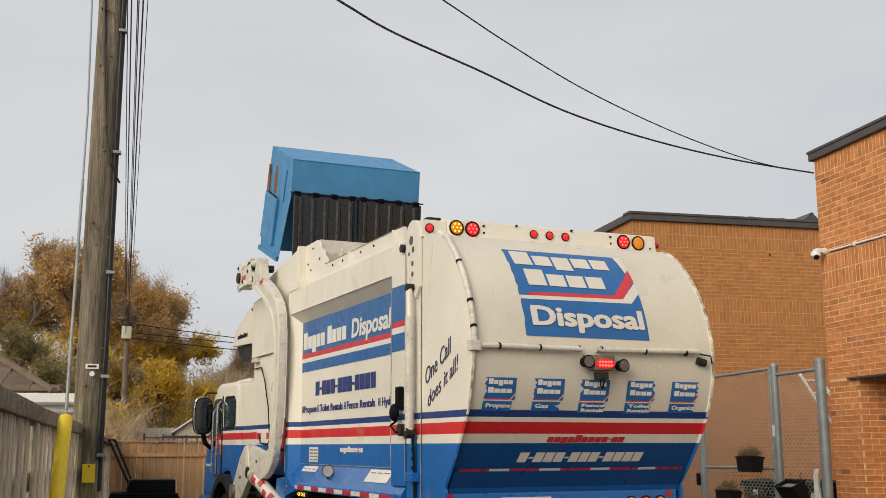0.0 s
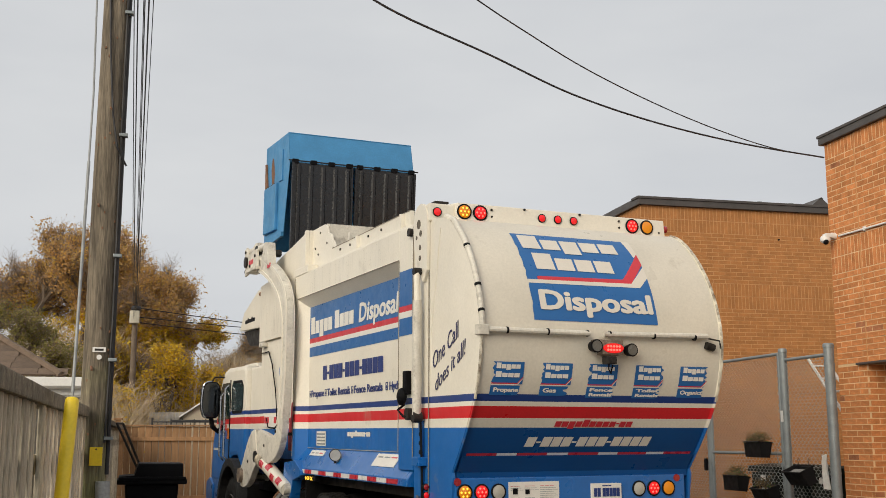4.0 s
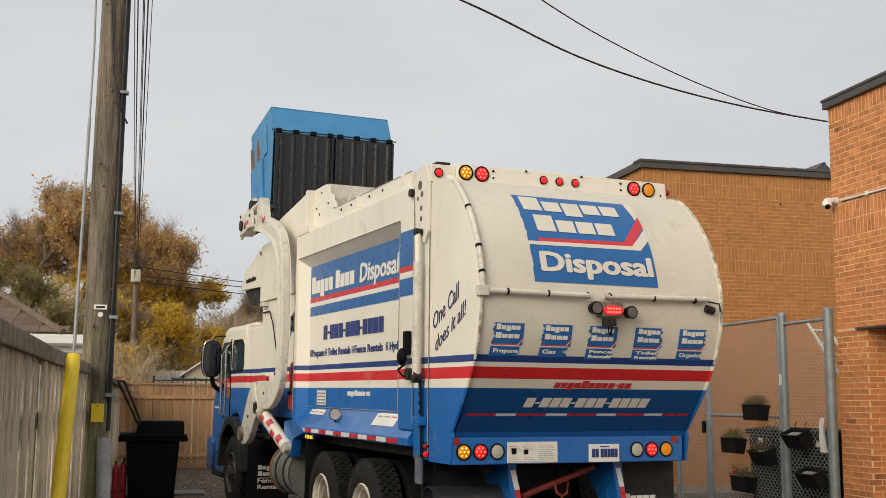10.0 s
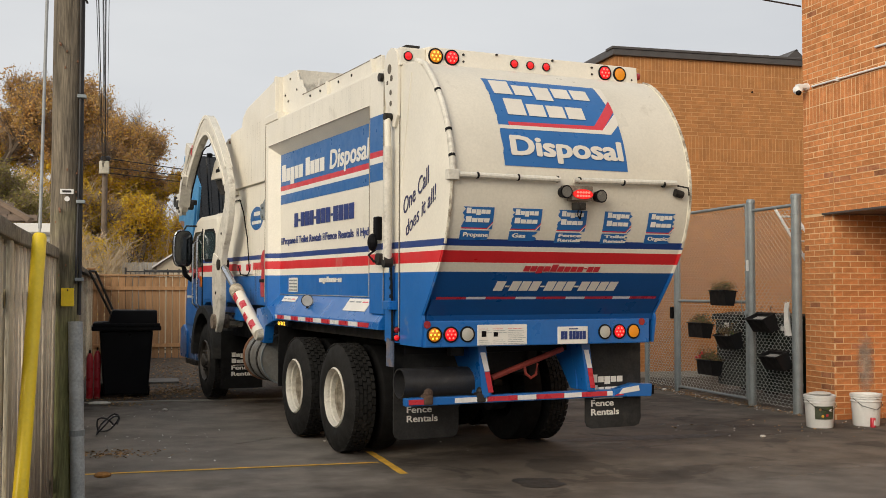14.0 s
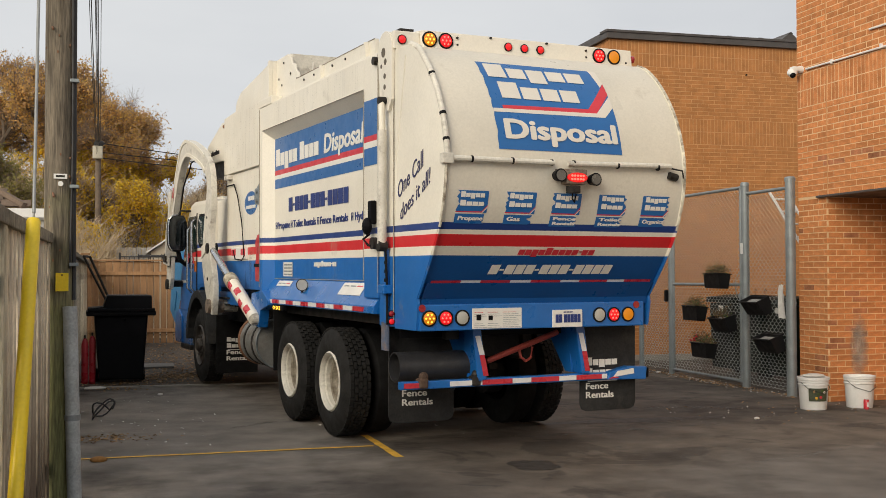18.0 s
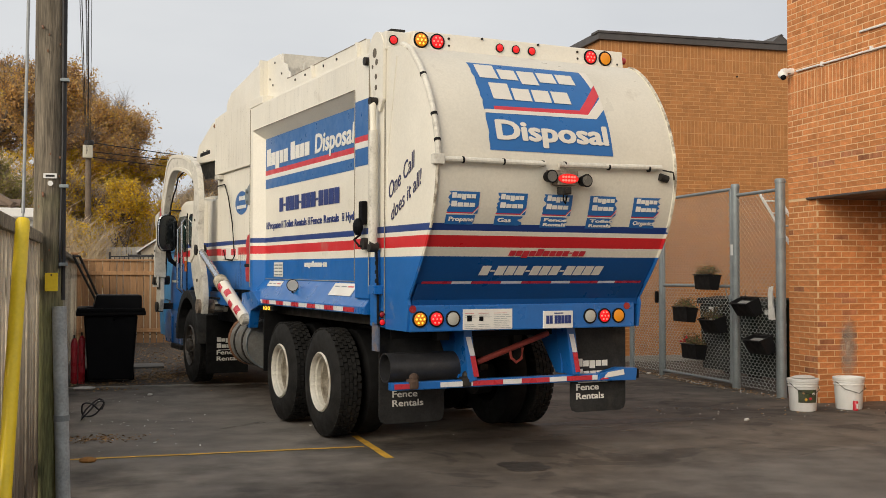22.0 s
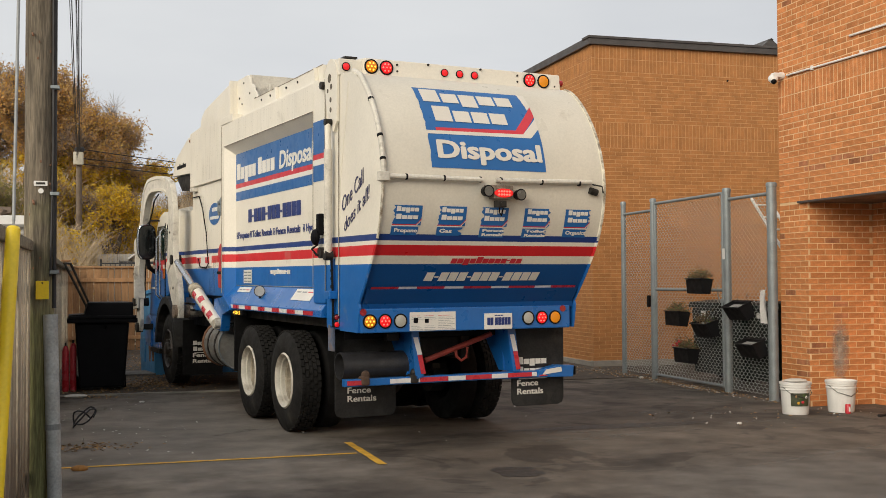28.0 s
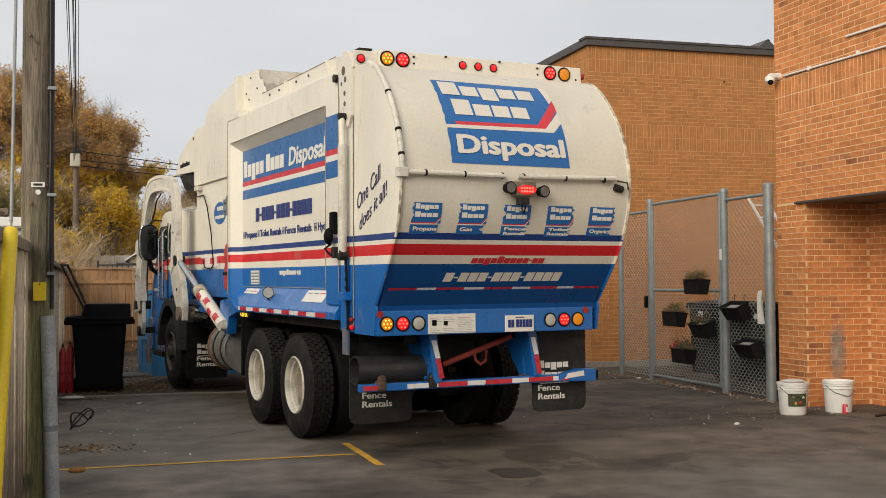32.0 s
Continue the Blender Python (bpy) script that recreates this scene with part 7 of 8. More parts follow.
cloth()
green_bin = material("dark_green_plastic", (0.005, 0.010, 0.008), 0.6, var=0.15, scale=4, bump=0.1, spec=0.12)


grey_bin = material("dark_grey_plastic", (0.022, 0.026, 0.025), 0.6, var=0.2, scale=4, bump=0.1, spec=0.2)


def cart(x, y, yaw, green_bin, label):
    c = thing("waste_cart", label, "waste bin", pose(x, y, 0, 0, 0, yaw), "carts behind the fence")
    bm = prism([(-0.28, 0.12), (0.26, 0.12), (0.33, 1.20), (-0.33, 1.20)], "y", -0.35, 0.35, 0.02)
    part("body", bm, green_bin, c)
    part("lid", prism([(-0.37, 1.21), (0.36, 1.21), (0.36, 1.27), (0.1, 1.34), (-0.37, 1.30)], "y", -0.39, 0.39, 0.015), green_bin, c)
    part("number_mark", box(-0.336, -0.333, -0.08, 0.06, 1.08, 1.16), white_plastic, c)
    for s in (-1, 1):
        part("wheel", rod((0.24, s * 0.30, 0.12), (0.24, s * 0.36, 0.12), 0.12, n=18), rubber, c)


for y, yaw, m, label in ((14.72, -3, green_bin, "black-green plastic waste cart behind the fence"), (15.58, 0, green_bin, "black-green plastic waste cart behind the fence"), (16.44, 3, grey_bin, "dark grey plastic waste cart behind the gate")):
    cart(9.58, y, yaw, m, label)


def ladder():
    l = thing("ladder", "short white aluminium ladder hung on the brick wall", "ladder", pose(9.0, 14.28, 2.88, -45, 0, 0))
    for x in (-0.14, 0.14):
        part("stile", box(x - 0.02, x + 0.02, -0.012, 0.012, -1.42, 0.0, 0.004), white_paint, l)
    for i in range(5):
        part("rung", rod((-0.14, 0, -0.15 - i * 0.27), (0.14, 0, -0.15 - i * 0.27), 0.014, n=8), white_paint, l)


ladder()


def bucket(x, y, label, extra):
    b = thing("bucket", label, "bucket", pose(x, y, 0), "buckets")
    bm = lathe([(0.155, 0.0), (0.160, 0.012), (0.182, 0.36), (0.195, 0.365), (0.197, 0.395), (0.185, 0.40), (0.178, 0.395), (0.152, 0.02), (0.002, 0.018)], 28)
    part("pail", bm, white_plastic, b, smooth=True)
    for z in (0.30, 0.335):
        part("ring", lathe([(0.178, z), (0.192, z + 0.004), (0.192, z + 0.012), (0.180, z + 0.016)], 28), white_plastic, b, smooth=True)
    part("bail", tube([(-0.19, 0, 0.345), (-0.15, -0.13, 0.26), (0, -0.21, 0.21), (0.15, -0.13, 0.26), (0.19, 0, 0.345)], 0.004, 6), steel_dark, b)
    if extra:
        c = lathe([(0.176, 0.11), (0.184, 0.27)], 28)
        bmesh.ops.delete(c, geom=[v for v in c.verts if v.co.y > -0.08 or v.co.x > 0.09], context="VERTS")
        lab = part("paper_label", c, material("dark_paper_label", (0.05, 0.06, 0.03), 0.6, var=0.4, scale=18, bump=0.1), b, "dark printed label")
        for i, (a, z, m) in enumerate(((-120, 0.23, leaf_litter), (-105, 0.20, plant_green), (-95, 0.16, tape_red), (-80, 0.22, decal_white), (-112, 0.15, yellow_paint), (-88, 0.24, plant_green))):
            part("print", ball((0.182 * math.cos(radians(a)), 0.182 * math.sin(radians(a)), z), 0.022, squash=(1, 0.25, 0.8), u=8, v=5), m, lab)
        part("lid_scrap", ball((0.02, 0.02, 0.41), 0.15, squash=(1, 0.8, 0.18), u=12, v=6), litter_white, b)
    return b


bucket(8.02, 11.98, "white plastic bucket with a dark printed label", True)
bucket(8.69, 11.99, "white plastic bucket with a stained lower half", False)


def can():
    c = thing("drink_can", "red drink can standing on the asphalt", "can", pose(8.62, 11.76, 0))
    part("can_body", lathe([(0.025, 0), (0.033, 0.008), (0.033, 0.108), (0.026, 0.122)], 20), tape_red, c, smooth=True)
    part("can_top", lathe([(0.026, 0.1221), (0.024, 0.119), (0.002, 0.1185)], 20), chrome, c, smooth=True)
    part("can_mark", box(-0.012, 0.012, -0.0345, -0.033, 0.03, 0.09), white_plastic, c)


can()


def wheelie_bin():
    b = thing("wheeled_bin", "black plastic wheeled bin beside the fence", "waste bin", pose(-0.385, 18.05, 0.012, 0, 0, 3))
    bm = prism([(-0.33, 0.06), (0.33, 0.06), (0.40, 1.05), (-0.40, 1.05)], "y", -0.36, 0.36, 0.03)
    part("body", bm, plastic_black, b)
    part("rim", box(-0.52, 0.52, -0.44, 0.44, 1.05, 1.125, 0.02), plastic_black, b)
    bm = prism([(-0.28, 1.125), (0.46, 1.125), (0.455, 1.352), (0.44, 1.365), (-0.20, 1.37), (-0.215, 1.355)], "y", -0.40, 0.40, 0.02)
    part("lid", bm, plastic_black, b)
    part("lid_edge", box(-0.50, 0.50, -0.46, -0.42, 1.12, 1.165, 0.01), plastic_black, b)
    part("lid_flap", prism([(-0.50, 1.125), (-0.27, 1.125), (-0.25, 1.19), (-0.49, 1.175)], "y", -0.40, 0.40, 0.008), plastic_black, b)
    part("handle", rod((-0.3, 0.46, 1.0), (0.3, 0.46, 1.0), 0.02, n=10), plastic_black, b)
    part("badge", ball((0.05, -0.37, 0.98), 0.02, u=8, v=5), plastic_black, b)
    for s in (-1, 1):
        part("wheel", rod((s * 0.30, 0.25, 0.10), (s * 0.38, 0.25, 0.10), 0.10, n=18), rubber, b)
    p = thing("hand_truck", "dark steel hand truck standing behind the bin", "hand truck", pose(0, 18.55, 0.012))
    for y, line in ((-0.15, ((-0.56, 0.0), (-0.60, 1.22), (-0.64, 1.32), (-0.965, 1.985))), (0.02, ((-0.53, 0.0), (-0.57, 1.24), (-0.60, 1.35), (-0.88, 1.985)))):
        part("upright", tube([(x, y, z) for x, z in line], 0.019, 8), steel_dark, p, smooth=True)
    part("grip", rod((-0.965, -0.15, 1.98), (-0.88, 0.02, 1.98), 0.018, n=8), steel_dark, p)
    part("cross_bar", rod((-0.585, -0.15, 0.8), (-0.555, 0.02, 0.8), 0.014, n=8), steel_dark, p)
    for x, hh in ((-0.91, 0.70), (-0.80, 0.74)):
        r = thing("red_cylinder", "red painted steel cylinder standing beside the bin", "cylinder", pose(x, 17.85, 0.012), "red cylinders")
        part("shell", lathe([(0.045, 0), (0.052, 0.02), (0.052, hh - 0.08), (0.035, hh - 0.03), (0.02, hh)], 18), tape_red, r, smooth=True)
        part("valve", rod((0, 0, hh), (0, 0, hh + 0.05), 0.014, n=8), steel_dark, r)


wheelie_bin()

# ---- the utility pole, its guy wire and cables ----
POLE = (-0.585, 8.2)


def utility_pole():
    p = thing("utility_pole", "weathered wooden utility pole with cables strapped on", "utility pole", pose(*POLE, 0))
    bm = bmesh.new()
    rings, n = [], 22
    for k in range(60):
        z = k * 0.16
        r = 0.106 - 0.0022 * z / 1.0
        rings.append([bm.verts.new(((r + 0.004 * noise.noise(Vector((3 * math.cos(2 * math.pi * i / n), 3 * math.sin(2 * math.pi * i / n), z * 0.7)))) * math.cos(2 * math.pi * i / n) + 0.004 * z * 0.6 - 0.012,
                                    (r + 0.004 * noise.noise(Vector((i * 0.9, z * 0.5, 5)))) * math.sin(2 * math.pi * i / n), z)) for i in range(n)])
    for a, b in zip(rings, rings[1:]):
        for i in range(n):
            bm.faces.new((a[i], a[(i + 1) % n], b[(i + 1) % n], b[i]))
    bm.faces.new(rings[-1])
    part("shaft", bm, wood_pole, p, smooth=True)
    part("cable", tube([(0.095, -0.03, 1.5), (0.095, -0.03, 4.0), (0.10, -0.03, 6.5), (0.10, -0.02, 8.5)], 0.017, 8), cable_black, p, smooth=True)
    part("cable", tube([(0.075, -0.08, 1.72), (0.09, -0.07, 2.6), (0.085, -0.075, 4.2), (0.09, -0.06, 7.5)], 0.009, 6), cable_black, p, smooth=True)
    part("cable", tube([(-0.06, -0.09, 5.4), (-0.02, -0.115, 4.6), (0.02, -0.115, 4.1), (0.06, -0.10, 3.85), (0.13, -0.06, 3.72)], 0.008, 6), cable_black, p, smooth=True)
    pipe = part("conduit", rod((0.118, -0.11, 0), (0.078, -0.11, 1.455), 0.049, n=18), material("dull_galvanised_guard", (0.36, 0.39, 0.40), 0.55, 0.1, var=0.25, scale=5, bump=0.15, dirt=(0.18, 0.18, 0.17), dirt_amount=0.5, dirt_scale=7), p, "grey steel cable guard", smooth=True)
    part("collar", rod((0.100, -0.11, 0.66), (0.099, -0.11, 0.70), 0.054, n=18), steel_grey, pipe)
    for z in (1.75, 2.3, 3.05, 3.95, 4.9, 5.8):
        part("clip", box(0.07, 0.13, -0.09, -0.03, z - 0.012, z + 0.012, 0.004), steel_grey, p)
    tag = part("yellow_tag", box(-0.018, 0.068, -0.118, -0.112, 1.562, 1.69, 0.002), yellow_plastic, p, "yellow tag nailed on the pole")
    part("nail", ball((0.025, -0.12, 1.675), 0.006), steel_dark, tag)
    plate = part("number_tag", box(-0.035, 0.055, -0.112, -0.108, 2.35, 2.385, 0.001), white_paint, p, "small white number tag")
    part("print", box(-0.02, 0.04, -0.1135, -0.112, 2.36, 2.375), steel_dark, plate)
    part("washer", rod((0.012, -0.105, 2.315), (0.012, -0.113, 2.315), 0.018, n=14), white_paint, p)
    rnd = random.Random(21)
    for i in range(46):
        a, z = rnd.uniform(3.6, 6.0), rnd.uniform(1.2, 6.8)
        c = (0.100 * math.cos(a), 0.100 * math.sin(a), z)
        part("staple", box(c[0] - 0.005, c[0] + 0.005, c[1] - 0.006, c[1] + 0.004, z - 0.008, z + 0.008), rust, p)
    for z, x in ((2.25, -0.04), (3.42, -0.05), (4.15, 0.0), (5.05, -0.02)):
        part("step_bolt", rod((x, -0.09, z), (x + 0.01, -0.16, z - 0.03), 0.008, n=6), rust, p)
    part("insulator", lathe([(0.02, 0), (0.045, 0.02), (0.045, 0.06), (0.025, 0.09)], 14, m=Matrix.Translation((-0.16, -0.05, 5.15))), white_plastic, p, smooth=True)


utility_pole()


wire_grey = material("dull_wire", (0.26, 0.27, 0.27), 0.6, 0.2, var=0.15, scale=8)


def guy():
    g = thing("guy_wire", "steel guy wire with a yellow plastic guard", "guy wire", pose(0, 0, 0))
    base, top = Vector((-0.550, 4.85, 0)), Vector((-0.504, 5.483, 1.93))
    d = (top - base).normalized()
    part("guard", lathe([(0.030, 0), (0.033, 0.02), (0.033, 2.02), (0.028, 2.035), (0.012, 2.035)], 18, m=Matrix.Translation(base) @ d.to_track_quat("Z", "Y").to_matrix().to_4x4()), yellow_plastic, g, "yellow plastic guy guard", smooth=True)
    part("wire", tube([base, top, (-0.535, 6.08, 3.62), (-0.585, 6.52, 4.48), (-0.64, 7.2, 6.2), (-0.60, 8.1, 8.6)], 0.0055, 8), wire_grey, g, smooth=True)
    part("rod_sleeve", rod(top + (Vector((-0.535, 6.08, 3.62)) - top) * 0.02, top + (Vector((-0.535, 6.08, 3.62)) - top) * 0.75, 0.008, n=8), wire_grey, g)


guy()


def span_wire(name, label, points, r, sag=0.0, n=18):
    a, b = Vector(points[0]), Vector(points[-1])
    pts = smooth_line(points, 8) if len(points) > 2 else [a + (b - a) * i / n - Vector((0, 0, sag * 4 * (i / n) * (1 - i / n))) for i in range(n + 1)]
    ob = part(name, tube(pts, r, 6), cable_black, smooth=True)
    tagged(ob, label, "wire", group="overhead wires")


# two service wires to the corner of the brick building
HOOK = (8.60, 13.17, 5.60)
span_wire("overhead_wire", "black service wire running to the brick wall", [(-0.16, 7.31, 5.59), (1.25, 8.87, 5.63), (1.90, 9.58, 5.66), (3.00, 10.55, 5.72), (4.26, 11.41, 5.64), (5.65, 12.14, 5.60), (7.14, 12.74, 5.59), HOOK], 0.011)
span_wire("overhead_wire", "black service wire running to the brick wall", [(0.28, 6.60, 5.51), (2.17, 8.69, 5.63), (3.03, 9.63, 5.68), (4.28, 10.74, 5.66), (5.89, 11.84, 5.60), (7.43, 12.67, 5.555), HOOK], 0.007)
FARPOLE = (-1.27, 31.0)


def far_pole():
    p = thing("utility_pole", "thin grey utility pole far down the alley", "utility pole", pose(*FARPOLE, 0))
    part("shaft", rod((0, 0, 0), (0.0, 0, 5.30), 0.09, 0.075, n=14), bark, p, smooth=True)
    part("bracket", box(-0.14, 0.12, -0.24, -0.08, 4.85, 5.2, 0.03), material("pale_terminal_box", (0.5, 0.47, 0.38), 0.6), p)
    part("coil", lathe([(0.10, 0), (0.13, 0.03), (0.13, 0.10), (0.10, 0.13)], 14, m=Matrix.Translation((0.02, -0.14, 5.2))), cable_black, p, smooth=True)


far_pole()
for i, (x0, zz, sg, r) in enumerate(((-0.56, 7.6, 0.30, 0.006), (-0.50, 7.3, 0.5, 0.008), (-0.44, 7.9, 0.2, 0.006), (-0.36, 7.0, 0.45, 0.009), (-0.41, 6.8, 0.62, 0.006), (-0.31, 7.2, 0.25, 0.005))):
    span_wire("overhead_wire", "black cable slung between the poles", [(x0, 8.25, zz), (FARPOLE[0] - 0.05 + 0.02 * i, 31.0, 4.95 + 0.08 * i)], r, sg)
for i, z in enumerate((5.05, 4.9, 5.3)):
    span_wire("overhead_wire", "thin black service wire behind the truck", [(FARPOLE[0], 31.0, z), (16.0, 39.0, z + 0.3 - i * 0.3)], 0.013, 0.25)


# ---- house roof behind the fence, trees, sheds ----
def house():
    h = thing("house", "low house with a brown shingled hip roof behind the fence", "house", pose(0, 0, 0))
    part("wall", box(-9.0, -1.75, 14.1, 20, 0, 2.40), material("beige_siding", (0.42, 0.38, 0.32), 0.8, var=0.1), h)
    ex, ey, ez, s = -1.12, 13.5, 2.47, 0.60
    bm = bmesh.new()
    rx = ex - 0.24
    a, b, c, d = (rx, ey, ez), (-9.5, ey, ez), (-9.5, ey + 3.6, ez + 3.6 * s), (rx - 3.6, ey + 3.6, ez + 3.6 * s)
    e = (rx, ey + 7.2, ez)
    for quad in ((a, b, c, d), (a, d, e)):
        bm.faces.new([bm.verts.new(p) for p in quad])
    r = part("roof", bm, shingle, h, "brown asphalt-shingled roof")
    mesh_ = mesh_of("shingle", box(-0.165, 0.165, -0.0, 0.15, 0.0, 0.010), shingle)
    slope = math.degrees(math.atan(s))
    for row in range(12):
        off = row * 0.145
        x1 = rx - off - 0.1
        k = 0
        while k * 0.336 < 2.6:
            ob = new("shingle", mesh_)
            ob.parent = r
            ob.matrix_basis = pose(x1 - k * 0.336 - (0.17 if row % 2 else 0), ey + off * math.cos(radians(slope)) * 1.0, ez + off * math.sin(radians(slope)) + 0.012, slope, 0, 0)
            k += 1
    part("gutter", prism([(ey - 0.14, ez - 0.02), (ey - 0.14, ez - 0.12), (ey - 0.10, ez - 0.15), (ey - 0.01, ez - 0.15), (ey - 0.01, ez - 0.02)], "x", -9.5, ex + 0.03, 0.006), white_paint, h, "white eaves gutter")
    part("fascia", box(-9.5, ex, ey, ey + 0.03, ez - 0.22, ez - 0.01), white_paint, h)
    part("soffit", box(-9.5, ex, ey + 0.03, 14.1, ez - 0.24, ez - 0.21), white_paint, h)
    part("ridge_cap", tube([(rx, ey, ez + 0.01), (rx - 3.6, ey + 3.6, ez + 3.6 * s + 0.01)], 0.05, 6), shingle, h)


house()


def leaf_mat(name, stops):
    def base(N, L):
        g = N.new("ShaderNodeNewGeometry")
        r = N.new("ShaderNodeValToRGB")
        e = r.color_ramp.elements
        e[0].position, e[0].color = 0, (*stops[0], 1)
        e[1].position, e[1].color = 1, (*stops[-1], 1)
        for i, c in enumerate(stops[1:-1]):
            x = e.new((i + 1) / (len(stops) - 1))
            x.color = (*c, 1)
        L.new(g.outputs["Random Per Island"], r.inputs[0])
        return r.outputs[0]
    m = material(name, base, 0.8, var=0.15, scale=2, bump=0.05)
    # thin leaves let light through
    N, L = m.node_tree.nodes, m.node_tree.links
    p, out = N["Principled BSDF"], N["Material Output"]
    thin = N.new("ShaderNodeBsdfTranslucent")
    L.new(p.inputs["Base Color"].links[0].from_socket, thin.inputs["Color"])
    mix = N.new("ShaderNodeMixShader")
    mix.inputs["Fac"].default_value = 0.45
    L.new(p.outputs[0], mix.inputs[1])
    L.new(thin.outputs[0], mix.inputs[2])
    L.new(mix.outputs[0], out.inputs["Surface"])
    return m


leaf_rust = leaf_mat("rust_brown_leaf", [(0.44, 0.29, 0.16), (0.56, 0.33, 0.12), (0.66, 0.39, 0.10), (0.50, 0.33, 0.17), (0.72, 0.49, 0.09)])
leaf_gold = leaf_mat("golden_leaf", [(0.66, 0.42, 0.03), (0.80, 0.56, 0.035), (0.54, 0.34, 0.035), (0.68, 0.51, 0.07)])
leaf_olive = leaf_mat("olive_leaf", [(0.20, 0.19, 0.06), (0.30, 0.27, 0.09), (0.40, 0.33, 0.10), (0.18, 0.16, 0.06)])
twig = material("brown_twig", (0.28, 0.21, 0.15), 0.9, var=0.3, scale=5, bump=0.2)


def tree(x, y, height, spread, seed, leaf, leaves, leaf_size, label, low=0.25, twigs=2600, second=None):
    rnd = random.Random(seed)
    t = thing("tree", label, "tree", pose(x, y, 0), "trees")
    bm = bmesh.new()
    tips = []

    def grow(p, d, length, r, level):
        q = p + d * length
        mid = (p + q) / 2 + Vector((rnd.gauss(0, 0.05), rnd.gauss(0, 0.05), 0)) * length
        tube([p, mid, q], [r, r * 0.8, r * 0.6], 6 if level < 2 else 4, bm)
        tips.append((mid, level))
        if level >= 4:
            tips.append((q, level))
            return
        for _ in range(rnd.choice((2, 3, 3)) if level else 4):
            nd = (d + Vector((rnd.gauss(0, 0.55), rnd.gauss(0, 0.55), rnd.gauss(0.12, 0.3)))).normalized()
            grow(q, nd, length * rnd.uniform(0.62, 0.86), r * 0.58, level + 1)

    grow(Vector((0, 0, 0)), Vector((rnd.gauss(0, 0.05), 0, 1)).normalized(), height * low, height * 0.02, 0)
    part("trunk", bm, bark, t, smooth=True)
    ends = [p for p, l in tips if l >= 3]
    top = max(p.z for p in ends)
    ext = max(max(abs(p.x), abs(p.y)) for p in ends)
    kz, kx = height / top, spread / ext
    for v in t.children[0].data.vertices:
        v.co = Vector((v.co.x * kx, v.co.y * kx, v.co.z * kz))
    ends = [Vector((p.x * kx, p.y * kx, p.z * kz)) for p in ends]
    verts, faces, spots = [], [], []
    for _ in range(int(twigs * 2.2)):
        p = rnd.choice(ends) + Vector((rnd.gauss(0, 0.1), rnd.gauss(0, 0.1), rnd.gauss(0, 0.1)))
        out = Vector((p.x, p.y, (p.z - height * 0.45) * 0.8))
        d = (Vector((rnd.gauss(0, 0.6), rnd.gauss(0, 0.6), rnd.gauss(0.3, 0.5))).normalized() + out.normalized() * 0.55).normalized() * rnd.uniform(0.25, 0.85) * height / 9
        mid = p + d * 0.5 + Vector((rnd.gauss(0, 0.05), rnd.gauss(0, 0.05), rnd.gauss(0.02, 0.05)))
        w = d.orthogonal().normalized() * rnd.choice((0.004, 0.005, 0.008))
        k = len(verts)
        verts += [tuple(p - w), tuple(p + w), tuple(mid + w * 0.7), tuple(mid - w * 0.7), tuple(p + d)]
        faces += [(k, k + 1, k + 2, k + 3), (k + 3, k + 2, k + 4)]
        spots.append((p, mid, p + d))
    me = bpy.data.meshes.new("twig")
    me.from_pydata(verts, [], faces)
    me.materials.append(twig)
    ob = new("twig", me)
    ob.parent = t
    tagged(ob, "bare brown twigs", kind="stuff")
    leafy = [q for q in spots if noise.noise(q[1] * 0.9) > -0.22]
    for m, share, nm in ((leaf, 0.85, "crown"), (second, 0.8, "lower_crown")):
        if m is None:
            continue
        verts, faces = [], []
        pick = leafy if nm == "crown" else [q for q in leafy if q[1].z < height * 0.70 + height * 0.12 * noise.noise(q[1] * 0.6)]
        for _ in range(int(leaves * share * 3.0)):
            q0, q1, q2 = rnd.choice(pick)
            f = rnd.random()
            c = (q0.lerp(q1, f * 2) if f < 0.5 else q1.lerp(q2, f * 2 - 1)) + Vector((rnd.gauss(0, 0.04), rnd.gauss(0, 0.04), rnd.gauss(-0.02, 0.05)))
            s, a = leaf_size * 0.84 * rnd.uniform(0.5, 1.3), rnd.uniform(0, 6.28)
            u = Vector((math.cos(a), math.sin(a), rnd.gauss(0, 0.7))).normalized() * s
            w = u.cross(Vector((rnd.gauss(0, 1), rnd.gauss(0, 1), rnd.gauss(0, 1)))).normalized() * s * 0.6
            k = len(verts)
            verts += [tuple(c - u), tuple(c + w), tuple(c + u), tuple(c - w)]
            faces.append((k, k + 1, k + 2, k + 3))
        me = bpy.data.meshes.new(nm)
        me.from_pydata(verts, [], faces)
        me.materials.append(m)
        ob = new(nm, me)
        ob.parent = t
        tagged(ob, kind="stuff")
    return t


tree(-3.0, 37.5, 7.8, 3.3, 3, leaf_rust, 17000, 0.058, "autumn tree with rust-brown thinning leaves", 0.16, 7000, leaf_gold)
tree(-6.2, 39.0, 8.5, 3.6, 8, leaf_rust, 15000, 0.058, "autumn tree with brown and golden leaves", 0.16, 7000, leaf_gold)
tree(-1.3, 40.0, 8.7, 3.1, 15, leaf_rust, 16000, 0.058, "slender rust-coloured autumn tree", 0.16, 5000, leaf_gold)
tree(-0.3, 33.5, 4.3, 1.5, 5, leaf_gold, 8000, 0.05, "small tree with bright yellow leaves", 0.10, 2500)
tree(-2.0, 32.5, 4.4, 1.9, 6, leaf_gold, 6000, 0.05, "yellow-leaved shrub behind the fence", 0.08, 4600, leaf_olive)
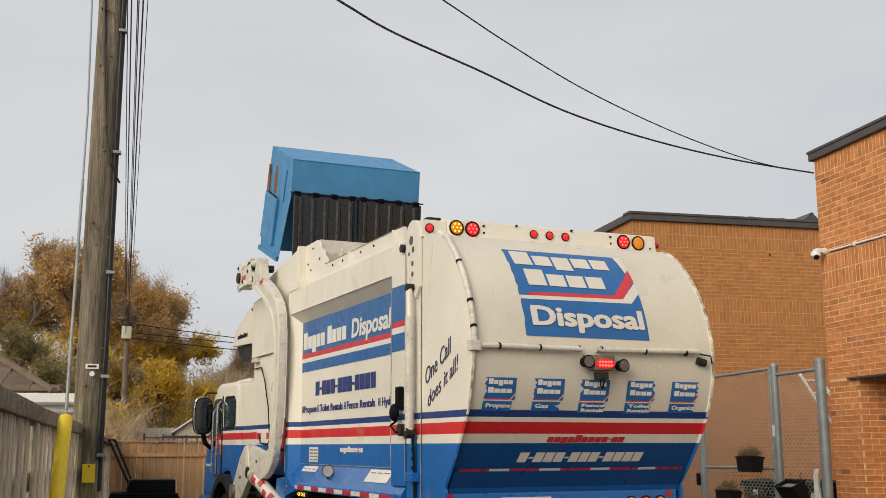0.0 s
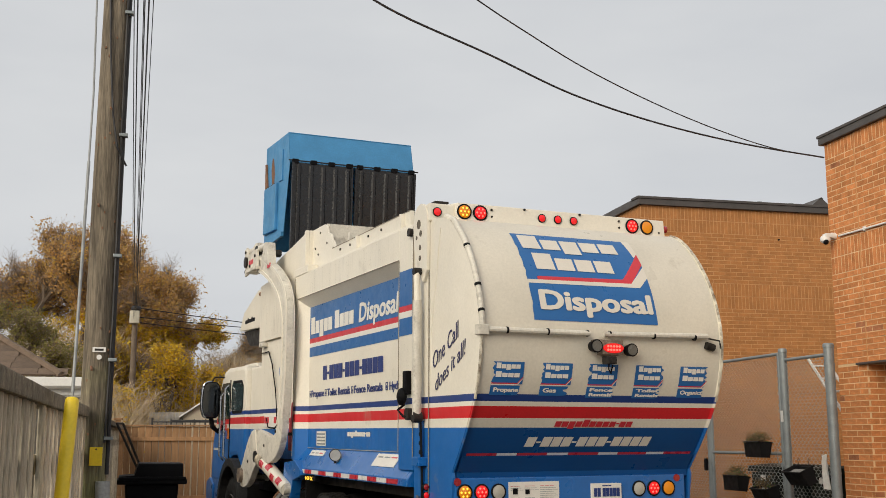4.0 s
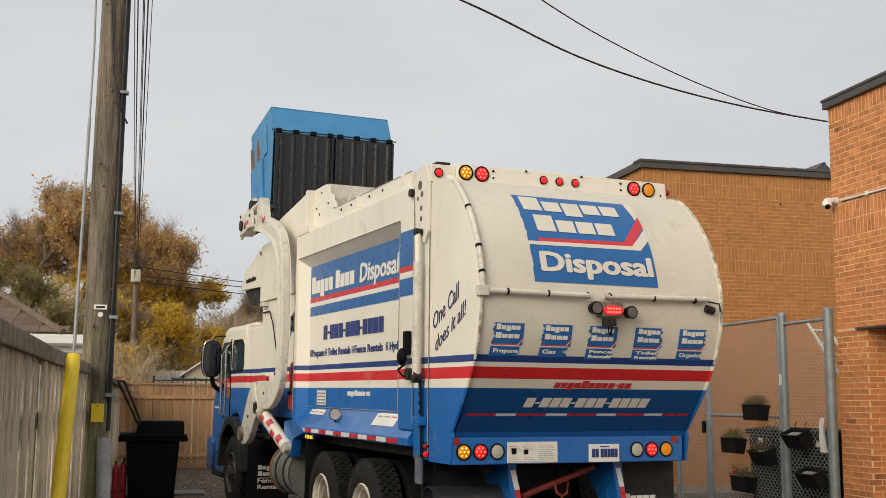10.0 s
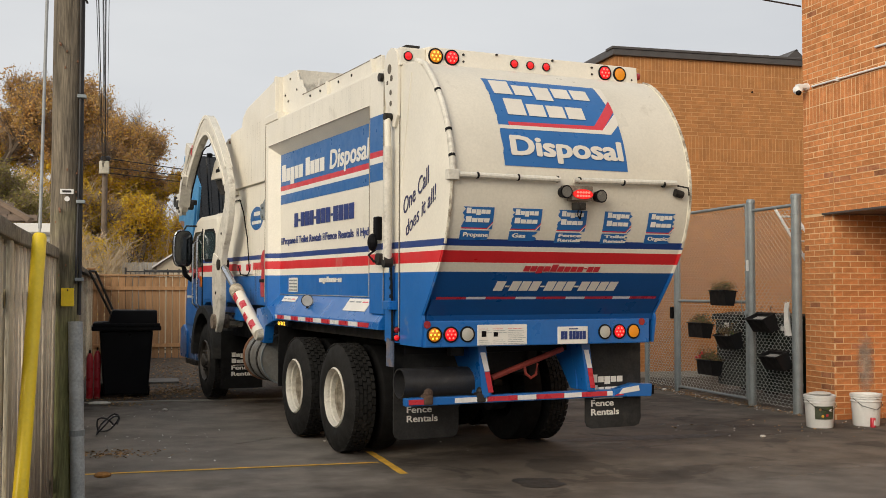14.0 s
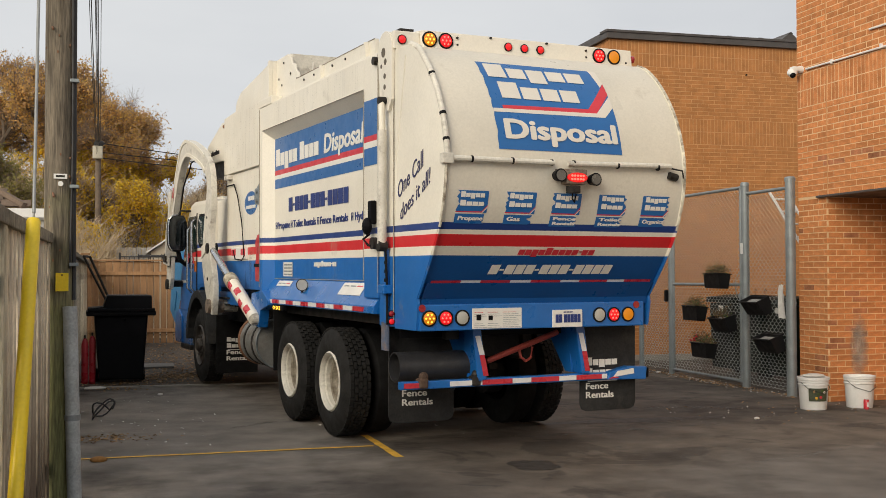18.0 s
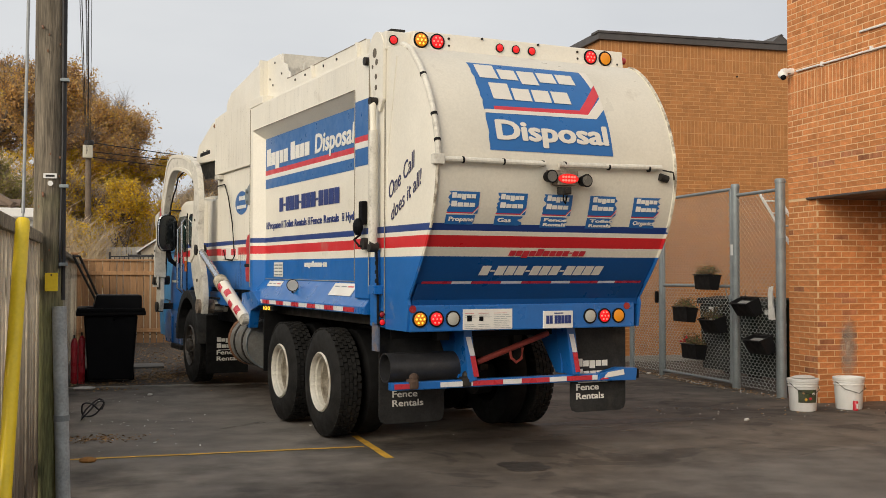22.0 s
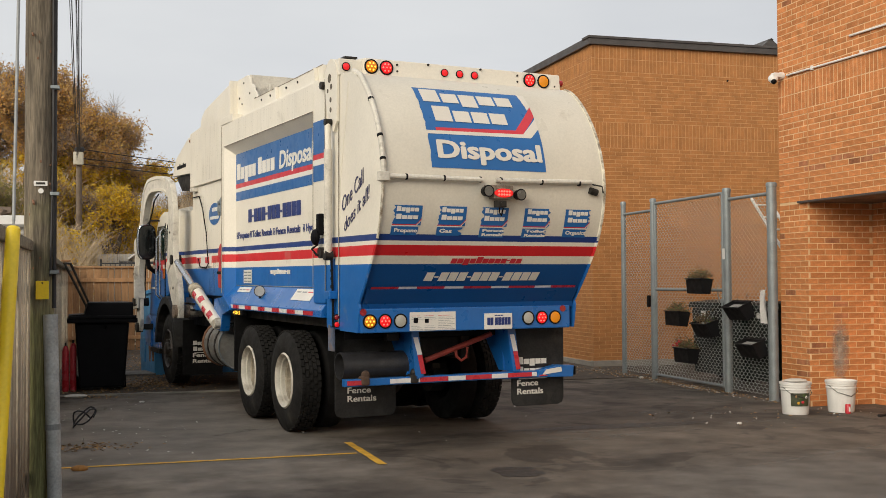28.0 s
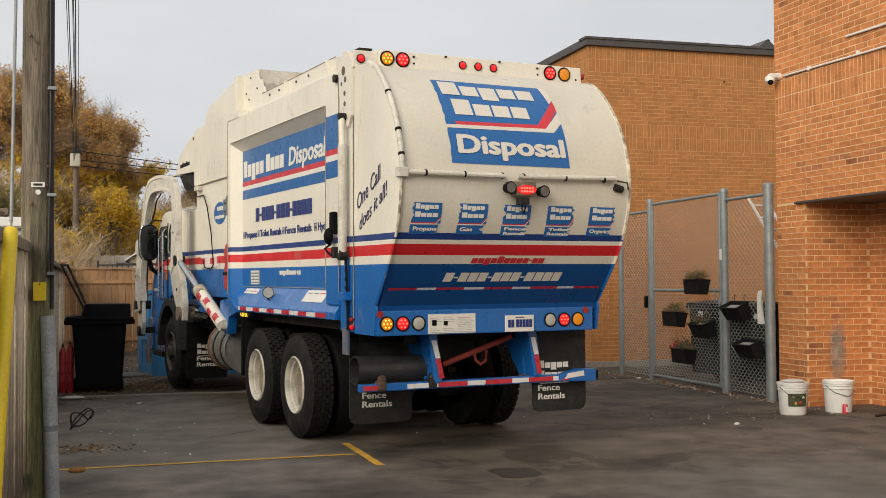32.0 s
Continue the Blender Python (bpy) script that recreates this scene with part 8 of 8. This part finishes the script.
tree(-5.2, 31.0, 5.0, 2.2, 12, leaf_olive, 9000, 0.05, "olive green shrub behind the fence", 0.08, 5200)
tree(0.6, 36.0, 3.9, 1.5, 23, leaf_gold, 6000, 0.05, "yellow-brown shrub behind the fence", 0.08, 3000, leaf_rust)
tree(2.6, 45.0, 6.0, 2.2, 9, leaf_rust, 1500, 0.05, "nearly bare grey-brown tree", 0.16, 6400)
tree(5.4, 48.0, 5.8, 2.4, 10, leaf_rust, 1200, 0.05, "nearly bare grey-brown tree", 0.16, 6200)
tree(-9.6, 39.6, 8.3, 3.8, 14, leaf_rust, 14000, 0.058, "autumn tree with thinning brown leaves", 0.16, 6000, leaf_gold)


def thicket(x0, x1, y0, y1, low, high, seed, leaf, leaves, twigs, label, size=0.05):
    """Dense brush of bent stems, twigs and small leaves with an uneven top."""
    rnd = random.Random(seed)
    t = thing("shrub", label, "shrub", pose((x0 + x1) / 2, (y0 + y1) / 2, 0), "shrubs behind the fence")
    cx, cy = (x0 + x1) / 2, (y0 + y1) / 2

    def top(x):
        return low + (high - low) * (0.5 + 0.9 * noise.noise(Vector((x * 0.8, seed * 3.1, 0))))

    verts, faces = [], []
    for _ in range(twigs):
        x, y = rnd.uniform(x0, x1), rnd.uniform(y0, y1)
        h = top(x) * rnd.uniform(0.35, 1.05)
        p = Vector((x - cx, y - cy, max(h - rnd.uniform(0.4, 1.4), 0)))
        q = Vector((x - cx + rnd.gauss(0, 0.8), y - cy + rnd.gauss(0, 0.4), h))
        mid = (p + q) / 2 + Vector((rnd.gauss(0, 0.25), rnd.gauss(0, 0.1), rnd.uniform(0, 0.35)))
        w = Vector((rnd.choice((0.004, 0.005, 0.006, 0.008, 0.012)), 0, 0))
        k = len(verts)
        verts += [tuple(p - w), tuple(p + w), tuple(mid + w), tuple(mid - w), tuple(q)]
        faces += [(k, k + 1, k + 2, k + 3), (k + 3, k + 2, k + 4)]
    me = bpy.data.meshes.new("twig")
    me.from_pydata(verts, [], faces)
    me.materials.append(twig_pale)
    ob = new("twig", me)
    ob.parent = t
    tagged(ob, "bare pale twigs", kind="stuff")
    verts, faces = [], []
    for _ in range(int(leaves * 1.8)):
        x, y = rnd.uniform(x0, x1), rnd.uniform(y0, y1)
        h = top(x) * (1 - 0.75 * rnd.random() ** 1.6)
        if noise.noise(Vector((x * 1.7, y * 1.7, h * 1.7))) < -0.12:
            continue
        c = Vector((x - cx, y - cy, h))
        s, a = size * 0.72 * rnd.uniform(0.5, 1.3), rnd.uniform(0, 6.28)
        u = Vector((math.cos(a), math.sin(a), rnd.gauss(0, 0.7))).normalized() * s
        w = u.cross(Vector((rnd.gauss(0, 1), rnd.gauss(0, 1), rnd.gauss(0, 1)))).normalized() * s * 0.6
        k = len(verts)
        verts += [tuple(c - u), tuple(c + w), tuple(c + u), tuple(c - w)]
        faces.append((k, k + 1, k + 2, k + 3))
    me = bpy.data.meshes.new("crown")
    me.from_pydata(verts, [], faces)
    me.materials.append(leaf)
    ob = new("crown", me)
    ob.parent = t
    tagged(ob, kind="stuff")


twig_pale = material("pale_dry_twig", (0.50, 0.40, 0.27), 0.9, var=0.3, scale=5, bump=0.2)
thicket(-1.7, 1.0, 33.0, 35.0, 3.2, 4.6, 41, leaf_gold, 24000, 1000, "dense yellow-leaved bush behind the fence")
thicket(-2.3, -1.0, 29.4, 30.6, 2.5, 3.6, 42, leaf_gold, 2500, 1700, "tangled pale brush above the fence", 0.04)
thicket(-9.0, -2.2, 31.0, 34.0, 3.2, 4.8, 43, leaf_olive, 16000, 3000, "olive green bush behind the fence")
thicket(-8.0, 0.2, 35.5, 37.5, 3.8, 6.0, 44, leaf_gold, 16000, 5000, "golden and brown undergrowth of the trees", 0.055)
thicket(0.5, 9.0, 38.0, 41.0, 2.6, 4.6, 45, leaf_rust, 2200, 7000, "grey-brown bare bushes behind the truck")


def shed():
    s = thing("shed", "pale garden shed with a yellow gable roof behind the fence", "shed", pose(0, 0, 0))
    part("wall", box(-0.6, 3.5, 33.6, 36, 0, 2.35), concrete, s)
    part("roof", prism([(-0.1, 2.35), (3.7, 2.35), (3.7, 2.5), (1.6, 3.0), (0.6, 2.75)], "y", 33.4, 36.2, 0.02), material("pale_yellow_roof", (0.5, 0.42, 0.22), 0.8, var=0.15), s)
    f = thing("metal_fence", "low black metal fence behind the board fence", "fence", pose(0, 0, 0))
    part("rail", rod((-0.2, 30.2, 2.22), (9, 30.2, 2.22), 0.03, n=8), cable_black, f)
    for i in range(30):
        x = -0.2 + i * 0.3
        part("picket", rod((x, 30.2, 0), (x, 30.2, 2.28), 0.016, n=6), cable_black, f)


shed()


def backdrop():
    """Rows of far trees and roofs that close the view behind the fence."""
    rnd = random.Random(31)
    verts, faces = [], []
    for _ in range(9000):
        x, y = rnd.uniform(-60, 45), rnd.uniform(60, 75)
        top = 4.2 + 2.2 * noise.noise(Vector((x * 0.12, 2.0, 0))) + 1.2 * noise.noise(Vector((x * 0.5, 7.0, 0)))
        c = Vector((x, y, rnd.uniform(0, 1) ** 0.6 * max(top, 1.5)))
        s, a = rnd.uniform(0.1, 0.3), rnd.uniform(0, 6.28)
        u = Vector((math.cos(a), math.sin(a), rnd.gauss(0, 0.7))).normalized() * s
        w = u.orthogonal().normalized() * s * 0.6
        k = len(verts)
        verts += [tuple(c - u), tuple(c + w), tuple(c + u), tuple(c - w)]
        faces.append((k, k + 1, k + 2, k + 3))
    me = bpy.data.meshes.new("far_woods")
    me.from_pydata(verts, [], faces)
    me.materials.append(leaf_rust)
    tagged(new("far_woods", me), "far row of brown autumn trees", "woods", kind="stuff")


backdrop()


# ---- fittings on the brick wall ----
def wall_fittings():
    c = thing("security_camera", "white dome security camera on the brick corner", "camera", pose(WALL_X, 13.10, 4.44))
    part("mount", rod((0, 0, 0.03), (-0.05, 0, 0.03), 0.05, n=18), white_paint, c, smooth=True)
    part("arm", box(-0.17, -0.03, -0.05, 0.05, 0.0, 0.065, 0.02), white_paint, c, smooth=True)
    part("dome", lathe([(0.055, 0.0), (0.07, -0.03), (0.065, -0.07), (0.04, -0.095), (0.002, -0.10)], 20, m=Matrix.Translation((-0.14, 0.02, 0.03))), white_paint, c, smooth=True)
    part("lens", ball((-0.155, -0.015, -0.055), 0.04), plastic_black, c)
    p = part("conduit_pipe", tube([(WALL_X - 0.022, 12.98, 4.455), (WALL_X - 0.022, 11.0, 4.425), (WALL_X - 0.022, 6.0, 4.42)], 0.014, 8), white_paint, smooth=True)
    tagged(p, "white painted conduit along the brick wall", "conduit")
    for y in (12.4, 11.4):
        part("clip", box(WALL_X - 0.04, WALL_X, y - 0.015, y + 0.015, 4.42, 4.475, 0.003), white_paint, p)
    p = part("conduit_pipe", tube([(WALL_X - 0.022, 11.62, 4.70), (WALL_X - 0.022, 11.0, 4.69), (WALL_X - 0.022, 6.0, 4.68)], 0.014, 8), white_paint, smooth=True)
    tagged(p, "short white conduit above on the brick wall", "conduit")
    part("joint_strip", box(WALL_X - 0.010, WALL_X - 0.002, 12.538, 12.547, 2.73, TOP_Z), mortar_tan, wall_east, "pale sealed movement joint")
    v = thing("roof_vent", "dark ridged roof vent on the brick building", "vent", pose(12.87, 19.9, FAR_TOP + 0.15))
    part("hood", prism([(-0.32, 0), (0.32, 0), (0.015, 0.25), (-0.015, 0.25)], "y", 0.0, 1.2, 0.006), flashing, v)
    part("ridge_cap", prism([(-0.05, 0.225), (0, 0.262), (0.05, 0.225), (0, 0.25)], "y", -0.02, 1.22), flashing, v)
    for x in (11.44, 12.16):
        s = thing("roof_bracket", "small steel bracket on the roof edge", "bracket", pose(x, 19.9, FAR_TOP + 0.15))
        part("foot", box(-0.05, -0.032, -0.03, 0.03, 0, 0.085, 0.003), steel_grey, s)
        part("foot", box(0.032, 0.05, -0.03, 0.03, 0, 0.085, 0.003), steel_grey, s)
        part("bridge", box(-0.05, 0.05, -0.03, 0.03, 0.086, 0.102, 0.003), steel_grey, s)
    s = thing("wall_anchor", "black anchor hole in the tan brick", "anchor", pose(11.685, FAR_Y - 0.02, 5.71))
    part("plug", rod((0, 0.02, 0), (0, -0.012, 0), 0.016, n=12), plastic_black, s)
    part("footing", box(FAR_X - 0.03, 13.5, FAR_Y - 0.045, FAR_Y + 0.1, 0, 0.12, 0.008), concrete, wall_far, "concrete footing of the wall")
    part("footing", box(FAR_X - 0.045, FAR_X + 0.1, FAR_Y, 30, 0, 0.10, 0.008), concrete, wall_far)
    m = sooty()
    part("soot_stain", prism([(8.93, 0.25), (9.30, 0.25), (9.30, 1.15), (8.93, 1.15)], "y", JAMB_Y - 0.0095, JAMB_Y - 0.0075), m, wall_east, "grey cement and soot stain over the bricks")


def sooty():
    """Grey stain with ragged edges that lets the bricks through."""
    m = material("sooty_stain", (0.44, 0.375, 0.31), 0.95, var=0.35, scale=9, fine=70, bump=0.4)
    N, L = m.node_tree.nodes, m.node_tree.links
    p = N["Principled BSDF"]
    co = N.new("ShaderNodeTexCoord")
    mp = N.new("ShaderNodeMapping")
    mp.inputs["Location"].default_value = (-9.11 / 0.125, 0, -0.72 / 0.40)
    mp.inputs["Scale"].default_value = (1 / 0.125, 0, 1 / 0.40)
    L.new(co.outputs["Object"], mp.inputs["Vector"])
    ln = N.new("ShaderNodeVectorMath")
    ln.operation = "LENGTH"
    L.new(mp.outputs[0], ln.inputs[0])
    nz = N.new("ShaderNodeTexNoise")
    nz.inputs["Scale"].default_value, nz.inputs["Detail"].default_value = 9, 5
    L.new(co.outputs["Object"], nz.inputs["Vector"])
    ad = N.new("ShaderNodeMath")
    ad.operation = "ADD"
    L.new(ln.outputs["Value"], ad.inputs[0])
    L.new(nz.outputs[0], ad.inputs[1])
    r = N.new("ShaderNodeMapRange")
    r.inputs["From Min"].default_value, r.inputs["From Max"].default_value, r.inputs["To Min"].default_value, r.inputs["To Max"].default_value = 0.8, 1.7, 0.45, 0.0
    L.new(ad.outputs[0], r.inputs["Value"])
    L.new(r.outputs[0], p.inputs["Alpha"])
    return m


wall_fittings()


def garden_shed():
    s = thing("garden_shed", "pale garden shed with a gabled roof behind the fence", "shed", pose(0.62, 31.0, 0))
    cream = material("pale_siding", (0.55, 0.48, 0.37), 0.8, var=0.12, scale=4, bump=0.2)
    grey = material("grey_shed_board", (0.36, 0.34, 0.31), 0.85, var=0.25, scale=4, fine=30, bump=0.3, stretch=(6, 6, 0.6))
    part("wall", prism([(-0.5, 0), (0.5, 0), (0.5, 2.36), (0, 2.70), (-0.5, 2.36)], "y", 0.0, 1.5), cream, s)
    for i in range(9):
        x = -0.48 + i * 0.12
        part("batten", box(x - 0.008, x + 0.008, -0.012, -0.001, 0.05, 2.30 + 0.38 * (1 - abs(x) / 0.5)), cream, s)
    for k in (-1, 1):
        part("roof", prism([(0, 2.73), (0, 2.78), (k * 0.62, 2.36), (k * 0.62, 2.31)], "y", -0.12, 1.6), white_paint, s)
    for i in range(7):
        x = -1.42 + i * 0.135
        part("side_board", box(x, x + 0.125, 0.3, 0.32, 0, 2.48 - 0.01 * (i % 2), 0.003), grey, s)


garden_shed()


def iron_railing():
    r = thing("iron_railing", "black iron railing behind the board fence", "railing", pose(0, 28.35, 0))
    for x in (-0.635, 1.4):
        part("post", box(x - 0.025, x + 0.025, -0.025, 0.025, 0, 2.27, 0.004), cable_black, r)
    part("top_rail", box(-0.61, 1.375, -0.015, 0.015, 2.15, 2.18, 0.003), cable_black, r)
    part("bottom_rail", box(-0.61, 1.375, -0.015, 0.015, 0.20, 0.23, 0.003), cable_black, r)
    for i in range(17):
        x = -0.52 + i * 0.115
        part("picket", box(x - 0.008, x + 0.008, -0.008, 0.008, 0.23, 2.15), cable_black, r)


iron_railing()

# ---- the single bricks, last ----
def scorch(s, z):
    """How often a brick is burnt dark: seldom, but often in two courses over the lintel."""
    return 0.6 if 3.12 < z < 3.27 and 0.5 < s < 2.6 else 0.003


def scorch_low(s, z):
    return 0.16 if z < 1.35 and s > 0.4 else 0.02


brick_face(wall_east, (WALL_X, CORNER_Y, 0.0), (0, -1, 0), (-1, 0, 0), CORNER_Y - JAMB_Y, 0.0, LINTEL_Z - 0.02, (brick_near, brick_near_joined), near=lambda s, z: True, cap=100, burnt=scorch_low)
brick_face(wall_east, (WALL_X + RECESS, JAMB_Y, 0.0), (-1, 0, 0), (0, -1, 0), RECESS, 0.0, LINTEL_Z - 0.04, (brick_near, brick_near_joined), cap=100, offset=0.05, burnt=scorch_low)
brick_face(wall_east, (WALL_X, CORNER_Y, 0.0), (0, -1, 0), (-1, 0, 0), 5.2, LINTEL_Z, TOP_Z, (brick_near, brick_near_joined), soldiers=((3.93, 4.38), (5.55, 5.80)), near=lambda s, z: s < 2.5 and z < 3.6, cap=100, burnt=scorch)
brick_face(wall_east, (WALL_X + RECESS, JAMB_Y, 0.0), (0, -1, 0), (-1, 0, 0), 4.0, 0.0, LINTEL_Z - 0.04, (brick_near, brick_near_joined), cap=0)
brick_face(wall_east, (16, CORNER_Y, 0.0), (-1, 0, 0), (0, 1, 0), 16 - WALL_X, 0.0, TOP_Z, (brick_near, brick_near_joined), cap=0)
brick_face(wall_far, (FAR_X, FAR_Y, 0.0), (1, 0, 0), (0, -1, 0), 5.0, 0.12, FAR_TOP, (brick_far, brick_far_joined), soldiers=((4.26, 4.72), (5.76, 6.25)), near=lambda s, z: 1.6 < z < 4.2 and s > 0.8, cap=250, size=SMALL)
brick_face(wall_far, (FAR_X, 33.9, 0.0), (0, -1, 0), (-1, 0, 0), 33.9 - FAR_Y, 0.12, FAR_TOP, (brick_far, brick_far_joined), soldiers=((4.26, 4.72), (5.76, 6.25)), cap=0, size=SMALL)


# ---- what moves ----
TRUCK_ROWS = [(0, *REST), (22.0, *REST), (22.5, 3.512, 8.984, 10.23), (23, 3.485, 9.164, 10.29), (23.5, 3.457, 9.372, 10.38), (24, 3.418, 9.625, 10.45), (24.5, 3.39, 9.765, 10.43),
              (25, 3.369, 9.855, 10.40), (25.5, 3.362, 9.945, 10.38), (26.2, 3.361, 9.962, 10.36), (30.5, 3.361, 9.962, 10.36), (31, 3.378, 9.85, 10.38), (31.5, 3.407, 9.676, 10.40), (32, 3.438, 9.491, 10.40)]
ARM_TURN = [(0, 0), (4.5, 0), (9.0, 0), (9.4, -1.5), (10, -7), (10.5, -13.5), (11, -21), (11.5, -29), (12, -37), (12.5, -46), (13, -52), (13.5, -54), (14, -55.5), (14.5, -57.5), (16.5, -65.5), (17, -70.5), (17.5, -76), (18, -79), (18.5, -79.5), (19, -80), (19.3, -83.3), (19.55, -86.2),
            (20, -86.6), (22, -86.2), (25.5, -86), (27.5, -86.5), (27.75, -89.5), (28, -91.2), (30, -90.7), (32, -91.5)]
# the bin: the near lower edge of its floor in the truck's space and the turn of the floor
BIN_ROWS = [(0, 6.10, 5.737, 23.1), (0.5, 6.12, 5.725, 23.3), (1, 6.13, 5.733, 23.3), (1.5, 6.13, 5.711, 24.4), (2, 5.96, 5.575, 30.6), (2.5, 5.95, 5.56, 31.9), (3.2, 6.2, 5.75, 23), (3.9, 6.7, 6.03, 4), (4.5, 6.88, 6.12, -3.2),
            (5, 6.79, 6.09, -0.6), (5.25, 6.2, 5.75, 20), (5.5, 5.83, 5.46, 32.8), (6, 5.84, 5.435, 35), (6.5, 5.84, 5.435, 35.3), (7, 6.218, 5.768, 23.5), (7.5, 6.667, 6.046, 6.9), (8, 6.92, 6.155, -2.4),
            (8.5, 6.91, 6.155, -2.4), (9, 6.91, 6.142, -2.8), (9.4, 6.93, 6.12, -2.4), (9.7, 7.3, 6.12, -4.5), (10, 7.83, 6.09, -10), (10.5, 8.93, 5.92, -26.5), (11, 9.28, 5.70, -31.8), (11.5, 9.52, 5.40, -35.5),
            (12, 10.10, 5.10, -42), (12.5, 10.75, 4.78, -51), (13, 11.2, 4.3, -61), (13.5, 11.35, 4.15, -65), (14, 11.45, 4.0, -69), (14.5, 11.5, 3.85, -72), (16.5, 12.05, 2.2, -112), (17.5, 12.1, 1.3, -140),
            (18.5, 12.1, 0.75, -165), (19.5, 12.05, 0.55, -178), (21.9, 12.05, 0.55, -178)]


def at_bin(truck_row, y, z, turn):
    return at_truck(*truck_row) @ pose(0, y, z, turn, 0, 0)


def motions():
    walk(truck, [(t, at_truck(*r)) for t, *r in TRUCK_ROWS])
    for arm in arms:
        walk(arm, [(t, pose(0, PIVOT[0], PIVOT[1], a)) for t, a in ARM_TURN])
    for f in forks:
        rows = []
        for t, a in ARM_TURN:
            c, s = math.cos(radians(a)), math.sin(radians(a))
            fold = 168 * min(max((17.0 - t) / 7.6, 0), 1)
            rows.append((t, pose(0, PIVOT[0] + c * FORK_AT[0] - s * FORK_AT[1], PIVOT[1] + s * FORK_AT[0] + c * FORK_AT[1], a + fold)))
        walk(f, rows)
    walk(cross, [(t, pose(0, PIVOT[0], PIVOT[1], a)) for t, a in ARM_TURN])
    turns = []
    for t, a in ARM_TURN:
        c, s = math.cos(radians(a)), math.sin(radians(a))
        end = (PIVOT[0] + c * CYL_ARM[0] - s * CYL_ARM[1], PIVOT[1] + s * CYL_ARM[0] + c * CYL_ARM[1])
        turns.append((t, end, math.degrees(math.atan2(end[1] - CYL_BASE[1], end[0] - CYL_BASE[0]))))
    for b in barrels:
        walk(b, [(t, pose(0, CYL_BASE[0], CYL_BASE[1], d)) for t, _, d in turns])
    for r in rods:
        walk(r, [(t, pose(0, e[0], e[1], d)) for t, e, d in turns])
    # wheels roll with the way that the truck goes
    start = TRUCK_ROWS[0][2]
    for i, w in enumerate(wheels):
        side = 180 if i % 2 else 0
        rows = []
        for t, x, y, yaw in TRUCK_ROWS:
            roll = -math.degrees((y - start) / WHEEL_Z)
            rows.append((t, pose(RIGHT_X if side else 0, AXLES[i // 2], WHEEL_Z, roll, 0, 0) @ pose(0, 0, 0, 0, 0, side)))
        walk(w, rows)
    last = BIN_ROWS[-1][1:]
    rows = [(t, at_bin(REST, *r)) for t, *r in BIN_ROWS]
    rows += [(t, at_bin(r, *last)) for t, *r in TRUCK_ROWS if 22 <= t <= 26.2]
    set_down = pose(*at_bin(TRUCK_ROWS[9][1:], last[0], 0, 0).translation, 180, 0, 10.36)
    set_down.translation.z = 0.0
    rows += [(28.0, set_down), (32.0, set_down)]
    walk(dumpster, rows)
    # the lids hang plumb while the bin is turned over, and lie on its mouth when it is upright
    for lid, lag in zip(bin_lids, (0.0, 2.0)):
        rows_l = []
        for t, y, z, turn in BIN_ROWS:
            a = max(min(-turn + 2, 54), -40)
            rows_l.append((t, pose(0, -0.165, -0.435, a + (lag if t < 9.6 else 0), 0, 0)))
        rows_l.append((32.0, rows_l[-1][1]))
        walk(lid, rows_l)

motions()
